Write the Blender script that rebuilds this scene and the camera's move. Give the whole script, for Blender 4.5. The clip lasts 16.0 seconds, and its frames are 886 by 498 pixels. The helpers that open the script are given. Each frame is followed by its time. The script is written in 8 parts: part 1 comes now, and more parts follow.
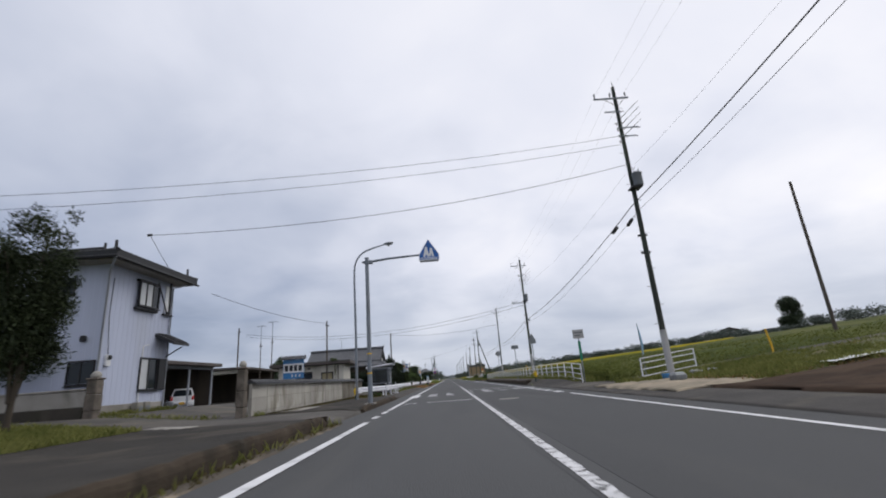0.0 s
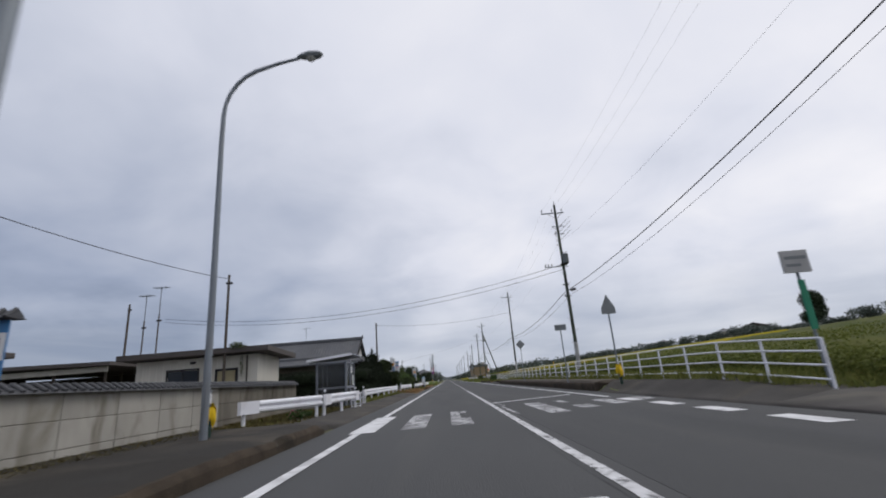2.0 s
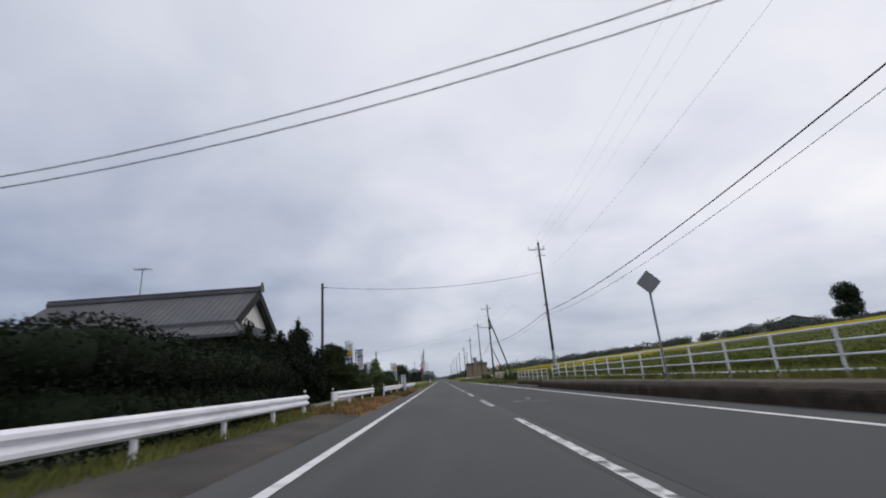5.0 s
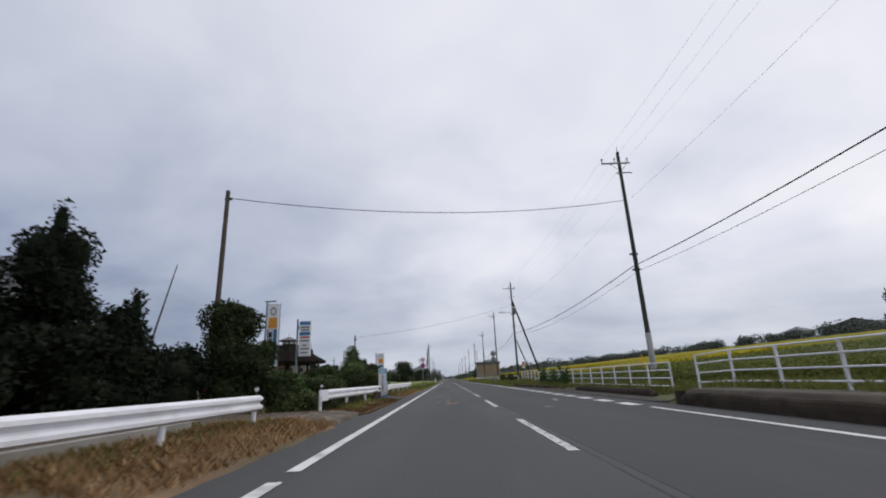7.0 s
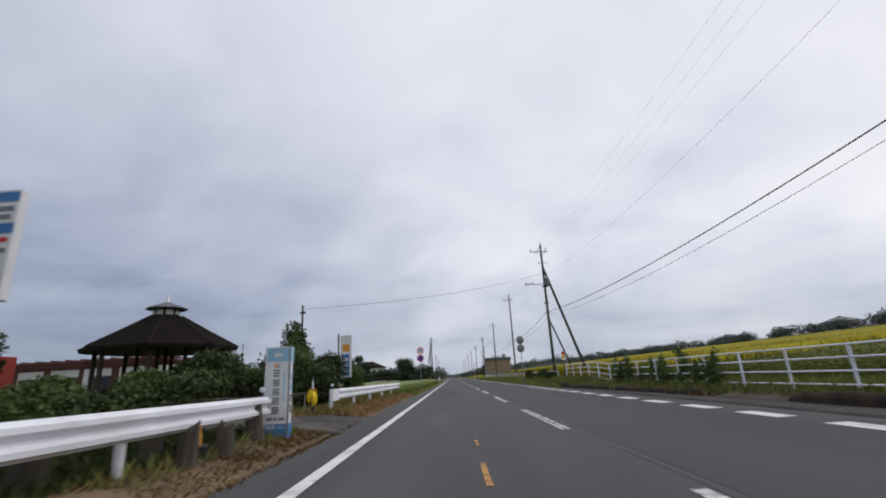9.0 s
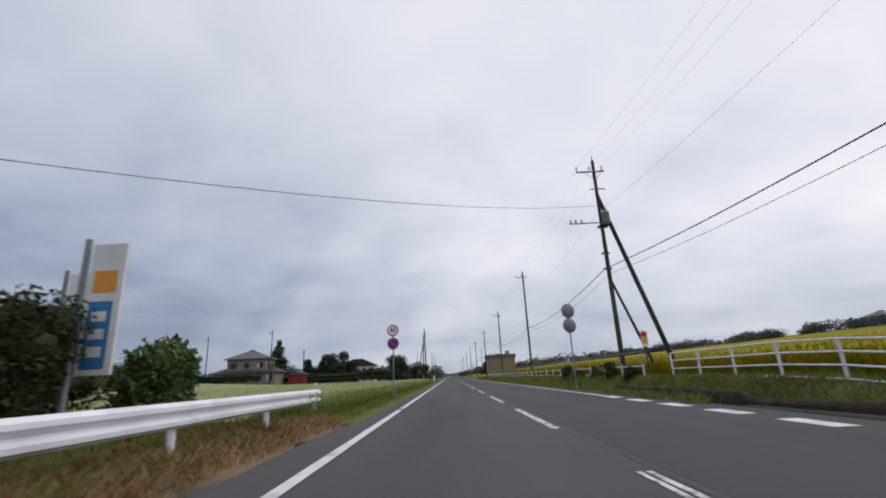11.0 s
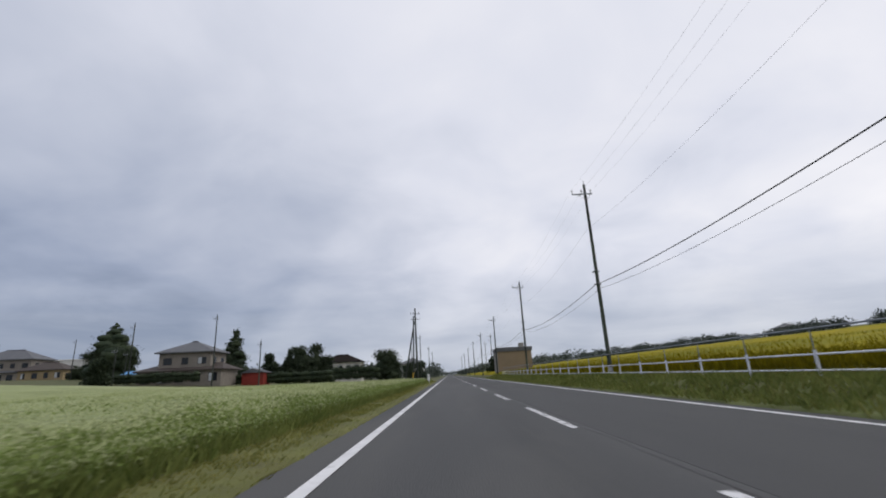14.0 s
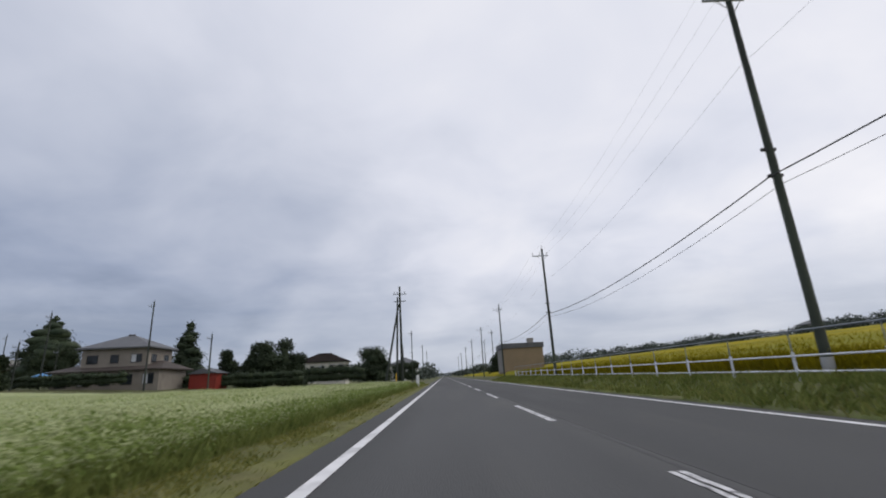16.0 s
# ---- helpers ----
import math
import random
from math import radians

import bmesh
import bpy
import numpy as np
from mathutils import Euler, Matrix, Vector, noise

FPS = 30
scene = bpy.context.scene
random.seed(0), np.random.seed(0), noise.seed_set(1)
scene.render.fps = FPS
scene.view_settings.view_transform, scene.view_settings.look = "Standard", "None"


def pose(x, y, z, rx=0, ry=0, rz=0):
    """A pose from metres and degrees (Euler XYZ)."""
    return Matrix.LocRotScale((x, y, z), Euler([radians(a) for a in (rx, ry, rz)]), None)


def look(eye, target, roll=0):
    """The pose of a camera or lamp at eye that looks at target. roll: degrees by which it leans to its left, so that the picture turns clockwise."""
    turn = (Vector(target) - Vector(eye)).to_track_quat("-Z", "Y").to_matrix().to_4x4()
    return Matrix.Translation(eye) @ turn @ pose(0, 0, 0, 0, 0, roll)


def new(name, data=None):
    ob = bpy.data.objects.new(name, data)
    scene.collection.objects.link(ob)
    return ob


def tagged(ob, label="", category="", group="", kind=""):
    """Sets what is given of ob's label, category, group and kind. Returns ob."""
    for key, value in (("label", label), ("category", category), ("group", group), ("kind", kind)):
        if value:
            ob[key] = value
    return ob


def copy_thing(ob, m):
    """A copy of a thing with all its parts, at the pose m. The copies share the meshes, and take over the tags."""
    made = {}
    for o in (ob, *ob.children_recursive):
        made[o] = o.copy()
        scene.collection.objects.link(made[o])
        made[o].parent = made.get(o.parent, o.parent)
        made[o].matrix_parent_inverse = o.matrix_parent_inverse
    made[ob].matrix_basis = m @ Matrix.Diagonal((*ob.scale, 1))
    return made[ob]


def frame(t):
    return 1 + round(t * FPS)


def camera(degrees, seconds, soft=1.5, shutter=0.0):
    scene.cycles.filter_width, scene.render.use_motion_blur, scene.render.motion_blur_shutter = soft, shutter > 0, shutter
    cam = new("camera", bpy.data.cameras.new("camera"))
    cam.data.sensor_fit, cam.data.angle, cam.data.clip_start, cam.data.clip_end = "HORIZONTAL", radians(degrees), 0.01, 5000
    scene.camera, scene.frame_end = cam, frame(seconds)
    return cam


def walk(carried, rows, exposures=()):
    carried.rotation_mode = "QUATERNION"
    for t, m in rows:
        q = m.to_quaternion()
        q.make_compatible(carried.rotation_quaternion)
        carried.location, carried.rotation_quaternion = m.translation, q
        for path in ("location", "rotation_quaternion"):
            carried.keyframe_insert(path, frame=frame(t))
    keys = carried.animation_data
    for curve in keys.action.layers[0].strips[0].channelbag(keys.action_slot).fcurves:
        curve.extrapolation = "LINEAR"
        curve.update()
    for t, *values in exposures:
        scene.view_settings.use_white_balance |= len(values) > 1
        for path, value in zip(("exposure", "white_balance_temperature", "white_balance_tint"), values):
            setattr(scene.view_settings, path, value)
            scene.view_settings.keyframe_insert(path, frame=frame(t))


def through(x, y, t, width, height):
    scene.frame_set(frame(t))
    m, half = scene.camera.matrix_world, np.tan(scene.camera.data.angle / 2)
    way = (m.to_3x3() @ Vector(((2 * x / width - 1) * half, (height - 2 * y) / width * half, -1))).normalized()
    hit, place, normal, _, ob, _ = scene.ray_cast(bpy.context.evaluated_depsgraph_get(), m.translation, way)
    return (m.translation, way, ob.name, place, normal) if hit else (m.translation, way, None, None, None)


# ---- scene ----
cam = camera(89.2, 16.0, soft=1.9, shutter=0.22)
EYE = 1.00
# t, x, y, yaw, pitch, lean
ROWS = [
    (0.0, 0.235, -0.00, -0.53, 16.07, 4.39),
    (0.5, 0.159, 4.63, -0.66, 16.11, 4.31),
    (1.0, 0.120, 9.20, -0.79, 16.23, 4.51),
    (1.5, 0.096, 13.57, -0.67, 16.10, 4.12),
    (2.0, 0.000, 17.93, -0.70, 16.22, 4.67),
    (2.5, -0.062, 22.43, -0.83, 15.93, 5.42),
    (3.0, -0.156, 27.07, -1.24, 16.29, 4.70),
    (3.5, -0.197, 31.47, -1.88, 16.01, 4.15),
    (4.0, -0.210, 36.07, -1.70, 16.12, 4.76),
    (6.5, -0.180, 60.58, -0.59, 16.20, 3.18),
    (7.0, -0.164, 65.21, -0.15, 16.18, 2.68),
    (7.5, -0.231, 69.73, 0.24, 16.23, 2.50),
    (8.0, -0.324, 74.02, 0.48, 16.15, 2.98),
    (8.5, -0.434, 78.33, 0.46, 15.85, 3.26),
    (9.0, -0.484, 82.64, 0.27, 15.99, 3.16),
    (9.5, -0.482, 86.81, -0.06, 15.71, 2.43),
    (12.0, -0.316, 110.16, -0.01, 15.95, 3.72),
    (12.5, -0.331, 114.83, -0.09, 15.91, 4.09),
    (13.0, -0.382, 119.49, -0.22, 15.86, 3.92),
    (13.5, -0.543, 123.90, -0.22, 15.72, 3.26),
    (14.0, -0.658, 128.42, -0.11, 15.67, 2.97),
    (14.5, -0.708, 132.89, 0.18, 15.49, 3.66),
    (15.0, -0.712, 137.29, -0.07, 15.50, 4.57),
    (15.5, -0.680, 141.68, -0.53, 15.68, 4.05),
    (16.0, -0.691, 146.13, -0.66, 15.79, 3.01),
]
EXPOSURE = 0.0


def eye_pose(x, y, yaw, pitch, lean):
    return pose(x, y, EYE, 0, 0, yaw) @ pose(0, 0, 0, 90 + pitch) @ pose(0, 0, 0, 0, 0, -lean)


walk(cam, [(t, eye_pose(x, y, yaw, pitch, lean)) for t, x, y, yaw, pitch, lean in ROWS], [(0.0, EXPOSURE + 0.12), (1.1, EXPOSURE + 0.12), (1.6, EXPOSURE), (16.0, EXPOSURE)])

# ---------------------------------------------------------------- sky and light
world = bpy.data.worlds.new("overcast_sky")
scene.world = world
world.use_nodes = True
wn, wl = world.node_tree.nodes, world.node_tree.links
wn.clear()


def wnode(kind, **values):
    node = wn.new(kind)
    for key, value in values.items():
        node.inputs[key].default_value = value
    return node


def wmath(op, a, b=None):
    node = wn.new("ShaderNodeMath")
    node.operation = op
    for i, v in enumerate((a, b)):
        if v is None:
            continue
        if isinstance(v, (int, float)):
            node.inputs[i].default_value = v
        else:
            wl.new(v, node.inputs[i])
    return node.outputs[0]


coord = wn.new("ShaderNodeTexCoord")
split = wn.new("ShaderNodeSeparateXYZ")
wl.new(coord.outputs["Generated"], split.inputs[0])
# clouds lie on a flat layer: divide the direction by its height
lift = wmath("ADD", wmath("MAXIMUM", split.outputs[2], 0.0), 0.42)
join = wn.new("ShaderNodeCombineXYZ")
wl.new(wmath("DIVIDE", split.outputs[0], lift), join.inputs[0])
wl.new(wmath("DIVIDE", split.outputs[1], lift), join.inputs[1])
big = wnode("ShaderNodeTexNoise", Scale=1.05, Detail=3.0, Roughness=0.45, Distortion=0.25)
fine = wnode("ShaderNodeTexNoise", Scale=3.2, Detail=4.0, Roughness=0.5, Distortion=0.3)
shift = wn.new("ShaderNodeMapping")
shift.inputs["Location"].default_value = (3.4, 1.7, 0.0)
shift.inputs["Scale"].default_value = (0.95, 1.05, 1.0)
wl.new(join.outputs[0], shift.inputs["Vector"])
wl.new(shift.outputs[0], big.inputs["Vector"])
wl.new(shift.outputs[0], fine.inputs["Vector"])
clouds = wmath("ADD", wmath("MULTIPLY", big.outputs["Fac"], 0.58), wmath("MULTIPLY", fine.outputs["Fac"], 0.42))
# the cover thins towards the east (right of the road)
depth = wmath("MULTIPLY", wmath("SUBTRACT", 1.12, split.outputs[2]), 2.1)
thin = wmath("MULTIPLY", wmath("SUBTRACT", clouds, 0.5), depth)
west = wmath("MULTIPLY", wmath("MINIMUM", split.outputs[0], 0.22), 0.53)
east = wmath("MULTIPLY", wmath("MAXIMUM", wmath("SUBTRACT", split.outputs[0], 0.22), 0.0), 0.26)
thin = wmath("ADD", thin, wmath("ADD", west, east))
thin = wmath("ADD", wmath("ADD", thin, 0.335), wmath("MULTIPLY", split.outputs[2], 0.56))
ramp = wn.new("ShaderNodeValToRGB")
ramp.color_ramp.elements[0].position, ramp.color_ramp.elements[0].color = 0.0, (0.235, 0.285, 0.405, 1)
ramp.color_ramp.elements[1].position, ramp.color_ramp.elements[1].color = 1.0, (0.97, 0.96, 1.0, 1)
for spot, tone in ((0.18, (0.365, 0.418, 0.55, 1)), (0.45, (0.55, 0.59, 0.705, 1)), (0.70, (0.77, 0.79, 0.885, 1))):
    ramp.color_ramp.elements.new(spot).color = tone
wl.new(wmath("ADD", wmath("MULTIPLY", thin, 0.88), 0.15), ramp.inputs[0])
# a grey-blue strip low over the horizon
low = wn.new("ShaderNodeMapRange")
low.inputs["From Min"].default_value, low.inputs["From Max"].default_value = 0.0, 0.22
low.inputs["To Min"].default_value, low.inputs["To Max"].default_value = 0.85, 0.0
wl.new(split.outputs[2], low.inputs["Value"])
pale = wn.new("ShaderNodeMixRGB")
# long flat streaks of cloud in that strip
flat = wn.new("ShaderNodeMapping")
flat.inputs["Location"].default_value = (0.4, 2.3, 0.15)
flat.inputs["Scale"].default_value = (2.4, 2.4, 15.0)
wl.new(coord.outputs["Generated"], flat.inputs["Vector"])
streak = wnode("ShaderNodeTexNoise", Scale=1.0, Detail=5.0, Roughness=0.55, Distortion=0.4)
wl.new(flat.outputs[0], streak.inputs["Vector"])
tones = wn.new("ShaderNodeValToRGB")
tones.color_ramp.elements[0].position, tones.color_ramp.elements[0].color = 0.36, (0.335, 0.39, 0.505, 1)
tones.color_ramp.elements[1].position, tones.color_ramp.elements[1].color = 0.66, (0.60, 0.64, 0.725, 1)
wl.new(streak.outputs["Fac"], tones.inputs[0])
wl.new(tones.outputs[0], pale.inputs["Color2"])
wl.new(low.outputs[0], pale.inputs["Fac"])
wl.new(ramp.outputs[0], pale.inputs["Color1"])
sky = wn.new("ShaderNodeTexSky")
sky.sky_type, sky.sun_disc = "NISHITA", False
sky.sun_elevation, sky.sun_rotation = radians(48), radians(70)
veil = wnode("ShaderNodeBackground", Strength=0.05)
wl.new(sky.outputs[0], veil.inputs["Color"])
cover = wnode("ShaderNodeBackground", Strength=1.0)
wl.new(pale.outputs[0], cover.inputs["Color"])
blend = wnode("ShaderNodeMixShader", Fac=0.93)
wl.new(veil.outputs[0], blend.inputs[1])
wl.new(cover.outputs[0], blend.inputs[2])
out = wn.new("ShaderNodeOutputWorld")
wl.new(blend.outputs[0], out.inputs["Surface"])

sun = new("sun", bpy.data.lights.new("sun", "SUN"))
sun.data.energy, sun.data.angle, sun.data.color = 0.8, radians(25), (1.0, 0.97, 0.93)
sun.matrix_world = look((0, 0, 0), (-math.sin(radians(70)), -math.cos(radians(70)), -math.tan(radians(48))))

# ---------------------------------------------------------------- materials


def mat(name, color, rough=0.8, metal=0.0, vary=0.18, scale=1.5, grain=25.0, bump=0.15, dirt=None, dirt_amount=0.0, dirt_scale=0.8, per_piece=0.0, stretch=(1, 1, 1), second=None, second_scale=1.0, spec=0.3):
    """A surface with a base colour that varies at two scales, fine relief, and stains of a shape of their own."""
    m = bpy.data.materials.new(name)
    m.use_nodes = True
    n, l = m.node_tree.nodes, m.node_tree.links
    bsdf = n["Principled BSDF"]
    geo = n.new("ShaderNodeNewGeometry")
    mapping = n.new("ShaderNodeMapping")
    mapping.inputs["Scale"].default_value = stretch
    l.new(geo.outputs["Position"], mapping.inputs["Vector"])

    def tex(s, detail=5.0, distortion=0.0):
        t = n.new("ShaderNodeTexNoise")
        t.inputs["Scale"].default_value, t.inputs["Detail"].default_value, t.inputs["Distortion"].default_value = s, detail, distortion
        l.new(mapping.outputs[0], t.inputs["Vector"])
        return t

    def mix(fac, a, b, kind="MIX"):
        x = n.new("ShaderNodeMixRGB")
        x.blend_type = kind
        for socket, v in zip(x.inputs, (fac, a, b)):
            if isinstance(v, float):
                socket.default_value = v
            elif isinstance(v, tuple):
                socket.default_value = (*v, 1) if len(v) == 3 else v
            else:
                l.new(v, socket)
        return x.outputs[0]

    def span(value, lo, hi, a=0.0, b=1.0):
        r = n.new("ShaderNodeMapRange")
        for key, v in (("From Min", lo), ("From Max", hi), ("To Min", a), ("To Max", b)):
            r.inputs[key].default_value = v
        l.new(value, r.inputs["Value"])
        return r.outputs[0]

    coarse, small = tex(scale), tex(grain, 3.0)
    dark = tuple(c * (1 - vary) for c in color)
    light = tuple(min(1.0, c * (1 + vary)) for c in color)
    col = mix(span(coarse.outputs["Fac"], 0.3, 0.7), dark, light)
    if second:
        col = mix(span(tex(second_scale, 4.0, 0.5).outputs["Fac"], 0.42, 0.60), col, second)
    col = mix(span(small.outputs["Fac"], 0.3, 0.7, 0.0, vary * 0.8), col, dark)
    if dirt:
        col = mix(span(tex(dirt_scale, 6.0, 0.6).outputs["Fac"], 0.5, 0.72, 0.0, dirt_amount), col, dirt)
    if per_piece:
        info = n.new("ShaderNodeObjectInfo")
        hsv = n.new("ShaderNodeHueSaturation")
        l.new(span(info.outputs["Random"], 0.0, 1.0, 1 - per_piece, 1 + per_piece), hsv.inputs["Value"])
        l.new(col, hsv.inputs["Color"])
        col = hsv.outputs[0]
    l.new(col, bsdf.inputs["Base Color"])
    l.new(span(coarse.outputs["Fac"], 0.3, 0.7, max(0.02, rough - 0.08), min(1.0, rough + 0.08)), bsdf.inputs["Roughness"])
    bsdf.inputs["Metallic"].default_value = metal
    bsdf.inputs["Specular IOR Level"].default_value = spec
    if bump:
        b = n.new("ShaderNodeBump")
        b.inputs["Strength"].default_value, b.inputs["Distance"].default_value = bump, 0.02
        l.new(small.outputs["Fac"], b.inputs["Height"])
        l.new(b.outputs[0], bsdf.inputs["Normal"])
    return m


def leaf_mat(name, a, b, rough=0.6, through=0.0):
    """Leaves: colour differs from leaf to leaf, and some light comes through."""
    m = bpy.data.materials.new(name)
    m.use_nodes = True
    n, l = m.node_tree.nodes, m.node_tree.links
    bsdf = n["Principled BSDF"]
    geo = n.new("ShaderNodeNewGeometry")
    x = n.new("ShaderNodeMixRGB")
    x.inputs["Color1"].default_value, x.inputs["Color2"].default_value = (*a, 1), (*b, 1)
    noise_tex = n.new("ShaderNodeTexNoise")
    noise_tex.inputs["Scale"].default_value = 0.7
    l.new(geo.outputs["Position"], noise_tex.inputs["Vector"])
    avg = n.new("ShaderNodeMath")
    avg.operation = "MULTIPLY_ADD"
    avg.inputs[1].default_value = 0.55
    l.new(geo.outputs["Random Per Island"], avg.inputs[0])
    sub = n.new("ShaderNodeMath")
    sub.operation = "MULTIPLY_ADD"
    sub.inputs[1].default_value, sub.inputs[2].default_value = 1.2, -0.35
    l.new(noise_tex.outputs["Fac"], sub.inputs[0])
    l.new(sub.outputs[0], avg.inputs[2])
    l.new(avg.outputs[0], x.inputs["Fac"])
    l.new(x.outputs[0], bsdf.inputs["Base Color"])
    bsdf.inputs["Roughness"].default_value = rough
    bsdf.inputs["Specular IOR Level"].default_value = 0.15
    if through:
        tr, mx = n.new("ShaderNodeBsdfTranslucent"), n.new("ShaderNodeMixShader")
        l.new(x.outputs[0], tr.inputs["Color"])
        mx.inputs[0].default_value = through
        l.new(bsdf.outputs[0], mx.inputs[1])
        l.new(tr.outputs[0], mx.inputs[2])
        l.new(mx.outputs[0], n["Material Output"].inputs["Surface"])
    return m


def glass_mat(name, color=(0.8, 0.85, 0.85), rough=0.05, alpha=0.35):
    m = bpy.data.materials.new(name)
    m.use_nodes = True
    n, l = m.node_tree.nodes, m.node_tree.links
    bsdf = n["Principled BSDF"]
    bsdf.inputs["Base Color"].default_value = (*color, 1)
    bsdf.inputs["Roughness"].default_value = rough
    bsdf.inputs["Alpha"].default_value = alpha
    return m


ASPHALT = mat("asphalt", (0.071, 0.072, 0.074), 0.85, vary=0.2, scale=0.5, grain=70, bump=0.35, dirt=(0.098, 0.096, 0.092), dirt_amount=0.5, dirt_scale=0.6, stretch=(1.0, 0.12, 1.0), second=(0.056, 0.057, 0.059), second_scale=0.28)
ASPHALT_DARK = mat("darker_asphalt", (0.056, 0.057, 0.059), 0.85, vary=0.2, scale=0.5, grain=70, bump=0.35, dirt=(0.078, 0.077, 0.075), dirt_amount=0.5, dirt_scale=0.6, stretch=(1.0, 0.12, 1.0), second=(0.049, 0.050, 0.052), second_scale=0.28)
TAR = mat("tar_seal", (0.030, 0.030, 0.032), 0.6, vary=0.2, bump=0.1)
SIDE_ASPHALT = mat("worn_asphalt", (0.044, 0.0405, 0.036), 0.92, vary=0.32, scale=0.9, grain=40, bump=0.5, dirt=(0.088, 0.076, 0.060), dirt_amount=0.85, dirt_scale=0.55, second=(0.034, 0.0315, 0.028), second_scale=0.25, spec=0.15)
GREY_APRON = mat("worn_apron_asphalt", (0.066, 0.062, 0.058), 0.92, vary=0.28, scale=0.9, grain=40, bump=0.5, dirt=(0.105, 0.094, 0.076), dirt_amount=0.7, dirt_scale=0.6, spec=0.15)
LANE_GREY = mat("old_grey_lane", (0.108, 0.101, 0.094), 0.92, vary=0.3, scale=0.9, grain=40, bump=0.5, dirt=(0.155, 0.14, 0.115), dirt_amount=0.8, dirt_scale=0.6, second=(0.080, 0.075, 0.069), second_scale=0.3, spec=0.15)
CONCRETE = mat("concrete", (0.30, 0.285, 0.26), 0.9, vary=0.18, scale=0.9, grain=30, bump=0.25, dirt=(0.10, 0.095, 0.08), dirt_amount=0.6, dirt_scale=0.7)
KERB = mat("kerb_concrete", (0.058, 0.046, 0.035), 0.94, vary=0.3, scale=1.6, grain=22, bump=0.7, dirt=(0.024, 0.022, 0.017), dirt_amount=0.85, dirt_scale=1.7, spec=0.1)
BLOCK = mat("block_wall", (0.365, 0.35, 0.315), 0.92, vary=0.16, scale=1.2, grain=35, bump=0.3, dirt=(0.13, 0.115, 0.08), dirt_amount=0.9, dirt_scale=1.6, per_piece=0.09, stretch=(1, 1, 0.4))
ROAD_PAINT = mat("road_paint", (0.66, 0.66, 0.67), 0.7, vary=0.12, scale=2.0, grain=40, bump=0.2, dirt=(0.16, 0.16, 0.165), dirt_amount=0.55, dirt_scale=2.2)
WORN_PAINT = mat("worn_road_paint", (0.60, 0.60, 0.61), 0.75, vary=0.2, scale=3.0, grain=55, bump=0.3, dirt=(0.10, 0.10, 0.104), dirt_amount=1.5, dirt_scale=7.0)
FAINT_PAINT = mat("faint_crossing_paint", (0.50, 0.50, 0.51), 0.8, vary=0.25, scale=2.5, grain=55, bump=0.3, dirt=(0.10, 0.10, 0.104), dirt_amount=2.2, dirt_scale=5.0, second=(0.20, 0.20, 0.205), second_scale=1.1)
ORANGE_PAINT = mat("orange_paint", (0.50, 0.25, 0.08), 0.8, vary=0.2, scale=3.0, grain=40, dirt=(0.08, 0.078, 0.075), dirt_amount=1.6, dirt_scale=7)
WHITE_METAL = mat("white_painted_steel", (0.76, 0.77, 0.82), 0.42, vary=0.06, scale=1.2, grain=20, bump=0.05, dirt=(0.42, 0.40, 0.38), dirt_amount=0.35, dirt_scale=1.6)
GALVA = mat("galvanised_steel", (0.21, 0.235, 0.265), 0.5, 0.35, vary=0.12, scale=1.5, grain=25, bump=0.06, dirt=(0.2, 0.19, 0.18), dirt_amount=0.3)
ALU = mat("aluminium", (0.36, 0.38, 0.42), 0.45, 0.4, vary=0.1, scale=1.0, grain=20, bump=0.05)
# weathered green-black paint, with the backlit darkness of the shafts in the colour
POLE_DARK = mat("backlit_weathered_pole", (0.040, 0.046, 0.040), 0.85, vary=0.3, scale=0.8, grain=20, bump=0.2, dirt=(0.09, 0.11, 0.075), dirt_amount=0.8, dirt_scale=0.5, stretch=(1, 1, 0.4))
POLE_FOOT = mat("pale_pole_sleeve", (0.42, 0.42, 0.42), 0.85, vary=0.12, scale=1.5, grain=25, bump=0.15, dirt=(0.2, 0.2, 0.18), dirt_amount=0.5)
WOOD_POLE = mat("old_wood_pole", (0.10, 0.085, 0.07), 0.9, vary=0.3, scale=1.2, grain=30, bump=0.3, stretch=(1, 1, 0.2))
FITTING = mat("dark_line_fitting", (0.05, 0.05, 0.055), 0.6, 0.3, vary=0.2, scale=3)
PORCELAIN = mat("insulator", (0.32, 0.32, 0.33), 0.3, vary=0.1)
TRANSFORMER = mat("transformer_paint", (0.22, 0.24, 0.26), 0.5, 0.2, vary=0.12)
CABLE = mat("black_cable", (0.045, 0.045, 0.05), 0.7, vary=0.2, bump=0)
SOIL = mat("bare_soil", (0.058, 0.040, 0.030), 0.95, vary=0.35, scale=1.1, grain=12, bump=0.8, dirt=(0.04, 0.03, 0.022), dirt_amount=0.9, dirt_scale=0.9, second=(0.085, 0.060, 0.042), second_scale=0.3, spec=0.03)
DRY_EARTH = mat("pale_dry_earth", (0.29, 0.245, 0.18), 0.95, vary=0.3, scale=1.4, grain=14, bump=0.7, dirt=(0.12, 0.11, 0.07), dirt_amount=0.7, dirt_scale=1.6)
GRASS_GROUND = mat("rough_grass_ground", (0.085, 0.095, 0.036), 0.95, vary=0.35, scale=0.6, grain=8, bump=0.5, dirt=(0.12, 0.09, 0.045), dirt_amount=0.7, dirt_scale=0.35)

# ---------------------------------------------------------------- building blocks


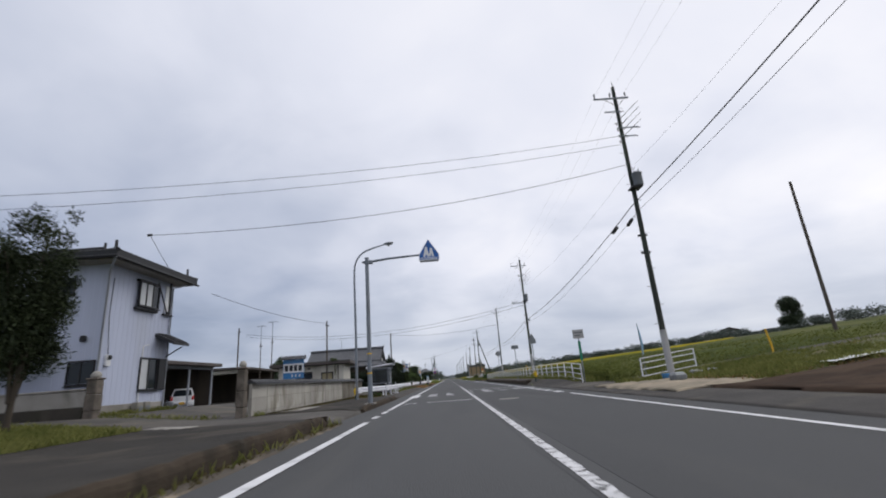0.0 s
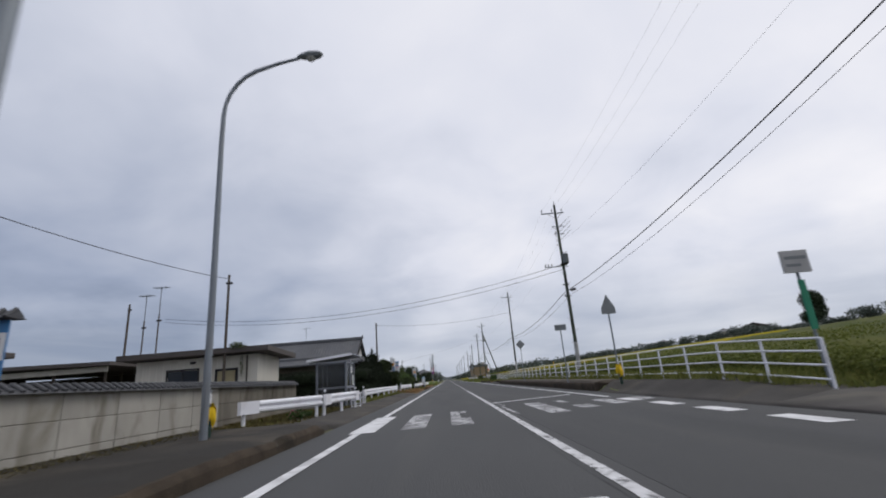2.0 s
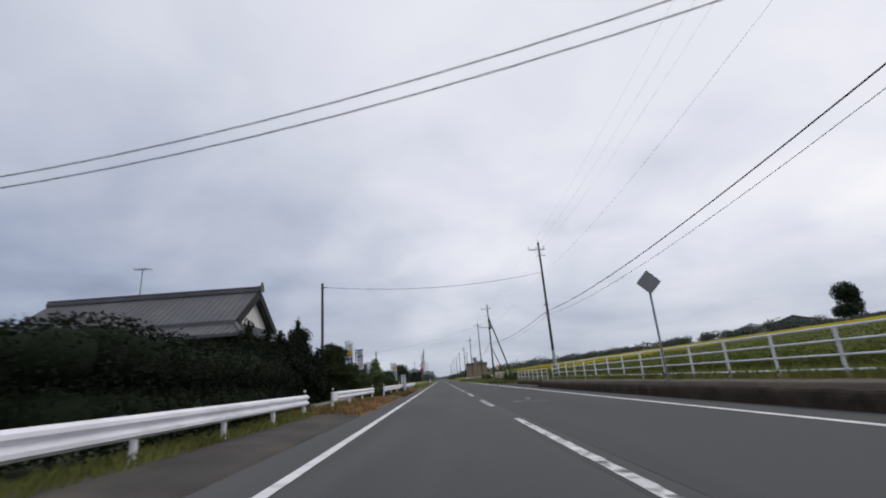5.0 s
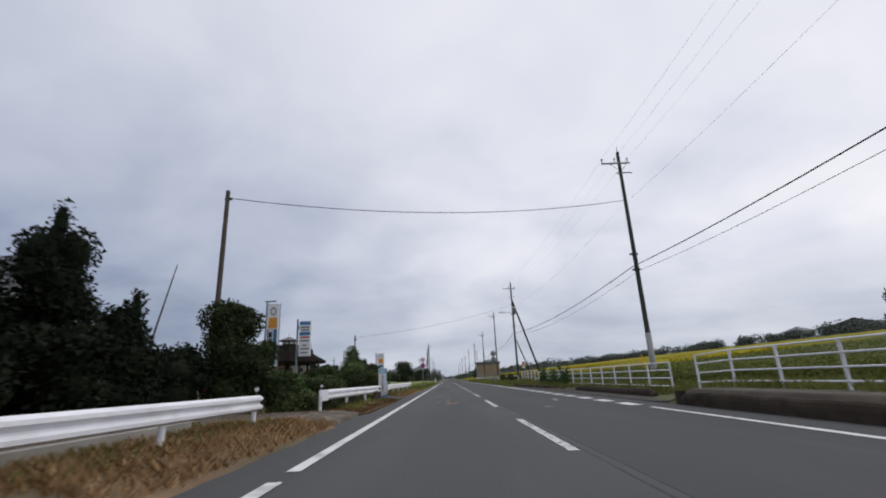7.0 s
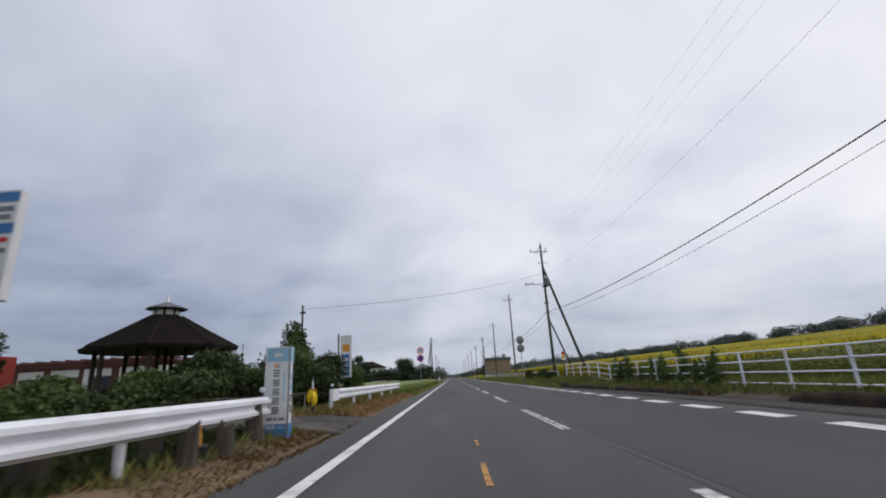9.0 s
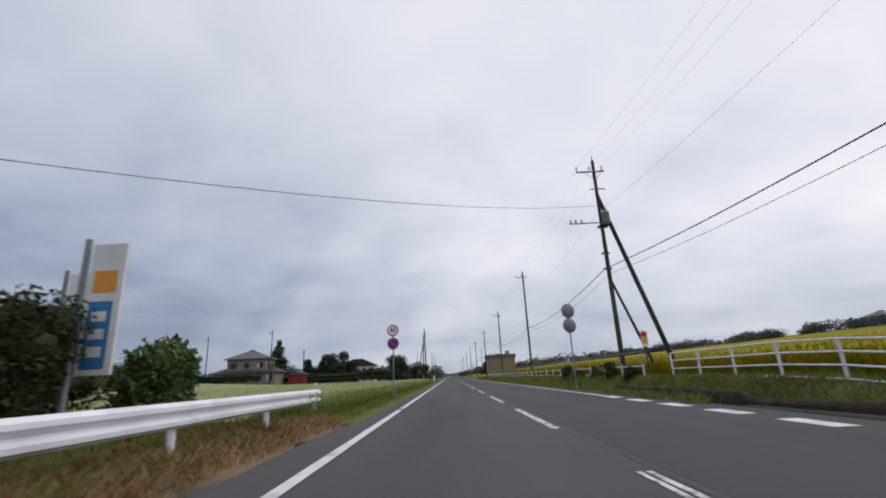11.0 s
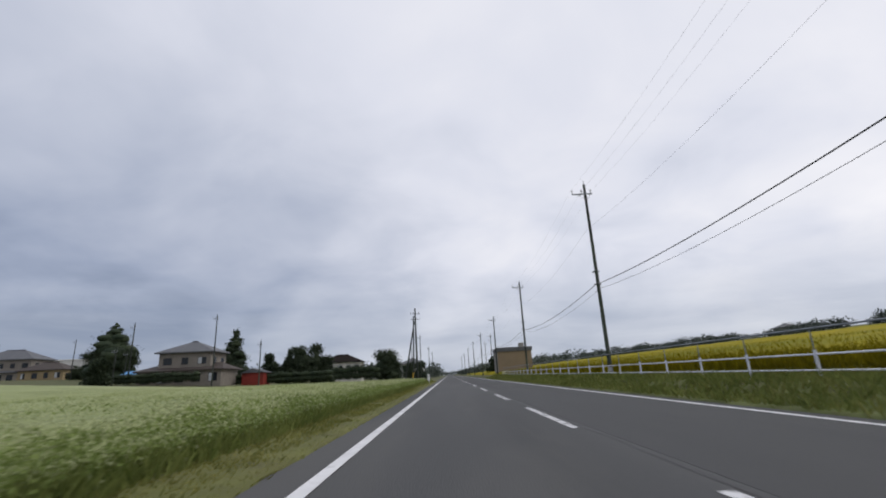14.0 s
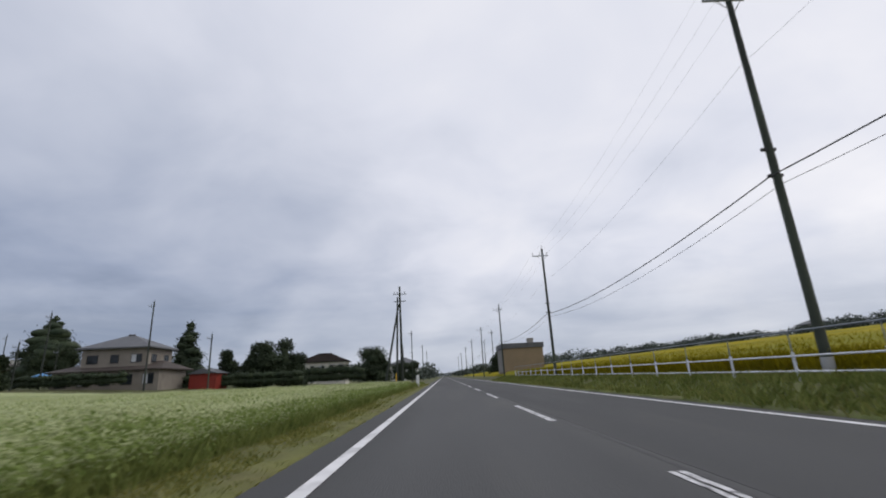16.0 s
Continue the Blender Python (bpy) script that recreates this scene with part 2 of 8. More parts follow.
class Mesh:
    """Collects vertices and faces for one part."""

    def __init__(self):
        self.v, self.f, self.s = [], [], []

    def add(self, verts, faces, smooth=False):
        k = len(self.v)
        self.v += [tuple(p) for p in verts]
        self.f += [tuple(k + i for i in q) for q in faces]
        self.s += [smooth] * len(faces)
        return self

    def box(self, x0, x1, y0, y1, z0, z1, bevel=0.0):
        if bevel <= 0:
            v = [(x, y, z) for z in (z0, z1) for y in (y0, y1) for x in (x0, x1)]
            return self.add(v, [(0, 2, 3, 1), (4, 5, 7, 6), (0, 1, 5, 4), (2, 6, 7, 3), (0, 4, 6, 2), (1, 3, 7, 5)])
        b = min(bevel, abs(x1 - x0) / 2.01, abs(y1 - y0) / 2.01, abs(z1 - z0) / 2.01)
        v, idx = [], {}
        for i, x in enumerate((x0, x1)):
            for j, y in enumerate((y0, y1)):
                for k, z in enumerate((z0, z1)):
                    sx, sy, sz = (1, -1)[i], (1, -1)[j], (1, -1)[k]
                    for a in range(3):
                        idx[i, j, k, a] = len(v)
                        v.append((x + (0 if a == 0 else b * sx), y + (0 if a == 1 else b * sy), z + (0 if a == 2 else b * sz)))
        f = []
        for a in range(3):
            o = [q for q in range(3) if q != a]
            for s in (0, 1):
                ring = []
                for p, q in ((0, 0), (1, 0), (1, 1), (0, 1)):
                    c = [0, 0, 0]
                    c[a], c[o[0]], c[o[1]] = s, p, q
                    ring.append(idx[(*c, a)])
                flip = (s == 0) != (a == 1)
                f.append(tuple(ring[::-1] if flip else ring))
        for a in range(3):
            o = [q for q in range(3) if q != a]
            for p in (0, 1):
                for q in (0, 1):
                    c0, c1 = [0, 0, 0], [0, 0, 0]
                    c0[o[0]], c0[o[1]], c1[o[0]], c1[o[1]], c1[a] = p, q, p, q, 1
                    f.append((idx[(*c0, o[0])], idx[(*c1, o[0])], idx[(*c1, o[1])], idx[(*c0, o[1])]))
        for i in (0, 1):
            for j in (0, 1):
                for k in (0, 1):
                    f.append((idx[i, j, k, 0], idx[i, j, k, 1], idx[i, j, k, 2]))
        return self.add(v, f)

    def rod(self, p0, p1, r0, r1=None, n=10, caps=True):
        p0, p1 = Vector(p0), Vector(p1)
        r1 = r0 if r1 is None else r1
        d = (p1 - p0).normalized()
        a = d.orthogonal().normalized()
        b = d.cross(a)
        v = []
        for p, r in ((p0, r0), (p1, r1)):
            for i in range(n):
                t = 2 * math.pi * i / n
                v.append(p + a * (r * math.cos(t)) + b * (r * math.sin(t)))
        self.add(v, [(i, (i + 1) % n, n + (i + 1) % n, n + i) for i in range(n)], True)
        if caps:
            self.add(v[:n], [tuple(range(n))[::-1]])
            self.add(v[n:], [tuple(range(n))])
        return self

    def tube(self, pts, r, n=8, caps=True):
        pts = [Vector(p) for p in pts]
        radii = r if isinstance(r, (list, tuple)) else [r] * len(pts)
        v = []
        a = None
        for i, p in enumerate(pts):
            d = (pts[min(i + 1, len(pts) - 1)] - pts[max(i - 1, 0)]).normalized()
            if a is None:
                a = d.orthogonal().normalized()
            a = (a - d * a.dot(d)).normalized()
            b = d.cross(a)
            for k in range(n):
                t = 2 * math.pi * k / n
                v.append(p + a * (radii[i] * math.cos(t)) + b * (radii[i] * math.sin(t)))
        f = [(i * n + k, i * n + (k + 1) % n, (i + 1) * n + (k + 1) % n, (i + 1) * n + k) for i in range(len(pts) - 1) for k in range(n)]
        self.add(v, f, True)
        if caps:
            self.add(v[:n], [tuple(range(n))[::-1]])
            self.add(v[-n:], [tuple(range(n))])
        return self

    def extrude(self, profile, axis, a, b, closed=True, caps=True):
        """A profile of 2D points carried along an axis ('x': points are y, z; 'y': x, z; 'z': x, y)."""
        def at(p, t):
            return {"x": (t, p[0], p[1]), "y": (p[0], t, p[1]), "z": (p[0], p[1], t)}[axis]
        n = len(profile)
        v = [at(p, a) for p in profile] + [at(p, b) for p in profile]
        f = [(i, (i + 1) % n, n + (i + 1) % n, n + i) for i in range(n if closed else n - 1)]
        if closed and caps:
            f += [tuple(range(n))[::-1], tuple(range(n, 2 * n))]
        return self.add(v, f)

    def lathe(self, profile, n=16, at=(0, 0, 0)):
        """A profile of (radius, height) turned about z."""
        v = [(at[0] + r * math.cos(2 * math.pi * k / n), at[1] + r * math.sin(2 * math.pi * k / n), at[2] + z) for r, z in profile for k in range(n)]
        f = [(i * n + k, i * n + (k + 1) % n, (i + 1) * n + (k + 1) % n, (i + 1) * n + k) for i in range(len(profile) - 1) for k in range(n)]
        return self.add(v, f, True)

    def data(self, name):
        me = bpy.data.meshes.new(name)
        me.from_pydata(self.v, [], self.f)
        me.polygons.foreach_set("use_smooth", self.s)
        me.update()
        return me


def part(name, mesh, material, parent=None, label="", at=None):
    data = mesh.data(name) if isinstance(mesh, Mesh) else mesh
    if material and not data.materials:
        data.materials.append(material)
    ob = new(name, data)
    ob.parent = parent
    if at is not None:
        ob.matrix_basis = at
    if label:
        ob["label"] = label
    return ob


def thing(name, label, category, at=(0, 0, 0), turn=0.0, group="", kind=""):
    ob = new(name)
    ob.empty_display_size = 0.2
    ob.matrix_basis = pose(*at, 0, 0, turn)
    return tagged(ob, label, category, group, kind)


def single(name, mesh, material, label, category, at=(0, 0, 0), turn=0.0, group="", kind=""):
    ob = part(name, mesh, material)
    ob.matrix_basis = pose(*at, 0, 0, turn)
    return tagged(ob, label, category, group, kind)


def smoothstep(a, b, x):
    t = min(1.0, max(0.0, (x - a) / (b - a)))
    return t * t * (3 - 2 * t)


ROAD_L, ROAD_R = -3.15, 6.7
LINE_L, LINE_C, LINE_R = -2.1, 1.5, 5.5


def ground_z(x, y):
    """The lie of the land: flat road, low verges, fields that rise gently away from it."""
    if x < ROAD_L:
        d = ROAD_L - x
        z = 0.12 * smoothstep(0.0, 1.0, d) + 0.010 * max(0.0, d - 4) + 0.05 * max(0.0, d - 28) * smoothstep(90.0, 120.0, y)
        z += 0.36 * smoothstep(4.4, 10.0, d) * (1 - smoothstep(26.0, 34.0, y))
        return min(z, 6.0) - 0.02
    if x > ROAD_R:
        d = x - ROAD_R
        near = 1 - smoothstep(26.0, 33.0, y)
        apron = smoothstep(79.0, 83.0, y) * (1 - smoothstep(109.0, 113.0, y))
        walkway = smoothstep(36.0, 39.0, y) * (1 - smoothstep(79.0, 82.0, y))
        z = 0.38 * (1 - 0.72 * near - 0.3 * apron) * smoothstep(0.0, 1.2 - 0.95 * walkway, d - 0.9 * apron) + (0.074 + 0.02 * near) * max(0.0, d - 3)
        return min(z, 17.0) - 0.02
    return -0.06

# ---------------------------------------------------------------- ground, road and markings


def strip_grid(xs, ys, height):
    m = Mesh()
    v = [(x, y, height(x, y)) for y in ys for x in xs]
    n = len(xs)
    f = [(j * n + i, j * n + i + 1, (j + 1) * n + i + 1, (j + 1) * n + i) for j in range(len(ys) - 1) for i in range(n - 1)]
    return m.add(v, f, True)


def rolling(x, y):
    d = max(0.0, abs(x - 1.5) - 9)
    under = 0.05 if -30 < x < ROAD_L or ROAD_R < x < 10.5 else 0.0
    return ground_z(x, y) - under + 0.10 * smoothstep(0, 30, d) * noise.noise((x * 0.05, y * 0.05, 0.0))


gx = [-2500, -1200, -600, -300, -200, -140, -110, -90, -75, -60, -50, -42, -35, -29, -24, -20, -17, -14, -12, -10, -8.5, -7.2, -6.2, -5.4, -4.7, -4.15, -3.7, -3.4, -3.16, -3.0,
      6.5, 6.72, 7.0, 7.4, 7.9, 8.5, 9.2, 10, 11, 12.5, 14, 16, 19, 23, 28, 34, 42, 52, 65, 80, 100, 130, 170, 220, 300, 600, 1200, 2500]
gy = [-400, -200, -100, -60] + list(range(-40, 300, 4)) + list(range(300, 600, 25)) + [700, 900, 1300, 2000, 3000]
tagged(part("ground", strip_grid(gx, gy, rolling), GRASS_GROUND), "flat farmland with rough grass and field soil", "ground", kind="structure")

road = Mesh()
road.extrude([(ROAD_L, -0.12), (ROAD_R, -0.12), (ROAD_R, -0.03), (5.6, -0.005), (1.6, 0.0), (-2.2, -0.005), (ROAD_L, -0.03)][::-1], "y", -40, 900)
tagged(part("road", road, ASPHALT), "straight two-lane country road of worn grey asphalt", "road", kind="structure")
lane = Mesh().extrude([(1.76, -0.02), (ROAD_R - 0.01, -0.06), (ROAD_R - 0.01, -0.027), (5.6, -0.002), (1.76, 0.0025)][::-1], "y", -40, 900)
tagged(part("road_lane_east", lane, ASPHALT_DARK), "far lane of slightly darker asphalt", "road", kind="structure")


def spread(i, n, length):
    """Even steps, but for a narrow border at both ends."""
    if i == 0:
        return 0.0
    if i == n - 1:
        return 1.0
    b = min(0.06 / length, 0.2)
    return b + (1 - 2 * b) * (i - 1) / (n - 3) if n > 3 else 0.5


def patch(name, x0, x1, y0, y1, material, dz, label, category, ragged=0.0, seed=0, kind="structure", step=0.6, relief=0.0):
    """A piece of surface laid on the lie of the land, with an uneven edge."""
    nx, ny = max(5, int((x1 - x0) / min(step, 0.3)) + 3) if x1 - x0 < 8 else int((x1 - x0) / step) + 3, max(5, int((y1 - y0) / step) + 3)
    m = Mesh()
    v = []
    for j in range(ny):
        for i in range(nx):
            u, w = spread(i, nx, x1 - x0), spread(j, ny, y1 - y0)
            x, y = x0 + (x1 - x0) * u, y0 + (y1 - y0) * w
            if i in (0, nx - 1):
                x += ragged * noise.noise((y * 0.8, seed, i))
            if j in (0, ny - 1):
                y += ragged * noise.noise((x * 0.8, seed + 5, j))
            inner = min(1.0, 4 * min(u, 1 - u, 1.0)) * min(1.0, 4 * min(w, 1 - w))
            z = max(ground_z(x, y), -0.02 if ROAD_L < x < ROAD_R else -1) + dz + relief * inner * (0.5 + noise.noise((x * 1.3, y * 1.3, seed)))
            if i in (0, nx - 1) or j in (0, ny - 1):
                z -= dz + 0.075
            v.append((x, y, z))
    f = [(j * nx + i, j * nx + i + 1, (j + 1) * nx + i + 1, (j + 1) * nx + i) for j in range(ny - 1) for i in range(nx - 1)]
    m.add(v, f, True)
    return tagged(part(name, m, material), label, category, kind=kind)


def marking(name, quads, label, material=None):
    """Painted marks: thin slabs 4 mm proud of the asphalt, with chipped edges."""
    m = Mesh()
    for k, (x0, x1, y0, y1, *skew) in enumerate(quads):
        s = skew[0] if skew else 0.0
        rough = 0.03 if material in (WORN_PAINT, FAINT_PAINT) else 0.012
        n = max(1, int((y1 - y0) / (0.22 if material in (WORN_PAINT, FAINT_PAINT) and y1 < 190 else 1.2)))
        ring = []
        for i in range(n + 1):
            t = i / n
            y = y0 + (y1 - y0) * t
            j0, j1 = (rough * noise.noise((y * 3.1, k, q)) for q in (1, 7))
            ring.append(((x0 + s * t + j0, y), (x1 + s * t + j1, y)))
        for (a, b), (c, d) in zip(ring, ring[1:]):
            z = 0.006
            m.add([(*a, z), (*b, z), (*d, z), (*c, z)], [(0, 1, 2, 3)])
    return tagged(part(name, m, material or ROAD_PAINT), label, "road marking", kind="structure")


marking("edge_line_west", [(LINE_L - 0.09, LINE_L + 0.09, a, b) for a, b in ((-30, 13.2), (14.35, 15.2), (16.35, 17.4), (18.0, 28.6), (33.2, 70.6), (71.2, 116.6), (117.2, 600))] + [(LINE_L - 0.22, LINE_L + 0.38, 28.65, 33.15)], "solid white line along the road edge")
dashes = [(a, a + 5.0) for a in [62.0, 71.8, 81.8, 91.3, 100.5, 109.3, 117.9, 127.4, 136.8, 145.9, 156.0] + [166.0 + 9.7 * k for k in range(26)]]
marking("centre_line", [(LINE_C - 0.075, LINE_C + 0.075, -30, 57.0)] + [(LINE_C + o0, LINE_C + o1, a, b) for a, b in dashes for o0, o1 in (((-0.085, -0.02), (0.015, 0.085)) if 90 < a < 101 or 61 < a < 63 or 145 < a < 156 else ((-0.075, 0.075),))], "white centre line, solid and then dashed", WORN_PAINT)
marking("edge_line_east", [(LINE_R - 0.08, LINE_R + 0.08, -30, 20.6), (LINE_R - 0.08, LINE_R + 0.08, 34.4, 78.6), (LINE_R - 0.08, LINE_R + 0.08, 118.6, 600)]
        + [(LINE_R - 0.2, LINE_R + 0.2, a, a + 1.3) for a in [22.4 + 2.35 * k for k in range(5)] + [79.6 + 2.35 * k for k in range(17)]], "white line along the far road edge, dashed across entrances")
marking("stop_line", [(-1.95, -1.3, 21.7, 22.1), (-0.85, 1.2, 21.65, 21.95)], "worn white stop line", WORN_PAINT)
sl = Mesh()
for k in range(12):
    x0, x1 = 1.62 + 0.29 * k, 1.62 + 0.29 * (k + 1) - 0.02 * (k % 3)
    y0, y1 = 36.0 + 0.5 * (x0 - 1.6), 36.0 + 0.5 * (x1 - 1.6)
    w = 0.36 + 0.05 * noise.noise((k * 0.9, 3, 1))
    sl.add([(x0, y0, 0.006), (x1, y1, 0.006), (x1, y1 + w, 0.006), (x0, y0 + w, 0.006)], [(0, 1, 2, 3)])
tagged(part("stop_line_slanting", sl, WORN_PAINT), "worn slanting white stop line across the far lane", "road marking", kind="structure")
marking("crosswalk", [(-1.15, -0.58, 28.7, 33.0), (0.0, 0.27, 28.8, 33.2), (0.275, 0.52, 28.8, 30.6), (0.29, 0.47, 32.3, 33.1), (2.5, 3.05, 29.9, 34.3), (3.55, 4.05, 30.7, 31.9), (3.6, 3.85, 33.2, 34.5), (4.6, 5.1, 31.2, 33.5), (5.75, 6.1, 32.0, 33.4)], "worn white zebra crossing bars", FAINT_PAINT)
scr = Mesh()
for x0, y0, x1, y1, w in ((3.36, 66.1, 3.33, 65.5, 0.045), (3.30, 65.3, 3.24, 64.8, 0.06), (3.36, 65.6, 3.45, 65.3, 0.03), (2.5, 63.75, 2.72, 63.6, 0.10), (2.74, 63.5, 3.05, 63.4, 0.06), (3.1, 63.3, 3.3, 63.2, 0.08), (3.34, 63.15, 3.75, 62.98, 0.05), (1.72, 33.8, 1.78, 30.5, 0.05), (1.78, 35.6, 1.85, 34.2, 0.04), (4.15, 84.0, 4.25, 85.4, 0.06), (4.25, 85.4, 4.5, 84.9, 0.05), (2.95, 80.6, 3.25, 80.9, 0.12)):
    d = Vector((x1 - x0, y1 - y0)).normalized() * w
    scr.add([(x0 - d.y, y0 + d.x, 0.005), (x0 + d.y, y0 - d.x, 0.005), (x1 + d.y, y1 - d.x, 0.005), (x1 - d.y, y1 + d.x, 0.005)], [(0, 1, 2, 3)])
tagged(part("survey_scribbles", scr, FAINT_PAINT), "faded white scribbled marks on the asphalt", "road marking", kind="structure")
marking("chalk_marks", [(-0.71, -0.55, 86.55, 86.75), (-0.22, -0.15, 87.3, 88.5), (-0.19, -0.14, 89.9, 90.5), (-0.3, -0.08, 85.15, 85.55), (-0.07, 0.12, 85.25, 85.42), (0.13, 0.25, 85.7, 86.2)], "faded orange survey marks on asphalt", ORANGE_PAINT)
def seam(x, y0, y1, width, seed):
    """A narrow tar-sealed crack that wanders along the road."""
    m = Mesh()
    n = int((y1 - y0) / 0.5)
    row = []
    for i in range(n + 1):
        y = y0 + (y1 - y0) * i / n
        c = x + 0.05 * noise.noise((y * 0.35, seed, 0)) + 0.02 * noise.noise((y * 2.0, seed, 1))
        w = width * (0.5 + 0.5 * abs(noise.noise((y * 0.9, seed, 2)) + 0.3))
        row += [(c - w, y, 0.003), (c + w, y, 0.003)]
    m.add(row, [(2 * i, 2 * i + 1, 2 * i + 3, 2 * i + 2) for i in range(n)])
    return tagged(part("crack_seal", m, TAR), "thin dark sealed crack along the asphalt", "crack", kind="structure")


seam(LINE_C + 0.15, 58.0, 420.0, 0.035, 1)
seam(LINE_C - 0.14, -10.0, 58.0, 0.016, 2)
cover = Mesh()
cover.lathe([(0.0, 0.006), (0.42, 0.006), (0.44, 0.002)], 32)
for rr_ in (0.12, 0.2, 0.28, 0.36):
    cover.lathe([(rr_, 0.007), (rr_, 0.011), (rr_ + 0.025, 0.011), (rr_ + 0.025, 0.007)], 32)
single("manhole_cover", cover, CONCRETE, "round pale concrete manhole cover in the road", "manhole cover", (2.7, 19.9, 0.0))

# raised footway and kerbs on the west side
def kerb(name, x, y0, y1, height, width, label, holes=(), drift=0.0):
    m = Mesh()
    out = -1 if width < 0 else 1
    w = abs(width)
    n = max(4, int((y1 - y0) / 0.25))
    rows = []
    for i in range(n + 1):
        y = y0 + (y1 - y0) * i / n
        end = min(1.0, (y - y0 + 0.12) / 0.5, (y1 - y + 0.12) / 0.5)
        joint = 0.03 if i % 8 == 0 else 0.0
        h = height * (0.35 + 0.65 * end) + 0.035 * noise.noise((y * 0.7, x, 0)) + 0.018 * noise.noise((y * 3.1, x, 4)) - joint
        lean = 0.025 * noise.noise((y * 0.6, x, 8)) + 0.012 * noise.noise((y * 3.7, x, 9)) - joint * 0.4
        prof = [(0.035 + lean * 0.3, -0.1), (0.02 + lean, h * 0.55), (lean - 0.005, h - 0.05), (lean - 0.05, h), (-w * 0.6, h + 0.008), (-w, h - 0.02), (-w, -0.1)]
        rows.append([(x + drift * i / n + out * a, y, z) for a, z in prof])
    k = len(rows[0])
    faces = [(i * k + j, (i + 1) * k + j, (i + 1) * k + j + 1, i * k + j + 1) for i in range(n) for j in range(k - 1)]
    m.add(sum(rows, []), faces + [tuple(range(k)), tuple(range(n * k, n * k + k))], False)
    ob = tagged(part(name, m, KERB), label, "kerb", kind="structure")
    # no opening is cut: dark blocks carry the shade inside the drain holes
    for h in holes:
        part("drain_hole", Mesh().box(x - 0.02, x + 0.012, h - 0.16, h + 0.16, 0.0, 0.11, 0.01), FITTING, ob)
    return ob


kerb("kerb_west_1", -3.16, -20.0, 13.0, 0.28, 0.17, "dirty concrete kerb beside the footway", (6.0, 10.0, 2.0))
kerb("kerb_west_2", -3.16, 18.8, 29.8, 0.20, 0.17, "dirty concrete kerb beside the footway", (20.0, 22.5, 26.5))
kerb("kerb_east_1", 6.72, 39.6, 79.4, 0.32, -0.2, "tall weathered concrete kerb below the grass bank", (42, 47, 52, 60, 70))
kerb("kerb_east_2", 6.75, 112.0, 121.5, 0.30, -0.2, "weathered concrete kerb")
kerb("kerb_east_3", 7.66, 83.4, 94.3, 0.27, -0.2, "weathered concrete kerb behind the lay-by")
kerb("kerb_east_4", 7.62, 97.4, 112.0, 0.20, -0.2, "low weathered kerb below the weedy bank", (), -0.85)


def kerb_corner(name, cx, cy, a0, a1, height, label):
    """A kerb that bends through a quarter circle of 1.1 m."""
    m = Mesh()
    for k in range(6):
        b0, b1 = a0 + (a1 - a0) * k / 6, a0 + (a1 - a0) * (k + 0.96) / 6
        q = [(cx + r_ * math.cos(b), cy + r_ * math.sin(b)) for b, r_ in ((b0, 1.1), (b1, 1.1), (b1, 0.9), (b0, 0.9))]
        h = height - 0.02 * k + 0.012 * noise.noise((k, cx, cy))
        m.add([(x, y, -0.1) for x, y in q] + [(x, y, h) for x, y in q], [(3, 2, 1, 0), (4, 5, 6, 7), (0, 1, 5, 4), (1, 2, 6, 5), (2, 3, 7, 6), (3, 0, 4, 7)])
    return tagged(part(name, m, KERB), label, "kerb", kind="structure")


kerb_corner("kerb_corner_1", 7.82, 39.59, math.pi, 1.5 * math.pi, 0.36, "weathered kerb bending in at the entrance")
kerb_corner("kerb_corner_2", 7.82, 79.41, math.pi, 0.5 * math.pi, 0.36, "weathered kerb bending in at the lay-by")
# the kerb turns into the lane mouth
kr = Mesh()
for k in range(6):
    a0, a1 = math.pi / 2 * k / 6, math.pi / 2 * (k + 1) / 6
    q = [(-4.06 + r_ * math.cos(a), 13.0 + r_ * math.sin(a)) for a, r_ in ((a0, 0.9), (a1, 0.9), (a1, 0.73), (a0, 0.73))]
    h = 0.24 - 0.015 * k
    kr.add([(x, y, -0.1) for x, y in q] + [(x, y, h) for x, y in q], [(3, 2, 1, 0), (4, 5, 6, 7), (0, 1, 5, 4), (1, 2, 6, 5), (2, 3, 7, 6), (3, 0, 4, 7)])
kr.box(-7.0, -4.07, 13.73, 13.9, -0.1, 0.17, 0.02)
tagged(part("kerb_return", kr, KERB), "dirty concrete kerb curving into the side lane", "kerb", kind="structure")
patch("footway_1", -8.65, -3.32, -20, 13.9, SIDE_ASPHALT, 0.075, "worn asphalt footway", "pavement", 0.0, 1)
patch("footway_2", -7.3, -3.32, 18.0, 31.2, SIDE_ASPHALT, 0.075, "worn asphalt footway", "pavement", 0.0, 2)
patch("lane_west", -26, -3.2, 13.7, 18.4, LANE_GREY, 0.06, "side lane of old asphalt", "lane", 0.1, 3)
patch("yard_west", -26, -7.0, 17.9, 50, LANE_GREY, 0.04, "bare asphalt yard beside the houses", "yard", 0.3, 4)
patch("shoulder_west", -5.3, -3.1, 31.2, 64, GREY_APRON, 0.035, "asphalt shoulder beside the guard rail", "shoulder", 0.12, 5)
DIRT_DRIVE = mat("trodden_dirt", (0.115, 0.095, 0.075), 0.95, vary=0.35, scale=1.6, grain=18, bump=0.8, dirt=(0.25, 0.21, 0.155), dirt_amount=0.9, dirt_scale=1.6, second=(0.07, 0.062, 0.05), second_scale=0.7)
patch("driveway_west_1", -12, -3.2, 77.0, 81.6, DIRT_DRIVE, 0.06, "worn brown-grey earth driveway", "driveway", 0.3, 7)
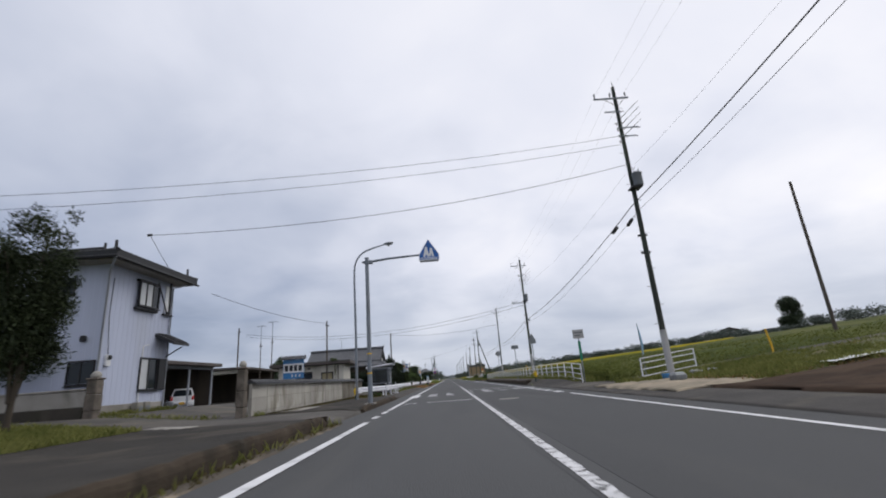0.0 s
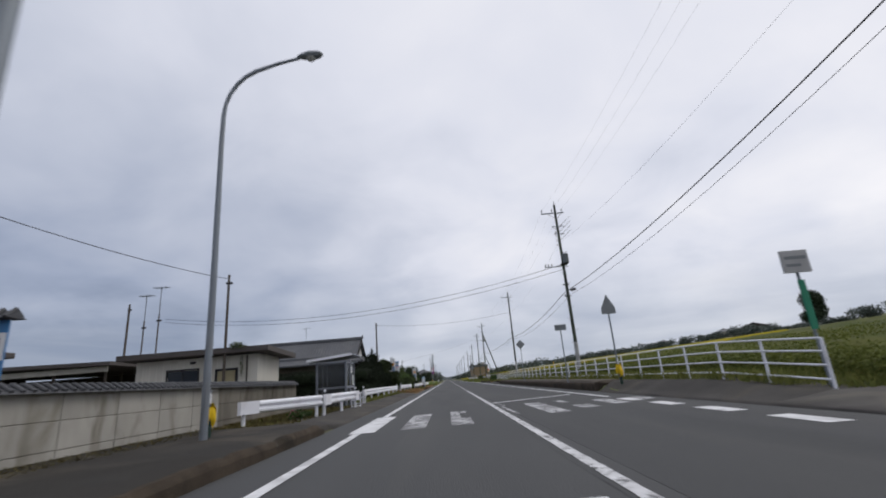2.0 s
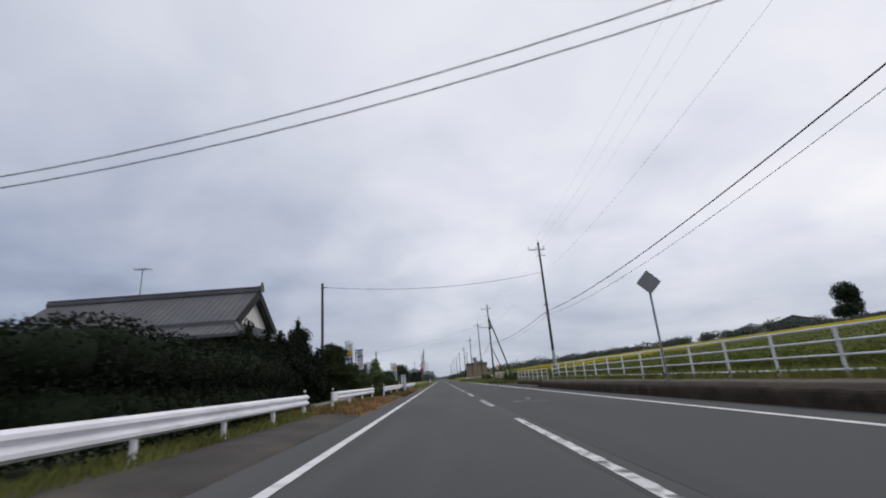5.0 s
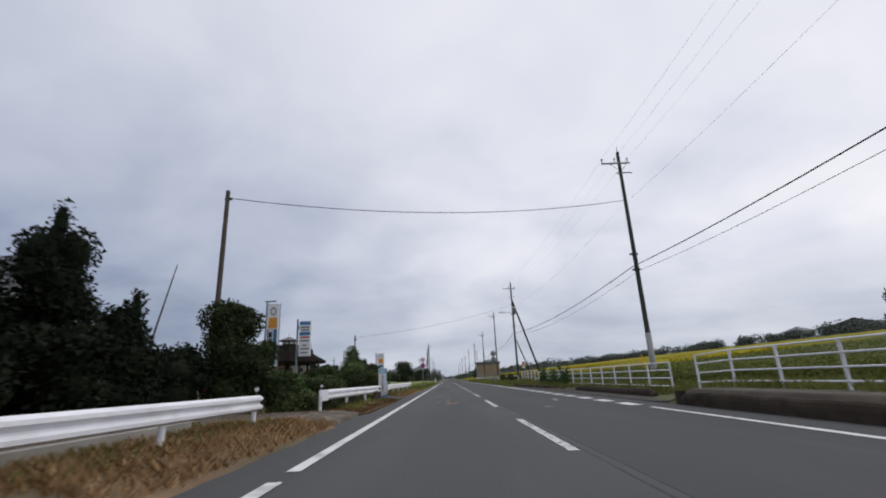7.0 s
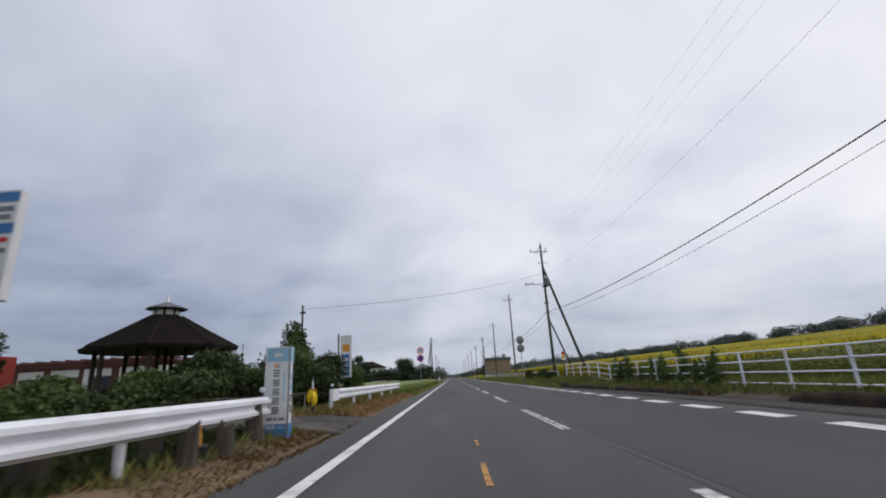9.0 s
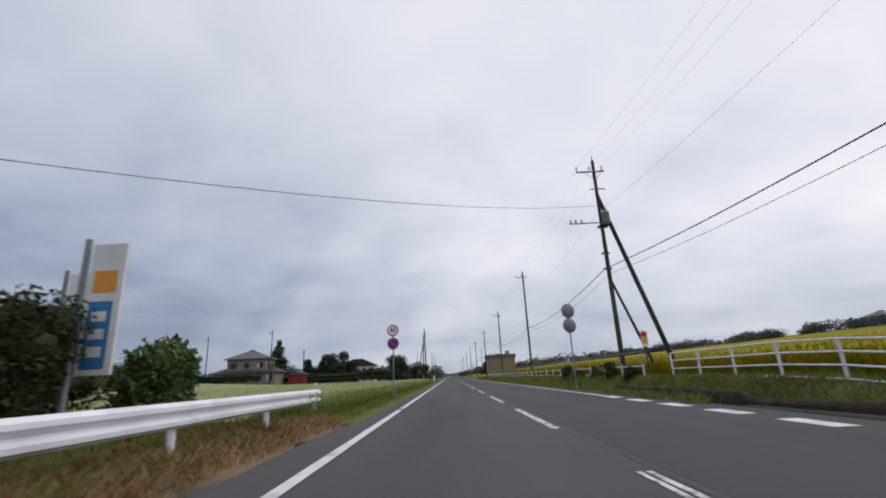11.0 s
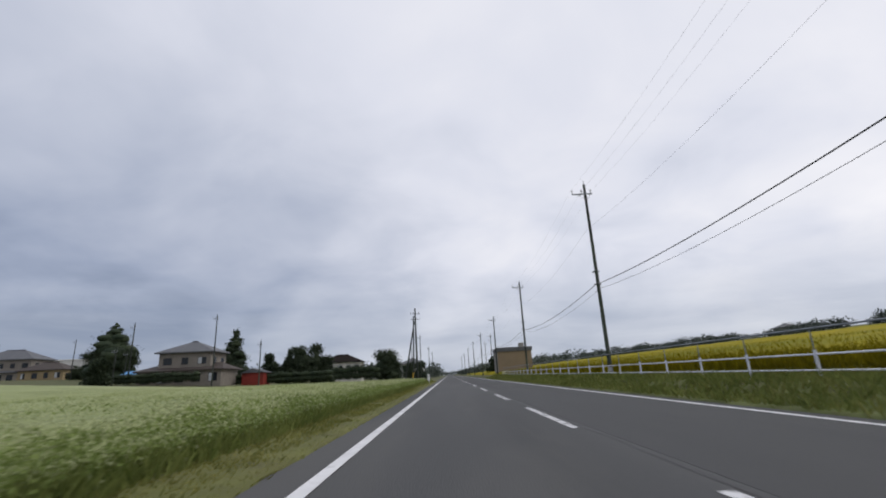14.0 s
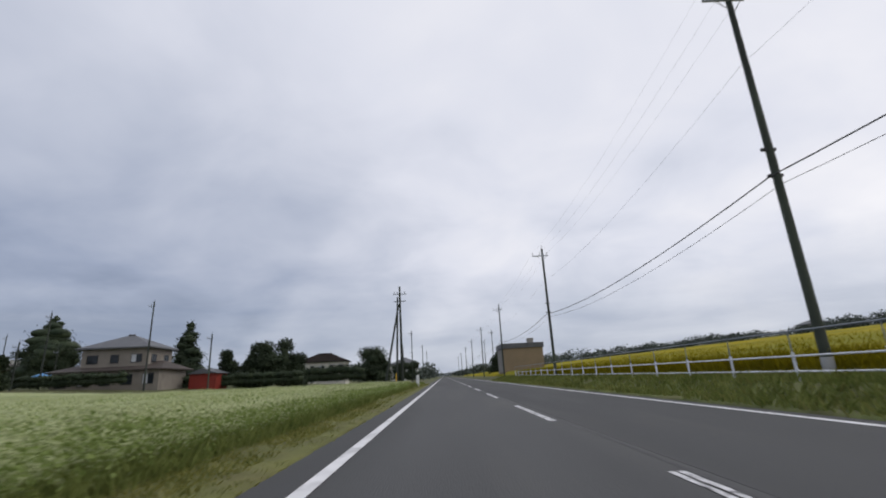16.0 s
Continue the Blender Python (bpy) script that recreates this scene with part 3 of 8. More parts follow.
DRIVE_GREY = mat("grey_gravel_drive", (0.088, 0.083, 0.077), 0.94, vary=0.4, scale=1.4, grain=22, bump=0.8, dirt=(0.16, 0.14, 0.115), dirt_amount=0.8, dirt_scale=1.3, second=(0.055, 0.052, 0.048), second_scale=0.5, spec=0.1)
patch("driveway_west_2", -14, -2.95, 92.5, 97.0, DRIVE_GREY, 0.05, "trodden grey gravel driveway", "driveway", 0.3, 8)
patch("lane_east", 6.6, 60, 24.4, 27.8, LANE_GREY, 0.05, "narrow farm lane of old asphalt", "lane", 0.1, 9)
patch("entrance_east", 6.5, 8.9, 6.0, 38.6, GREY_APRON, 0.03, "asphalt apron at a side entrance", "entrance", 0.2, 10)
EAST_DIRT = mat("trodden_gravel", (0.085, 0.072, 0.058), 0.95, vary=0.3, scale=0.9, grain=22, bump=0.5, dirt=(0.15, 0.125, 0.09), dirt_amount=0.7, dirt_scale=1.3)
patch("footway_east", 6.9, 8.3, 39.4, 79.8, EAST_DIRT, 0.045, "trodden gravel strip between the kerb and the fence", "footway", 0.05, 14, relief=0.02)
patch("entrance_east_far", 6.5, 7.68, 80.4, 112.0, GREY_APRON, 0.03, "asphalt apron at a side entrance", "entrance", 0.2, 11)
patch("entrance_gap", 7.4, 8.75, 94.3, 97.3, EAST_DIRT, 0.06, "gravel ramp up to the fence between two kerbs", "entrance", 0.2, 15, relief=0.02)
for k, (a, b, c) in enumerate(((7.72, 97.5, 105.2), (7.32, 105.0, 112.2))):
    patch("bank_strip", a, 8.7, b, c, GRASS_GROUND, 0.15, "weedy brown and green bank behind the kerb", "verge", 0.1, 34 + k, relief=0.08)
STRAW = mat("straw_litter", (0.18, 0.122, 0.074), 0.95, vary=0.4, scale=1.2, grain=14, bump=0.7, dirt=(0.10, 0.072, 0.042), dirt_amount=0.8, dirt_scale=1.2, second=(0.10, 0.085, 0.05), second_scale=0.5)
for k, (a, b) in enumerate(((62.8, 77.2), (81.4, 92.8), (96.6, 113.0))):
    patch("dry_verge", -6.0, -3.0, a, b, STRAW, 0.03, "strip of dry cut grass litter along the road", "verge", 0.35, 21 + k, relief=0.05)
patch("verge_soil", -4.3, -2.72, 112.6, 216, mat("verge_litter", (0.118, 0.124, 0.040), 0.95, vary=0.35, scale=1.0, grain=12, bump=0.6, dirt=(0.15, 0.132, 0.056), dirt_amount=0.6, dirt_scale=0.8), 0.03, "low olive verge along the field", "verge", 0.2, 25, relief=0.04)
patch("lawn", -17.0, -8.6, 9.3, 13.5, mat("lawn_ground", (0.050, 0.062, 0.022), 0.95, vary=0.35, scale=1.5, grain=10, bump=0.6, dirt=(0.06, 0.05, 0.03), dirt_amount=0.8, dirt_scale=1.2), 0.03, "small rough lawn beside the lane", "lawn", 0.3, 26)
patch("driveway_slab_2", -7.0, -5.9, 19.6, 22.6, CONCRETE, 0.085, "pale concrete slab before the garden wall", "slab", 0.05, 28)
patch("driveway_slab", -8.7, -7.4, 13.6, 14.6, CONCRETE, 0.075, "pale concrete slab at the lane mouth", "slab", 0.05, 27)
patch("earth_patch", 7.3, 10.9, 14.8, 23.2, DRY_EARTH, 0.07, "pale trodden earth round the pole", "earth", 0.9, 12, relief=0.16, step=0.3)
patch("gutter_dirt", -3.2, -2.75, -10.0, 13.4, DIRT_DRIVE, 0.012, "dirt gathered in the gutter", "dirt", 0.25, 31, relief=0.02)
patch("verge_east", 6.0, 8.6, 121.6, 216.0, mat("bank_grass_ground", (0.125, 0.145, 0.05), 0.95, vary=0.35, scale=0.7, grain=9, bump=0.6, dirt=(0.09, 0.07, 0.035), dirt_amount=0.7, dirt_scale=0.5), 0.05, "grass verge along the far road edge", "verge", 0.15, 32, relief=0.05)
patch("soil_heap", 8.4, 28.0, -16.0, 15.3, SOIL, 0.10, "dug brown soil at the field edge", "soil", 0.9, 13, relief=0.5)
patch("grass_bank", 9.8, 34.0, 14.6, 24.2, GRASS_GROUND, 0.05, "rough grass slope between the soil and the farm lane", "verge", 0.8, 33, relief=0.25)

# ---------------------------------------------------------------- poles and wires


def utility_pole(x, y, height, label, foot=2.4, arm=1.9, transformer=None, low_arm=None, extra_arms=(), r=0.145, steps=False, group="utility poles along the road", dark=None, arm_off=0.25):
    z0 = ground_z(x, y)
    p = thing("utility_pole", label, "utility pole", (x, y, z0), group=group)
    top = height - z0
    part("shaft", Mesh().rod((0, 0, -0.3), (0, 0, top), r, r * 0.62, 14), dark or POLE_DARK, p)
    if foot:
        part("sleeve", Mesh().rod((0, 0, -0.05), (0, 0, foot), r + 0.012, r + 0.008, 14), POLE_FOOT, p, "pale grey sleeve round the foot")
    if arm:
        z = top - 0.75
        part("lightning_rod", Mesh().rod((0, 0, top - 0.1), (0, 0, top + 0.35), 0.03, 0.015, 6), FITTING, p)
        part("crossarm", Mesh().box(-arm / 2 - arm_off, arm / 2 - arm_off, -0.13, -0.05, z - 0.04, z + 0.04, 0.008), GALVA, p)
        for q in (-0.47, -0.02, 0.42):
            m = Mesh().lathe([(0.0, 0.30), (0.03, 0.30), (0.055, 0.25), (0.03, 0.22), (0.06, 0.17), (0.03, 0.13), (0.025, 0.0), (0.0, 0.0)], 8, (q * arm - arm_off, -0.09, z + 0.04))
            part("insulator", m, PORCELAIN, p)
        for s in (-1, 1):
            part("brace", Mesh().rod((0, -0.12, z - 0.55), (s * arm * 0.3 - arm_off * 0.4, -0.09, z - 0.03), 0.014, n=5), FITTING, p)
    for z, a, off in extra_arms:
        part("side_arm", Mesh().box(off - a / 2, off + a / 2, -0.15, -0.09, top - z - 0.03, top - z + 0.03, 0.006), GALVA, p)
        for s in (-0.45, 0.45):
            part("strain_insulator", Mesh().rod((off + s * a, -0.12, top - z), (off + s * a * 1.15, -0.35, top - z - 0.16), 0.035, 0.02, 7), FITTING, p)
    if transformer:
        z = top - transformer
        t = part("transformer", Mesh().lathe([(0.0, 0.0), (0.21, 0.0), (0.23, 0.04), (0.23, 0.62), (0.25, 0.64), (0.25, 0.70), (0.12, 0.78), (0.0, 0.78)], 14, (0.14, -0.38, z)), TRANSFORMER, p, "grey drum transformer on the shaft")
        for s in (-0.1, 0.1):
            part("bushing", Mesh().rod((0.14 + s, -0.38, z + 0.72), (0.14 + s * 1.4, -0.38, z + 0.95), 0.03, 0.02, 6), PORCELAIN, t)
        part("bracket", Mesh().box(-0.25, 0.3, -0.5, 0.12, z - 0.08, z - 0.004, 0.006), FITTING, p)
    if low_arm:
        z, a = low_arm
        z = top - z
        part("low_arm", Mesh().box(-a, 0.35, -0.12, -0.06, z - 0.03, z + 0.03, 0.006), GALVA, p)
        for q in (0.95, 0.8, 0.62):
            part("cutout", Mesh().lathe([(0.0, 0.0), (0.05, 0.02), (0.06, 0.14), (0.03, 0.26), (0.0, 0.26)], 7, (-a * q, -0.09, z)), PORCELAIN, p)
    for k in range(4 if steps else 0):
        z = top - 2.0 - 0.36 * k
        part("jumper", Mesh().rod((0.06, -0.1, z), (0.95, -0.5, z + 0.75), 0.018, 0.012, 6), FITTING, p)
        part("spool_insulator", Mesh().lathe([(0.0, -0.07), (0.05, -0.06), (0.03, 0.0), (0.05, 0.06), (0.0, 0.07)], 8, (-0.22, -0.1, z - 0.35)), PORCELAIN, p)
    for k in range(int((top - 3) / 0.9) if steps else 0):
        z = 2.6 + 0.9 * k
        s = 1 if k % 2 else -1
        part("step_bolt", Mesh().rod((s * r * 0.5, 0, z), (s * (r + 0.16), 0, z), 0.012, n=5), FITTING, p)
    for z in (6.1, 7.0):
        if top > 11:
            part("cable_clamp", Mesh().box(-r - 0.12, r + 0.05, -0.05, 0.05, z - 0.05, z + 0.05, 0.01), FITTING, p)
    return p


PINE = [(10.5, 21.6, 15.8), (9.75, 52.3, 14.0), (10.7, 89.8, 13.7), (8.95, 125.6, 13.2), (9.95, 159.0, 13.9), (9.8, 190.0, 12.9)]
utility_pole(*PINE[0], "tall dark weathered utility pole with crossarm, transformer and pale foot", 2.3, 1.9, 6.1, None, ((1.6, 0.9, -0.3), (2.6, 1.1, 0.3), (3.1, 0.9, 0.2)), steps=True)
utility_pole(*PINE[1], "tall dark weathered utility pole with crossarm and transformer", 2.6, 1.8, 5.0, (5.2, 1.5), ((1.9, 0.9, 0.0), (2.5, 0.7, 0.0)), steps=True)
utility_pole(*PINE[2], "tall dark weathered utility pole with crossarm and pale foot", 2.6, 1.7, None, None, ((1.4, 0.8, 0.1),))
utility_pole(*PINE[3], "dark utility pole with two braces, crossarm and small transformer", 0, 1.7, 4.2, (4.0, 1.9), ((1.9, 0.8, 0.0),))
utility_pole(*PINE[4], "tall dark weathered utility pole with crossarm", 0.6, 1.5)
utility_pole(*PINE[5], "dark utility pole with crossarm, farther along the road", 0, 1.6)
for x, y, h in ((9.6, 226.0, 12.6), (9.2, 262.0, 12.4), (9.0, 300.0, 12.4), (8.8, 340.0, 12.4), (8.6, 385.0, 12.2), (8.4, 430.0, 12.2), (14.0, 282.0, 13.5), (16.0, 330.0, 14.0)):
    utility_pole(x, y, h, "dark utility pole with crossarm, far along the road", 0, 1.6, group="far utility poles")
# the two slanting props of the braced pole
for top_z, foot_x, foot_y, rr in ((10.9, 12.2, 126.2, 0.14), (5.9, 11.0, 125.9, 0.085)):
    single("pole_brace", Mesh().rod((8.95, 125.6, top_z), (foot_x, foot_y, ground_z(foot_x, foot_y) - 0.1), rr * 0.8, rr, 10), POLE_DARK, "slanting dark prop that braces the utility pole", "pole brace", group="pole braces")


def wire(name, a, b, sag, r, label, group="overhead wires", n=18):
    a, b = Vector(a), Vector(b)
    pts = [a.lerp(b, t / n) - Vector((0, 0, 4 * sag * (t / n) * (1 - t / n))) for t in range(n + 1)]
    return single(name, Mesh().tube(pts, r, 5), CABLE, label, "wire", group=group)


line = [(9.0, -14.0, 15.5)] + PINE + [(9.6, 226.0, 12.6), (9.2, 262.0, 12.4), (9.0, 300.0, 12.4)]
CABLE_Z = [11.0, 8.8, 6.75, 6.6, 6.45, 6.45, 6.3, 6.2, 6.2, 6.2]
for k, ((x0, y0, h0), (x1, y1, h1)) in enumerate(zip(line, line[1:])):
    for q in (-1.05, -0.28, 0.5):
        wire("power_wire", (x0 + q, y0, h0 - 0.45), (x1 + q, y1, h1 - 0.45), 0.7, 0.003, "thin overhead power wire between poles")
    wire("low_voltage_wire", (x0 - 0.2, y0, min(h0, 14) - 3.4), (x1 - 0.2, y1, min(h1, 14) - 3.4), 0.7, 0.004, "thin overhead power wire between poles")
    c0, c1 = CABLE_Z[k], CABLE_Z[k + 1]
    wire("telephone_cable", (x0 - 0.22, y0, c0), (x1 - 0.22, y1, c1), 0.62, 0.023, "thick black overhead telephone cable")
    wire("telephone_cable", (x0 + 0.1, y0, c0 - 0.25), (x1 + 0.1, y1, c1 - 0.25), 0.70, 0.010, "black overhead telephone cable")
single("cable_box", Mesh().rod((9.53, 49.6, 6.50), (9.53, 50.5, 6.60), 0.10, 0.10, 8), CABLE, "black cable splice box on the telephone cable", "cable box")
single("cable_box", Mesh().rod((10.21, 24.5, 8.28), (10.22, 23.9, 8.37), 0.11, 0.11, 8), CABLE, "black cable splice box on the telephone cable", "cable box")
single("cable_box", Mesh().rod((10.56, 23.2, 8.25), (10.57, 22.6, 8.37), 0.09, 0.09, 8), CABLE, "black cable splice box on the telephone cable", "cable box")


def small_pole(x, y, height, label, r=0.1, material=None, clamp=True):
    z0 = ground_z(x, y)
    p = thing("pole", label, "pole", (x, y, z0), group="small poles beside the road")
    part("shaft", Mesh().rod((0, 0, -0.2), (0, 0, height - z0), r, r * 0.75, 10), material or WOOD_POLE, p)
    if clamp:
        part("bracket", Mesh().box(-0.12, r + 0.1, -0.04, 0.04, height - z0 - 0.45, height - z0 - 0.35, 0.008), FITTING, p)
    return p


small_pole(-9.9, 84.3, 9.8, "old grey-brown wooden service pole", 0.13)
wire("service_wire", (-9.9, 84.3, 9.45), (10.7, 89.8, 10.6), 0.75, 0.018, "black service wire across the road")
small_pole(-8.6, 107.5, 5.3, "thin service pole among the shrubs", 0.07)
small_pole(-9.65, 38.0, 6.4, "thin dark steel service pole beside the shed", 0.07)
small_pole(-16.5, 44.0, 6.0, "thin dark antenna pole behind the shed", 0.05)
small_pole(-18.0, 45.0, 5.8, "thin dark antenna pole behind the shed", 0.05)
small_pole(-22.5, 50.0, 8.0, "dark wooden pole behind the houses", 0.09)
wire("service_wire", (-8.6, 107.5, 5.1), (8.95, 125.6, 10.3), 0.5, 0.010, "thin service wire across the road")
wire("service_wire", (-26.0, 13.0, 8.2), (10.5, 21.6, 12.8), 0.9, 0.010, "thin service wire across the road")
wire("service_wire", (-26.0, 13.4, 7.8), (10.5, 21.6, 12.3), 0.9, 0.010, "thin service wire across the road")
wire("service_wire", (-13.5, 20.3, 8.6), (10.5, 21.6, 11.1), 0.7, 0.014, "thin service wire from the house across the road")
wire("service_wire", (-13.5, 20.3, 8.6), (-13.0, 21.2, 7.15), 0.0, 0.012, "thin drop wire to the house eave")
single("wire_insulator", Mesh().rod((-13.6, 20.28, 8.6), (-13.4, 20.31, 8.62), 0.06, n=8), CABLE, "small insulator joint on the service wire", "insulator")
wire("service_wire", (-26.0, 60.0, 8.5), (9.75, 52.3, 9.0), 1.7, 0.016, "thin service wire across the road")
wire("service_wire", (-26.0, 60.0, 8.2), (9.75, 52.3, 8.6), 1.7, 0.016, "thin service wire across the road")
wire("service_wire", (-9.65, 38.0, 6.2), (-13.3, 26.0, 6.8), 0.3, 0.014, "thin service wire above the yard")


# ---------------------------------------------------------------- pipe fences, guard rails


def pipe_fence(points, rails, height, label, post_gap=2.0, post_r=0.038, rail_r=0.024, cap=None, rail_mat=None):
    """A white pipe fence along a line of ground points."""
    x0, y0 = points[0]
    f = thing("pipe_fence", label, "fence", (x0, y0, ground_z(x0, y0)), group="white pipe fences")
    base = Vector((x0, y0, ground_z(x0, y0)))
    for a, b in zip(points, points[1:]):
        length = math.hypot(b[0] - a[0], b[1] - a[1])
        n = max(1, round(length / post_gap))
        spots = []
        for k in range(n + 1):
            x, y = a[0] + (b[0] - a[0]) * k / n, a[1] + (b[1] - a[1]) * k / n
            spots.append(Vector((x, y, ground_z(x, y))) - base)
        for s in spots:
            part("post", Mesh().rod(s - Vector((0, 0, 0.1)), s + Vector((0, 0, height)), post_r, n=8), WHITE_METAL, f)
        for h in rails:
            for s, e in zip(spots, spots[1:]):
                part("rail", Mesh().rod(s + Vector((0, 0, h)), e + Vector((0, 0, h)), rail_r, n=7), WHITE_METAL, f)
        if cap:
            for s, e in zip(spots, spots[1:]):
                part("top_rail", Mesh().rod(s + Vector((0, 0, cap)), e + Vector((0, 0, cap)), 0.022, n=7), GALVA, f, "grey galvanised top rail")
            for s in spots:
                part("post_head", Mesh().rod(s + Vector((0, 0, height)), s + Vector((0, 0, cap)), 0.016, n=6), GALVA, f)
    return f


pipe_fence([(8.2, 28.0), (8.25, 81.0)], (0.22, 0.52, 0.82, 1.1), 1.1, "white pipe fence with four rails on the grass bank")
pipe_fence([(9.75, 23.0), (13.1, 24.2)], (0.3, 0.62, 0.92, 1.15), 1.15, "short white pipe fence beside the utility pole")
pipe_fence([(8.3, 83.0), (8.4, 119.0)], (0.22, 0.52, 0.82, 1.1), 1.1, "white pipe fence with four rails above the entrance")
pipe_fence([(8.3, 121.5), (8.3, 205.0)], (0.30, 0.68), 0.78, "low white pipe fence with a grey top rail beside the rice", 2.6, cap=1.3)


def guard_rail(points, label, height=0.74, post_gap=2.0, plates=(0,), reflector=True):
    """A white W-beam guard rail; the beam faces the road."""
    x0, y0 = points[0]
    z0 = max(0.0, ground_z(x0, y0))
    g = thing("guard_rail", label, "guard rail", (x0, y0, z0), group="white guard rails")
    prof = [(0.0, 0.0), (0.02, 0.02), (0.075, 0.045), (0.08, 0.10), (0.015, 0.14), (0.0, 0.17), (0.015, 0.20), (0.08, 0.24), (0.075, 0.295), (0.02, 0.32), (0.0, 0.345)]
    pts = [(x - x0, y - y0) for x, y in points]
    total = sum(math.hypot(b[0] - a[0], b[1] - a[1]) for a, b in zip(pts, pts[1:]))
    m = Mesh()
    for a, b in zip(pts, pts[1:]):
        d = Vector((b[0] - a[0], b[1] - a[1]))
        nrm = Vector((d.y, -d.x)).normalized()
        ring = []
        for p in (a, b):
            ring.append([(p[0] + nrm.x * o, p[1] + nrm.y * o, height - 0.345 + h) for o, h in prof])
            ring[-1] += [(p[0] + nrm.x * (o - 0.006), p[1] + nrm.y * (o - 0.006), height - 0.345 + h) for o, h in prof[::-1]]
        n = len(ring[0])
        m.add(ring[0] + ring[1], [(i, (i + 1) % n, n + (i + 1) % n, n + i) for i in range(n)] + [tuple(range(n)), tuple(range(n, 2 * n))[::-1]])
    part("beam", m, WHITE_METAL, g, "white W-profile beam")
    # posts
    count = max(2, round(total / post_gap) + 1)
    for k in range(count):
        s, t = (total - 0.3) * k / (count - 1) + 0.15, 0.0
        for a, b in zip(pts, pts[1:]):
            l = math.hypot(b[0] - a[0], b[1] - a[1])
            if s <= t + l + 1e-6:
                break
            t += l
        u = (s - t) / l
        x, y = a[0] + (b[0] - a[0]) * u - 0.06, a[1] + (b[1] - a[1]) * u
        part("post", Mesh().rod((x, y, -0.25), (x, y, height - 0.06), 0.057, n=10), WHITE_METAL, g)
        for q in (0.11, 0.23):
            part("bolt", Mesh().rod((x + 0.05, y, height - 0.345 + q), (x + 0.085, y, height - 0.345 + q), 0.014, n=6), GALVA, g)
        if reflector and k in (0, count - 1):
            rf = part("reflector", Mesh().rod((x + 0.03, y - 0.02, height + 0.13), (x + 0.03, y + 0.02, height + 0.13), 0.045, n=12), WHITE_METAL, g, "round delineator on a short stem")
            part("stem", Mesh().rod((x + 0.03, y, height - 0.1), (x + 0.03, y, height + 0.1), 0.012, n=6), GALVA, rf)
    # wrapped end plates and joint plates
    for k in plates:
        a, b = (pts[0], pts[1]) if k == 0 else (pts[-1], pts[-2])
        d = Vector((b[0] - a[0], b[1] - a[1])).normalized()
        nrm = Vector((d.y, -d.x)) * (1 if k == 0 else -1)
        p = Vector(a)
        ring = [p - nrm * 0.05 - d * 0.05, p + nrm * 0.02 - d * 0.14, p + nrm * 0.085 - d * 0.08, p + nrm * 0.092 + d * 0.55]
        inner = [q - nrm * 0.008 + d * 0.008 for q in ring]
        loop = ring + inner[::-1]
        part("end_plate", Mesh().extrude([(q.x, q.y) for q in loop], "z", height - 0.36, height + 0.005), WHITE_METAL, g, "rounded white end plate")
    return g


guard_rail([(-6.05, 31.7), (-4.45, 34.4)], "white guard rail with a rounded end before a block wall", plates=(0,), post_gap=2.4, reflector=False)
guard_rail([(-4.4, 34.6), (-4.2, 39.5)], "white guard rail before the bus shelter", plates=(0, 1), post_gap=2.2)
guard_rail([(-4.75, 44.2), (-4.8, 62.0)], "long white guard rail beside a dark hedge", plates=(0,), post_gap=3.2)
guard_rail([(-4.85, 66.0), (-4.6, 76.3)], "white guard rail above dry cut grass", plates=(0,), post_gap=3.0)
guard_rail([(-4.5, 81.2), (-3.95, 91.4)], "white guard rail above tree stumps and dry grass", plates=(0,), post_gap=3.0)
guard_rail([(-4.35, 97.6), (-4.0, 113.5)], "white guard rail beside a hedge and field", plates=(0,), post_gap=3.2)
single("retaining_wall", Mesh().box(-0.09, 0.09, 0.0, 9.2, -0.3, 0.30, 0.015), CONCRETE, "low grey concrete retaining wall behind the guard rail", "wall", (-5.75, 66.2, 0.08))
for yy in (39.75, 43.6):
    x = -4.3 if yy < 42 else -4.85
    lad = thing("pipe_barrier", "small white pipe barrier beside the bus shelter", "barrier", (x, yy, 0.04), 55 if yy < 42 else 15, group="small pipe barriers")
    for q in (-0.28, 0.28):
        part("post", Mesh().rod((q, 0, -0.05), (q, 0, 0.68), 0.028, n=8), WHITE_METAL, lad)
    for h in (0.12, 0.40, 0.66):
        part("rail", Mesh().rod((-0.28, 0, h), (0.28, 0, h), 0.022, n=8), WHITE_METAL, lad)


# ---------------------------------------------------------------- road signs and lamp
BLUE = mat("sign_blue", (0.03, 0.13, 0.42), 0.4, vary=0.08, bump=0.02)
SIGN_WHITE = mat("sign_white", (0.78, 0.79, 0.8), 0.4, vary=0.05, bump=0.02)
SIGN_RED = mat("sign_red", (0.55, 0.035, 0.03), 0.4, vary=0.08, bump=0.02)
SIGN_DEEP = mat("sign_deep_blue", (0.012, 0.06, 0.33), 0.4, vary=0.08, bump=0.02)
SIGN_BACK = mat("sign_back_grey", (0.20, 0.215, 0.225), 0.5, 0.5, vary=0.12)
YELLOW = mat("yellow_band", (0.72, 0.42, 0.03), 0.5, vary=0.12, bump=0.03)
TEXT_DARK = mat("dark_lettering", (0.03, 0.03, 0.04), 0.6, vary=0.05, bump=0)
GREEN_SIGN = mat("sign_green", (0.03, 0.22, 0.13), 0.5, vary=0.1, bump=0.02)


def disc(x, y, z, r, n=28, thick=0.012, face=-1):
    """A round plate that faces along -y (or +y)."""
    return Mesh().rod((x, y, z), (x, y + face * thick, z), r, n=n)


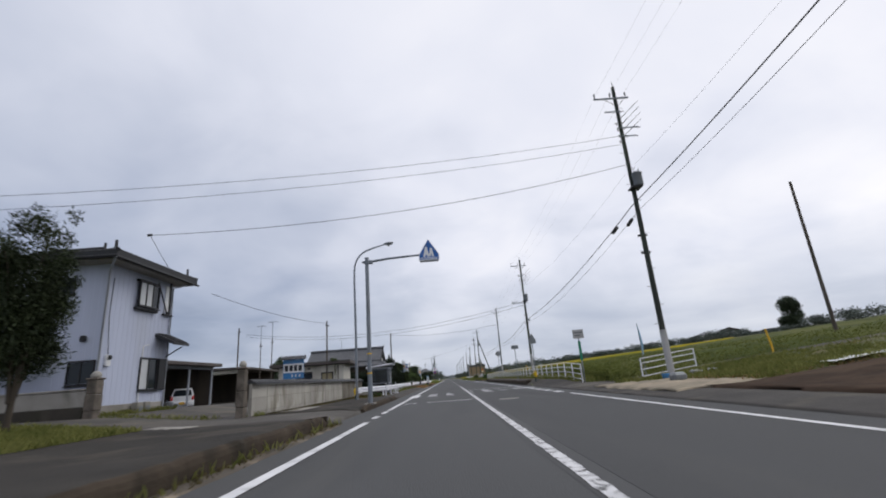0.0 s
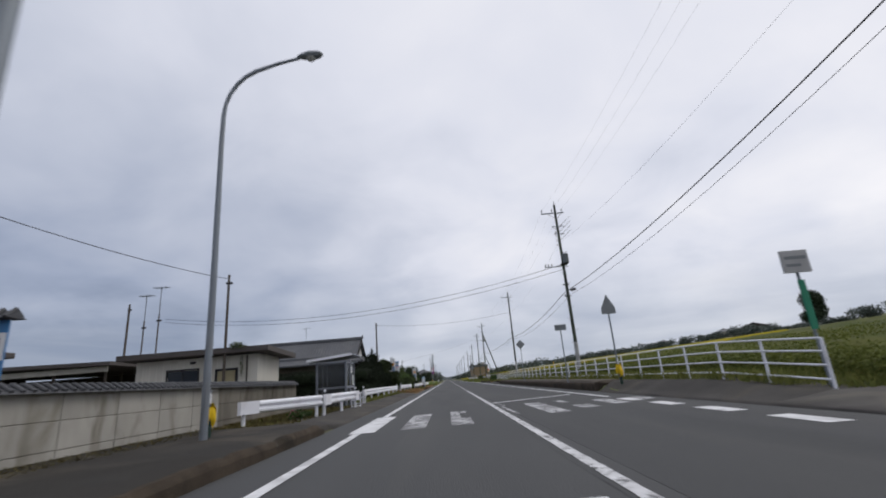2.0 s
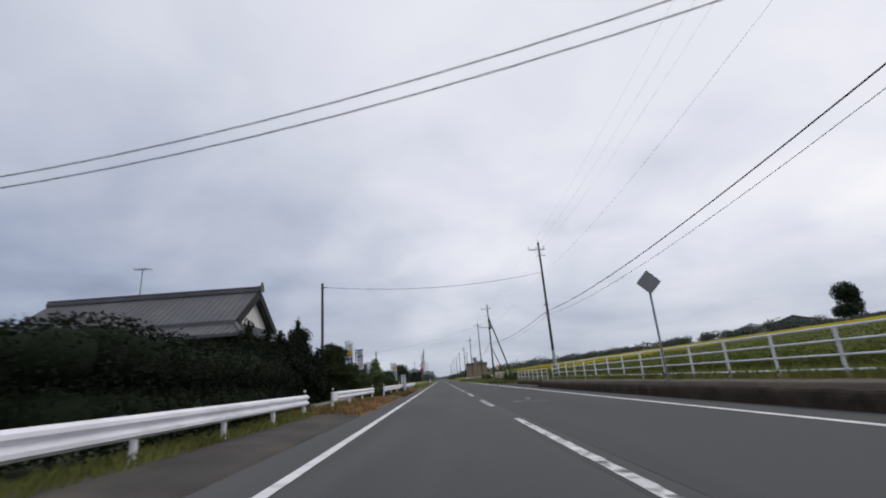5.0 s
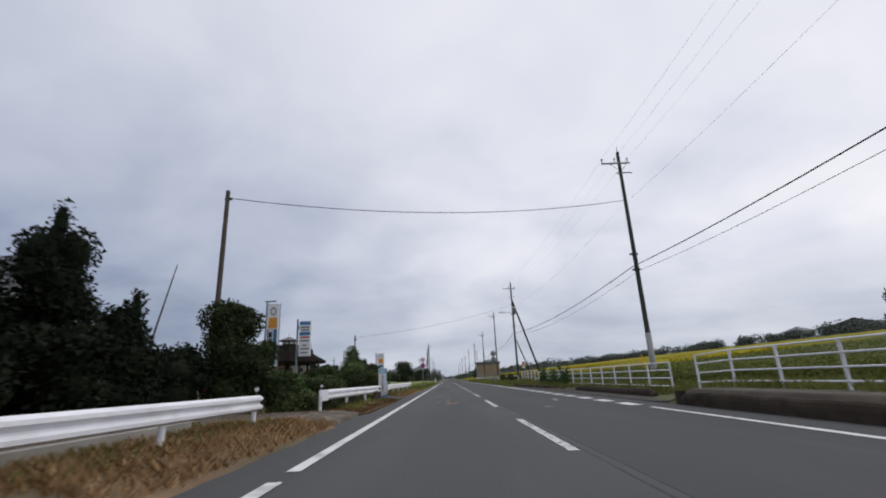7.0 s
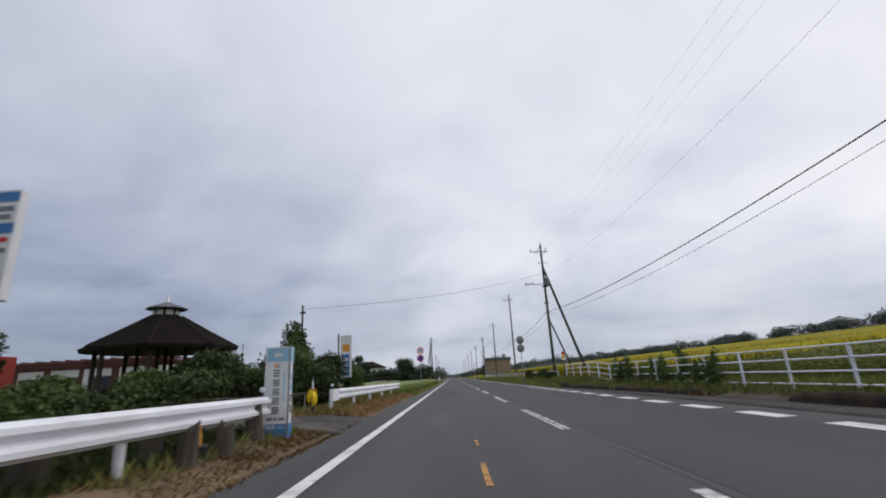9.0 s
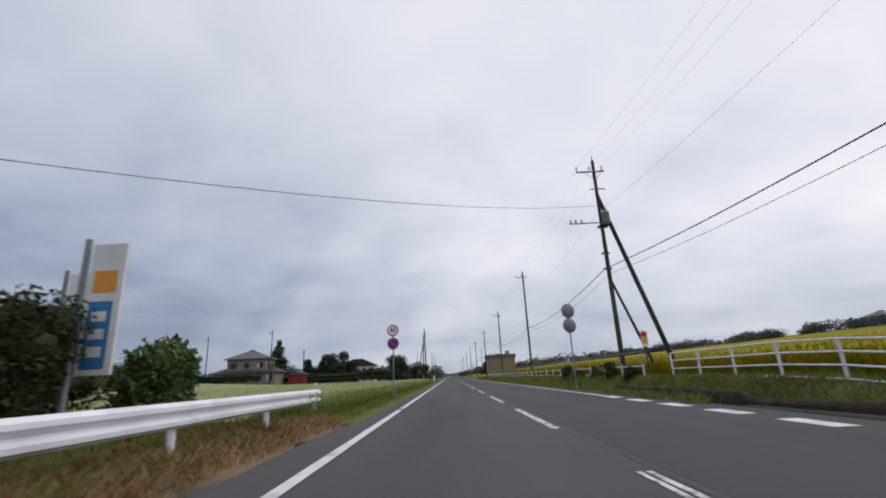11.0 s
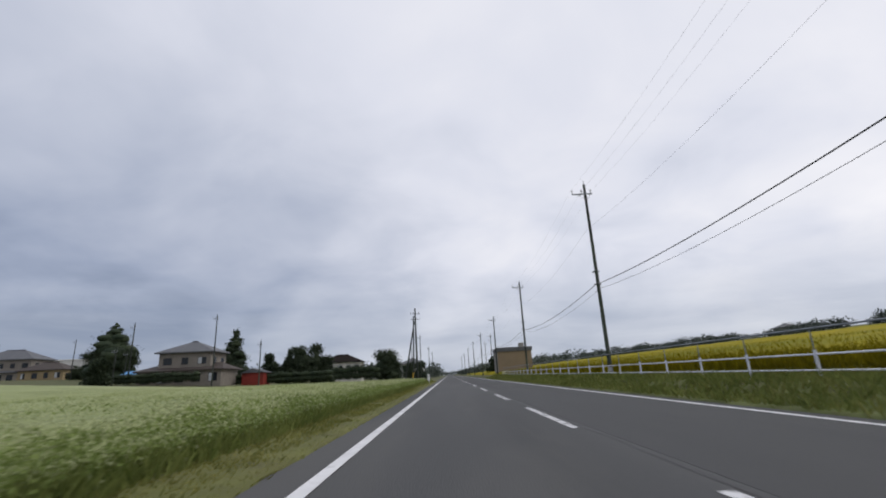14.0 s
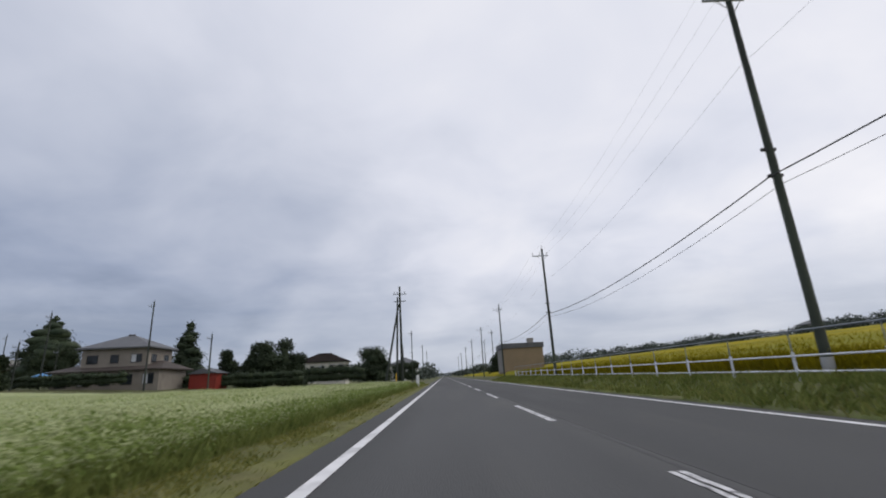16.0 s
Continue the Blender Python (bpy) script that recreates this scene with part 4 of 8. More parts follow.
def plate(poly, y, thick=0.012):
    """A flat plate of (x, z) corners, facing -y."""
    return Mesh().extrude(poly[::-1] if thick > 0 else poly, "y", y, y + thick)


def lettering(text, size, material, parent, at, turn=(90, 0, 0), align="CENTER"):
    c = bpy.data.curves.new("lettering", "FONT")
    c.body, c.size, c.align_x, c.align_y, c.extrude = text, size, align, "CENTER", 0.001
    c.materials.append(material)
    ob = new("lettering", c)
    ob.parent = parent
    ob.matrix_basis = pose(*at, *turn)
    return ob


# overhead school-crossing sign on its own mast
mast = thing("overhead_sign", "grey steel mast carrying a blue school-crossing sign over the lane", "road sign", (-3.25, 20.75, 0.2))
part("pole", Mesh().rod((0, 0, -0.2), (0, 0, 6.6), 0.105, 0.085, 16), GALVA, mast)
part("base_plate", Mesh().box(-0.22, 0.22, -0.22, 0.22, -0.03, 0.02, 0.01), CONCRETE, mast)
for z in (1.25, 2.1):
    part("orange_band", Mesh().rod((0, 0, z), (0, 0, z + 0.06), 0.109, 0.108, 16), YELLOW, mast, "orange reflective band")
part("collar", Mesh().rod((0, 0, 6.32), (0, 0, 6.46), 0.13, n=16).box(0.05, 0.28, -0.09, 0.09, 6.30, 6.48, 0.02).box(-0.22, 0.0, -0.05, 0.05, 6.36, 6.46, 0.015), GALVA, mast)
part("pole_cap", Mesh().lathe([(0.1, 6.58), (0.095, 6.63), (0.0, 6.66)], 14), GALVA, mast)
part("arm", Mesh().tube([(0.1, 0, 6.40), (1.0, 0, 6.50), (2.3, 0, 6.56), (2.62, 0, 6.57)], [0.06, 0.055, 0.045, 0.045], 10), GALVA, mast)
penta = [(2.50, 6.24), (3.47, 6.24), (3.47, 6.52), (2.985, 7.30), (2.50, 6.52)]
panel = part("sign_panel", plate(penta, -0.13, 0.05), SIGN_WHITE, mast, "white-rimmed blue five-sided sign face")
inner = [(2.985 + (x - 2.985) * 0.93, 6.70 + (z - 6.70) * 0.93) for x, z in penta]
part("blue_face", plate(inner, -0.137, 0.006), BLUE, panel)
for cx, h, w in ((2.86, 0.50, 0.15), (3.10, 0.42, 0.13)):
    part("pale_shape", plate([(cx - w, 6.42), (cx - w * 0.35, 6.42), (cx, 6.55), (cx + w * 0.35, 6.42), (cx + w, 6.42), (cx + w * 0.45, 6.42 + h * 0.75), (cx + w * 0.3, 6.42 + h), (cx - w * 0.3, 6.42 + h), (cx - w * 0.45, 6.42 + h * 0.75)], -0.1395, 0.003), SIGN_WHITE, panel)
for z in (6.29, 6.35):
    part("pale_stripe", plate([(2.58, z), (3.39, z), (3.39, z + 0.03), (2.58, z + 0.03)], -0.1395, 0.003), SIGN_WHITE, panel)
part("sign_box", Mesh().box(2.55, 3.42, -0.08, 0.04, 6.20, 6.26, 0.01), GALVA, mast)

# street lamp
lamp = thing("street_lamp", "grey steel street lamp with a curved arm over the road", "street lamp", (-5.3, 28.2, 0.14))
lamp.scale = (1.0, 1.0, 1.15)
arc = [(0, 0, -0.2), (0, 0, 3.0), (-0.03, 0, 6.2), (-0.02, 0, 6.9)] + [(1.15 - 1.17 * math.cos(t), 0, 6.9 + 1.2 * math.sin(t)) for t in (0.25, 0.5, 0.75, 1.0, 1.25)] + [(1.35, 0, 8.2), (1.95, 0, 8.32)]
part("mast", Mesh().tube(arc, [0.085, 0.075, 0.062, 0.058] + [0.05] * 5 + [0.042, 0.038], 12), GALVA, lamp)
part("hatch", Mesh().box(-0.05, 0.05, -0.093, -0.075, 0.5, 0.95, 0.008), GALVA, lamp)
head = Mesh()
rings = []
for i, (t, w, h0, h1) in enumerate(((0, 0.05, -0.03, 0.03), (0.12, 0.10, -0.07, 0.07), (0.35, 0.15, -0.10, 0.10), (0.58, 0.12, -0.07, 0.09), (0.68, 0.04, -0.02, 0.04))):
    rings.append([(1.9 + t, w * math.cos(a), 8.36 + 0.03 * t + (h1 if math.sin(a) > 0 else -h0) * math.sin(a)) for a in [2 * math.pi * k / 12 for k in range(12)]])
head.add(sum(rings, []), [(i * 12 + k, i * 12 + (k + 1) % 12, (i + 1) * 12 + (k + 1) % 12, (i + 1) * 12 + k) for i in range(4) for k in range(12)], True)
part("lamp_head", head, TRANSFORMER, lamp, "rounded grey lamp housing")
part("lens", Mesh().lathe([(0.0, -0.06), (0.08, -0.05), (0.13, 0.0)], 12, (2.26, 0, 8.29)), glass_mat("lamp_lens", (0.55, 0.56, 0.55), 0.2, 1.0), lamp, "dull milky lamp lens")


def post_sign(name, x, y, top, label, r=0.035, material=None):
    z0 = max(0.0, ground_z(x, y))
    s = thing(name, label, "road sign", (x, y, z0), group="road signs")
    part("post", Mesh().rod((0, 0, -0.2), (0, 0, top - z0), r, n=10), material or GALVA, s)
    return s, z0


# speed limit and no-parking discs
s40, z0 = post_sign("speed_sign", -3.3, 125.0, 3.75, "round speed limit sign above a no-parking sign on a grey post")
p = part("speed_disc", disc(0, -0.05, 3.52 - z0, 0.31), SIGN_RED, s40, "white disc with a red rim and blue figures")
part("white_face", disc(0, -0.064, 3.52 - z0, 0.245, thick=0.003), SIGN_WHITE, p)
figures = lettering("40", 0.38, SIGN_DEEP, p, (0, -0.0705, 3.52 - z0))
figures.scale = (0.82, 1, 1)
figures.data.offset = 0.006
p = part("no_parking_disc", disc(0, -0.05, 2.83 - z0, 0.31), SIGN_RED, s40, "blue disc with a red rim and slash")
part("blue_face", disc(0, -0.064, 2.83 - z0, 0.25, thick=0.003), SIGN_DEEP, p)
c = 2.83 - z0
part("slash", plate([(-0.20, c + 0.15), (-0.15, c + 0.20), (0.20, c - 0.15), (0.15, c - 0.20)], -0.072, 0.004), SIGN_RED, p)
for z in (3.52, 2.83):
    part("clamp", Mesh().box(-0.05, 0.05, -0.05, 0.04, z - z0 - 0.03, z - z0 + 0.03, 0.006), GALVA, s40)

# signs for the other lane, seen from behind
s, z0 = post_sign("direction_board", 8.45, 28.4, 3.3, "white board above a narrow green strip on a post")
b = part("board", Mesh().box(-0.33, 0.33, -0.06, 0.0, 2.78 - z0, 3.32 - z0, 0.01), POLE_FOOT, s)
part("bar", plate([(-0.26, 3.1 - z0), (0.26, 3.1 - z0), (0.26, 3.18 - z0), (-0.26, 3.18 - z0)], -0.066, 0.004), SIGN_BACK, b)
part("bar", plate([(-0.26, 2.92 - z0), (0.1, 2.92 - z0), (0.1, 2.99 - z0), (-0.26, 2.99 - z0)], -0.066, 0.004), SIGN_BACK, b)
part("strip", Mesh().box(-0.09, 0.07, -0.07, -0.03, 1.45 - z0, 2.6 - z0, 0.008), GREEN_SIGN, s, "narrow green strip board")
s, z0 = post_sign("crossing_sign", 7.35, 38.0, 4.05, "five-sided crossing sign seen from its grey back")
part("plate", plate([(-0.31, 3.24 - z0), (0.31, 3.24 - z0), (0.31, 3.5 - z0), (0, 4.1 - z0), (-0.31, 3.5 - z0)], -0.06, 0.02), SIGN_BACK, s)
part("clamp", Mesh().box(-0.27, 0.27, -0.04, -0.02, 3.42 - z0, 3.47 - z0), GALVA, s)
s, z0 = post_sign("name_sign", 6.9, 45.0, 3.6, "wide small sign board seen from its grey back")
part("plate", Mesh().box(-0.34, 0.34, -0.06, -0.04, 3.28 - z0, 3.62 - z0, 0.005), SIGN_BACK, s)
for z in (3.36, 3.54):
    part("rib", Mesh().box(-0.32, 0.32, -0.085, -0.06, z - z0 - 0.015, z - z0 + 0.015), GALVA, s)
s, z0 = post_sign("warning_sign", 6.95, 60.6, 3.9, "diamond warning sign seen from its grey back")
part("plate", plate([(0, 3.2 - z0), (0.42, 3.6 - z0), (0, 4.02 - z0), (-0.42, 3.6 - z0)], -0.06, 0.02), SIGN_BACK, s)
s, z0 = post_sign("traffic_mirror", 5.66, 123.1, 3.95, "two round traffic mirrors on a grey post seen from behind")
for z in (3.85, 3.13):
    m = part("mirror_back", Mesh().lathe([(0.0, 0.07), (0.12, 0.062), (0.22, 0.05), (0.31, 0.022), (0.34, 0.0), (0.355, 0.012), (0.36, -0.02), (0.0, -0.02)], 24), SIGN_BACK, s, "round grey mirror back")
    m.matrix_basis = pose(0, -0.06, z - z0, 90, 0, 18)
part("hood_bracket", Mesh().box(-0.05, 0.05, -0.06, 0.04, 3.2 - z0, 3.8 - z0, 0.01), GALVA, s)
s, z0 = post_sign("notice_sign", 9.35, 123.4, 2.75, "faded red and yellow notice board on a rusty post", 0.04, WOOD_POLE)
part("board", Mesh().box(-0.16, 0.16, -0.06, -0.03, 1.95 - z0, 2.7 - z0, 0.006), SIGN_WHITE, s)
part("red_field", plate([(-0.14, 2.42 - z0), (0.14, 2.42 - z0), (0.14, 2.66 - z0), (-0.14, 2.66 - z0)], -0.065, 0.004), SIGN_RED, s)
part("yellow_field", plate([(-0.14, 2.1 - z0), (0.14, 2.1 - z0), (0.14, 2.4 - z0), (-0.14, 2.4 - z0)], -0.065, 0.004), YELLOW, s)


def flag_stand(x, y, label, h=1.12):
    z0 = max(0.0, ground_z(x, y))
    s = thing("crossing_flags", label, "crossing flags", (x, y, z0), group="stands of yellow crossing flags")
    part("tube", Mesh().rod((0, 0, -0.1), (0, 0, h * 0.55), 0.055, n=10), mat("dark_green_tube", (0.02, 0.045, 0.035), 0.6), s, "dark green tube")
    for k in range(3):
        a = 2.1 * k + 0.4 + x
        m = Mesh()
        rows = []
        for i in range(8):
            f = i / 7
            w = 0.04 + 0.085 * math.sin(math.pi * min(1.0, 0.15 + f * 0.75)) ** 0.8
            z = h * (0.72 - 0.04 * k) - (0.27 + 0.05 * k) * f
            row = []
            for j in range(7):
                q = j / 3 - 1
                fold = 0.035 * math.sin(5.2 * q + 2.0 * k + 1.5 * f) * (0.3 + f) + 0.02 * noise.noise((q * 2, f * 3, k + x))
                r_ = 0.035 + 0.05 * math.sin(math.pi * f) + fold
                row.append((math.cos(a) * r_ + math.sin(a) * w * q, math.sin(a) * r_ - math.cos(a) * w * q, z - 0.07 * q * q * f + 0.035 * noise.noise((q * 3, k, 2 + x)) * f))
            rows.append(row)
        m.add(sum(rows, []), [(i * 7 + j, i * 7 + j + 1, (i + 1) * 7 + j + 1, (i + 1) * 7 + j) for i in range(7) for j in range(6)], True)
        part("flag", m, FLAG_YELLOW, s, "limp yellow cloth flag")
    part("rod", Mesh().rod((0, 0, h * 0.5), (0.01, 0, h), 0.012, n=6), GALVA, s)
    part("white_pennant", Mesh().lathe([(0.0, h * 0.98), (0.02, h * 0.9), (0.03, h * 0.76), (0.02, h * 0.7)], 8), SIGN_WHITE, s, "white folded pennant")
    return s


FLAG_YELLOW = mat("yellow_cloth", (0.75, 0.50, 0.02), 0.8, vary=0.2, scale=6)
flag_stand(-5.5, 28.8, "yellow crossing flags in a tube behind the street lamp")
flag_stand(7.2, 37.5, "yellow crossing flags in a tube on the kerb")
flag_stand(-4.75, 96.9, "yellow crossing flags in a tube beside the guard rail")


# ---------------------------------------------------------------- advertising boards (writing as plain bars)
AD_BLUE = mat("board_blue", (0.05, 0.19, 0.42), 0.5, vary=0.1, bump=0.02, dirt=(0.2, 0.22, 0.25), dirt_amount=0.3)
AD_LIGHT = mat("board_light_blue", (0.30, 0.50, 0.66), 0.5, vary=0.1, bump=0.02)
AD_ORANGE = mat("board_orange", (0.72, 0.33, 0.06), 0.5, vary=0.1, bump=0.02)
AD_WHITE = mat("board_white", (0.70, 0.71, 0.72), 0.5, vary=0.07, bump=0.02, dirt=(0.45, 0.44, 0.42), dirt_amount=0.4)


def bars(parent, x0, x1, zs, material, y, name="text_bar"):
    for z0, z1, a, b in zs:
        part(name, plate([(x0 + (x1 - x0) * a, z0), (x0 + (x1 - x0) * b, z0), (x0 + (x1 - x0) * b, z1), (x0 + (x1 - x0) * a, z1)], y, 0.003), material, parent)


ban = thing("advertising_sign", "tall white, orange and blue advertising panel on a steel frame", "sign", (-7.8, 85.2, 0.1), group="advertising signs")
ban.scale = (0.72, 1.0, 1.0)
part("post", Mesh().rod((-0.46, 0.06, -0.2), (-0.46, 0.06, 4.65), 0.06, n=10), TRANSFORMER, ban)
part("post", Mesh().rod((0.36, 0.06, -0.2), (0.36, 0.06, 4.5), 0.03, n=10), GALVA, ban)
part("top_arm", Mesh().box(-0.6, 0.1, 0.03, 0.09, 4.6, 4.66, 0.01), TRANSFORMER, ban)
pn = part("panel", Mesh().box(-0.33, 0.33, -0.03, 0.03, 1.75, 4.5, 0.012), AD_WHITE, ban)
part("logo_block", plate([(-0.26, 3.42), (0.26, 3.42), (0.26, 3.88), (-0.26, 3.88)], -0.034, 0.003), AD_ORANGE, pn)
part("logo_ring", Mesh().lathe([(0.12, 0), (0.18, 0), (0.18, 0.004), (0.12, 0.004), (0.12, 0)], 20), SIGN_BACK, pn).matrix_basis = pose(0, -0.036, 4.16, 90)
part("blue_strip", plate([(0.08, 1.85), (0.28, 1.85), (0.28, 3.36), (0.08, 3.36)], -0.034, 0.003), AD_BLUE, pn)
bars(pn, -0.3, 0.05, [(3.02 - 0.34 * k, 3.24 - 0.34 * k, 0.25, 0.8) for k in range(4)], TEXT_DARK, -0.034)
part("blue_edge", plate([(-0.3, 1.85), (-0.24, 1.85), (-0.24, 3.36), (-0.3, 3.36)], -0.034, 0.003), AD_BLUE, pn)

bsg = thing("notice_board_sign", "white panel with blue bands hung from a grey steel post", "sign", (-7.65, 89.4, 0.1), group="advertising signs")
part("post", Mesh().rod((-0.42, 0, -0.2), (-0.42, 0, 4.35), 0.05, n=10), GALVA, bsg)
for z in (2.75, 3.9):
    part("bracket", Mesh().box(-0.42, -0.28, -0.04, 0.04, z - 0.1, z + 0.1, 0.01), GALVA, bsg)
pn = part("panel", Mesh().box(-0.3, 0.3, -0.08, 0.08, 2.4, 4.25, 0.015), AD_WHITE, bsg)
for a, b in ((4.03, 4.2), (3.48, 3.66)):
    part("blue_band", plate([(-0.29, a), (0.29, a), (0.29, b), (-0.29, b)], -0.085, 0.004), AD_BLUE, pn)
bars(pn, -0.29, 0.29, [(3.86, 3.95, 0.1, 0.9), (3.72, 3.81, 0.15, 0.85), (3.16, 3.24, 0.1, 0.9), (2.92, 3.0, 0.3, 0.7), (2.74, 2.82, 0.15, 0.9), (2.54, 2.62, 0.1, 0.8)], SIGN_BACK, -0.085)
bars(pn, -0.29, 0.29, [(3.34, 3.42, 0.1, 0.9)], SIGN_RED, -0.085)

# three-sided board: front, a side that runs back, and a narrow rear
ws = thing("site_sign", "free-standing white and blue site entrance sign beside the driveway", "sign", (-3.83, 91.6, 0.02), group="advertising signs")
part("panel", Mesh().extrude([(-0.22, -0.058), (0.22, -0.058), (0.2, 0.19), (-0.18, 0.19)], "z", 0.03, 1.73), AD_WHITE, ws)
for x in (-0.226, 0.226):
    part("edge_strip", Mesh().box(x - 0.012, x + 0.012, -0.085, -0.05, 0.02, 1.74, 0.003), SIGN_BACK if x > 0 else AD_WHITE, ws)
ws2 = part("front_board", Mesh().box(-0.213, 0.213, -0.075, -0.062, 0.03, 1.72, 0.004), AD_WHITE, ws)
part("light_top", plate([(-0.21, 1.45), (0.21, 1.45), (0.21, 1.71), (-0.21, 1.71)], -0.079, 0.003), AD_LIGHT, ws2)
part("arrow", plate([(-0.09, 1.58), (-0.02, 1.64), (-0.02, 1.61), (0.08, 1.61), (0.08, 1.55), (-0.02, 1.55), (-0.02, 1.52)], -0.0825, 0.003), AD_WHITE, ws2)
part("blue_foot", plate([(-0.21, 0.04), (0.21, 0.04), (0.21, 0.32), (-0.21, 0.32)], -0.079, 0.003), AD_BLUE, ws2)
lettering("現場入口", 0.095, AD_WHITE, ws2, (0.0, -0.0835, 0.26))
bars(ws2, -0.21, 0.21, [(0.50 + 0.165 * k + q, 0.50 + 0.165 * k + q + 0.018, 0.32, 0.62) for k in range(4) for q in (0.0, 0.05, 0.105)], SIGN_BACK, -0.079)
bars(ws2, -0.21, 0.21, [(0.50 + 0.165 * k, 0.623 + 0.165 * k, u, u + 0.05) for k in range(4) for u in (0.34, 0.45, 0.55)], SIGN_BACK, -0.0815)
bars(ws2, -0.21, 0.21, [(1.17 + 0.05 * k, 1.2 + 0.05 * k, 0.32, 0.62) for k in range(3)], SIGN_BACK, -0.079)
bars(ws2, -0.21, 0.21, [(1.33, 1.41, 0.36, 0.5)], AD_ORANGE, -0.079)
bars(ws2, -0.21, 0.21, [(1.33, 1.41, 0.52, 0.62)], AD_LIGHT, -0.079)
bars(ws2, -0.21, 0.21, [(0.72 + 0.055 * k, 0.755 + 0.055 * k, 0.76, 0.86) for k in range(10)], AD_LIGHT, -0.079)
bars(ws2, -0.21, 0.21, [(0.38, 0.43, 0.1, 0.36), (0.38, 0.43, 0.42, 0.56), (0.38, 0.43, 0.62, 0.9)], SIGN_BACK, -0.079)
part("side_top", Mesh().box(0.19, 0.222, -0.02, 0.175, 1.45, 1.71, 0.003), AD_LIGHT, ws)
part("side_foot", Mesh().box(0.19, 0.222, -0.02, 0.175, 0.04, 0.32, 0.003), AD_BLUE, ws)
for k in range(4):
    part("text_bar", Mesh().box(0.19, 0.2205, 0.04, 0.12, 0.5 + 0.2 * k, 0.64 + 0.2 * k, 0.003), AD_LIGHT if k > 1 else SIGN_BACK, ws)

for x, y, z, kk in ((-6.35, 108.3, 0.15, 0), (-10.3, 112.5, 0.75, 1)):
    fb = thing("banner_sign", "narrow white and blue banner panel on a steel post", "sign", (x, y, z), group="advertising signs")
    part("post", Mesh().rod((-0.42, 0, -0.9), (-0.42, 0, 3.55), 0.055, n=8), TRANSFORMER, fb)
    pn = part("panel", Mesh().box(-0.3, 0.32, -0.03, 0.03, 1.15, 3.45, 0.01), AD_WHITE, fb)
    if kk == 0:
        part("logo_block", plate([(-0.2, 2.55), (0.22, 2.55), (0.22, 2.95), (-0.2, 2.95)], -0.034, 0.003), AD_ORANGE, pn)
    part("blue_field", plate([(-0.22, 1.25), (0.2, 1.25), (0.2, 2.4), (-0.22, 2.4)], -0.034, 0.003), AD_BLUE, pn)
    bars(pn, -0.22, 0.2, [(1.45 + 0.3 * k, 1.62 + 0.3 * k, 0.2, 0.8) for k in range(3)], AD_WHITE, -0.038)

# tilemaker's board behind the garden wall
TILE = mat("dark_roof_tile", (0.060, 0.062, 0.068), 0.5, vary=0.2, scale=1.2, grain=20, bump=0.15, per_piece=0.12)
bb = thing("shop_sign", "blue and white shop board with a small tiled roof", "sign", (-8.4, 26.0, 0.72), 8)
bb.scale = (0.66, 0.66, 0.66)
for q in (-0.62, 0.62):
    part("post", Mesh().box(q - 0.06, q + 0.06, -0.02, 0.1, -1.0, 3.0, 0.01), WOOD_POLE, bb)
pn = part("panel", Mesh().box(-0.86, 0.86, -0.06, -0.02, 1.35, 2.95, 0.01), AD_BLUE, bb)
part("white_band", plate([(-0.83, 1.85), (0.83, 1.85), (0.83, 2.6), (-0.83, 2.6)], -0.065, 0.004), AD_WHITE, pn)
bars(pn, -0.78, 0.78, [(1.98, 2.46, 0.04 + 0.24 * k, 0.22 + 0.24 * k) for k in range(4)], TEXT_DARK, -0.07)
bars(pn, -0.78, 0.78, [(1.5, 1.7, 0.4, 0.46), (1.5, 1.7, 0.6, 0.66), (1.5, 1.7, 0.8, 0.86)], AD_WHITE, -0.065)
roof = Mesh().extrude([(-0.35, 2.98), (0.3, 2.98), (0.0, 3.22)], "x", -1.0, 1.0)
rf = part("roof", roof, TILE, bb, "small dark tiled roof")
for k in range(7):
    part("roll_tile", Mesh().rod((-0.93 + 0.31 * k, -0.38, 2.98), (-0.93 + 0.31 * k, -0.02, 3.25), 0.06, n=8), TILE, rf)

# ---------------------------------------------------------------- buildings
SIDING = mat("pale_blue_siding", (0.44, 0.48, 0.60), 0.7, vary=0.07, scale=0.7, grain=15, bump=0.08, dirt=(0.36, 0.37, 0.41), dirt_amount=0.4, dirt_scale=0.5, stretch=(1, 1, 0.3))
PLASTER = mat("pale_plaster", (0.58, 0.56, 0.50), 0.85, vary=0.1, scale=0.8, grain=20, bump=0.1, dirt=(0.25, 0.23, 0.19), dirt_amount=0.5, dirt_scale=0.7, stretch=(1, 1, 0.25))
BROWN_WALL = mat("beige_wall", (0.235, 0.21, 0.18), 0.85, vary=0.12, scale=0.5, grain=12, bump=0.1, dirt=(0.15, 0.13, 0.11), dirt_amount=0.4)
OLD_WOOD = mat("dark_old_wood", (0.055, 0.045, 0.036), 0.85, vary=0.3, scale=1.5, grain=25, bump=0.25, stretch=(1, 1, 0.25))
RED_WOOD = mat("red_brown_beam", (0.085, 0.034, 0.027), 0.8, vary=0.25, scale=1.5, grain=20, bump=0.2)
ROOF_GREY = mat("grey_tile_roof", (0.098, 0.102, 0.112), 0.55, vary=0.15, scale=0.6, grain=12, bump=0.15, dirt=(0.2, 0.2, 0.2), dirt_amount=0.3)
ROOF_DARK = mat("dark_shingle_roof", (0.022, 0.018, 0.016), 0.95, vary=0.3, scale=0.8, grain=14, bump=0.3, spec=0.05)
SHED_ROOF = mat("brown_sheet_roof", (0.085, 0.075, 0.07), 0.7, vary=0.2, scale=0.8, grain=10, bump=0.12)
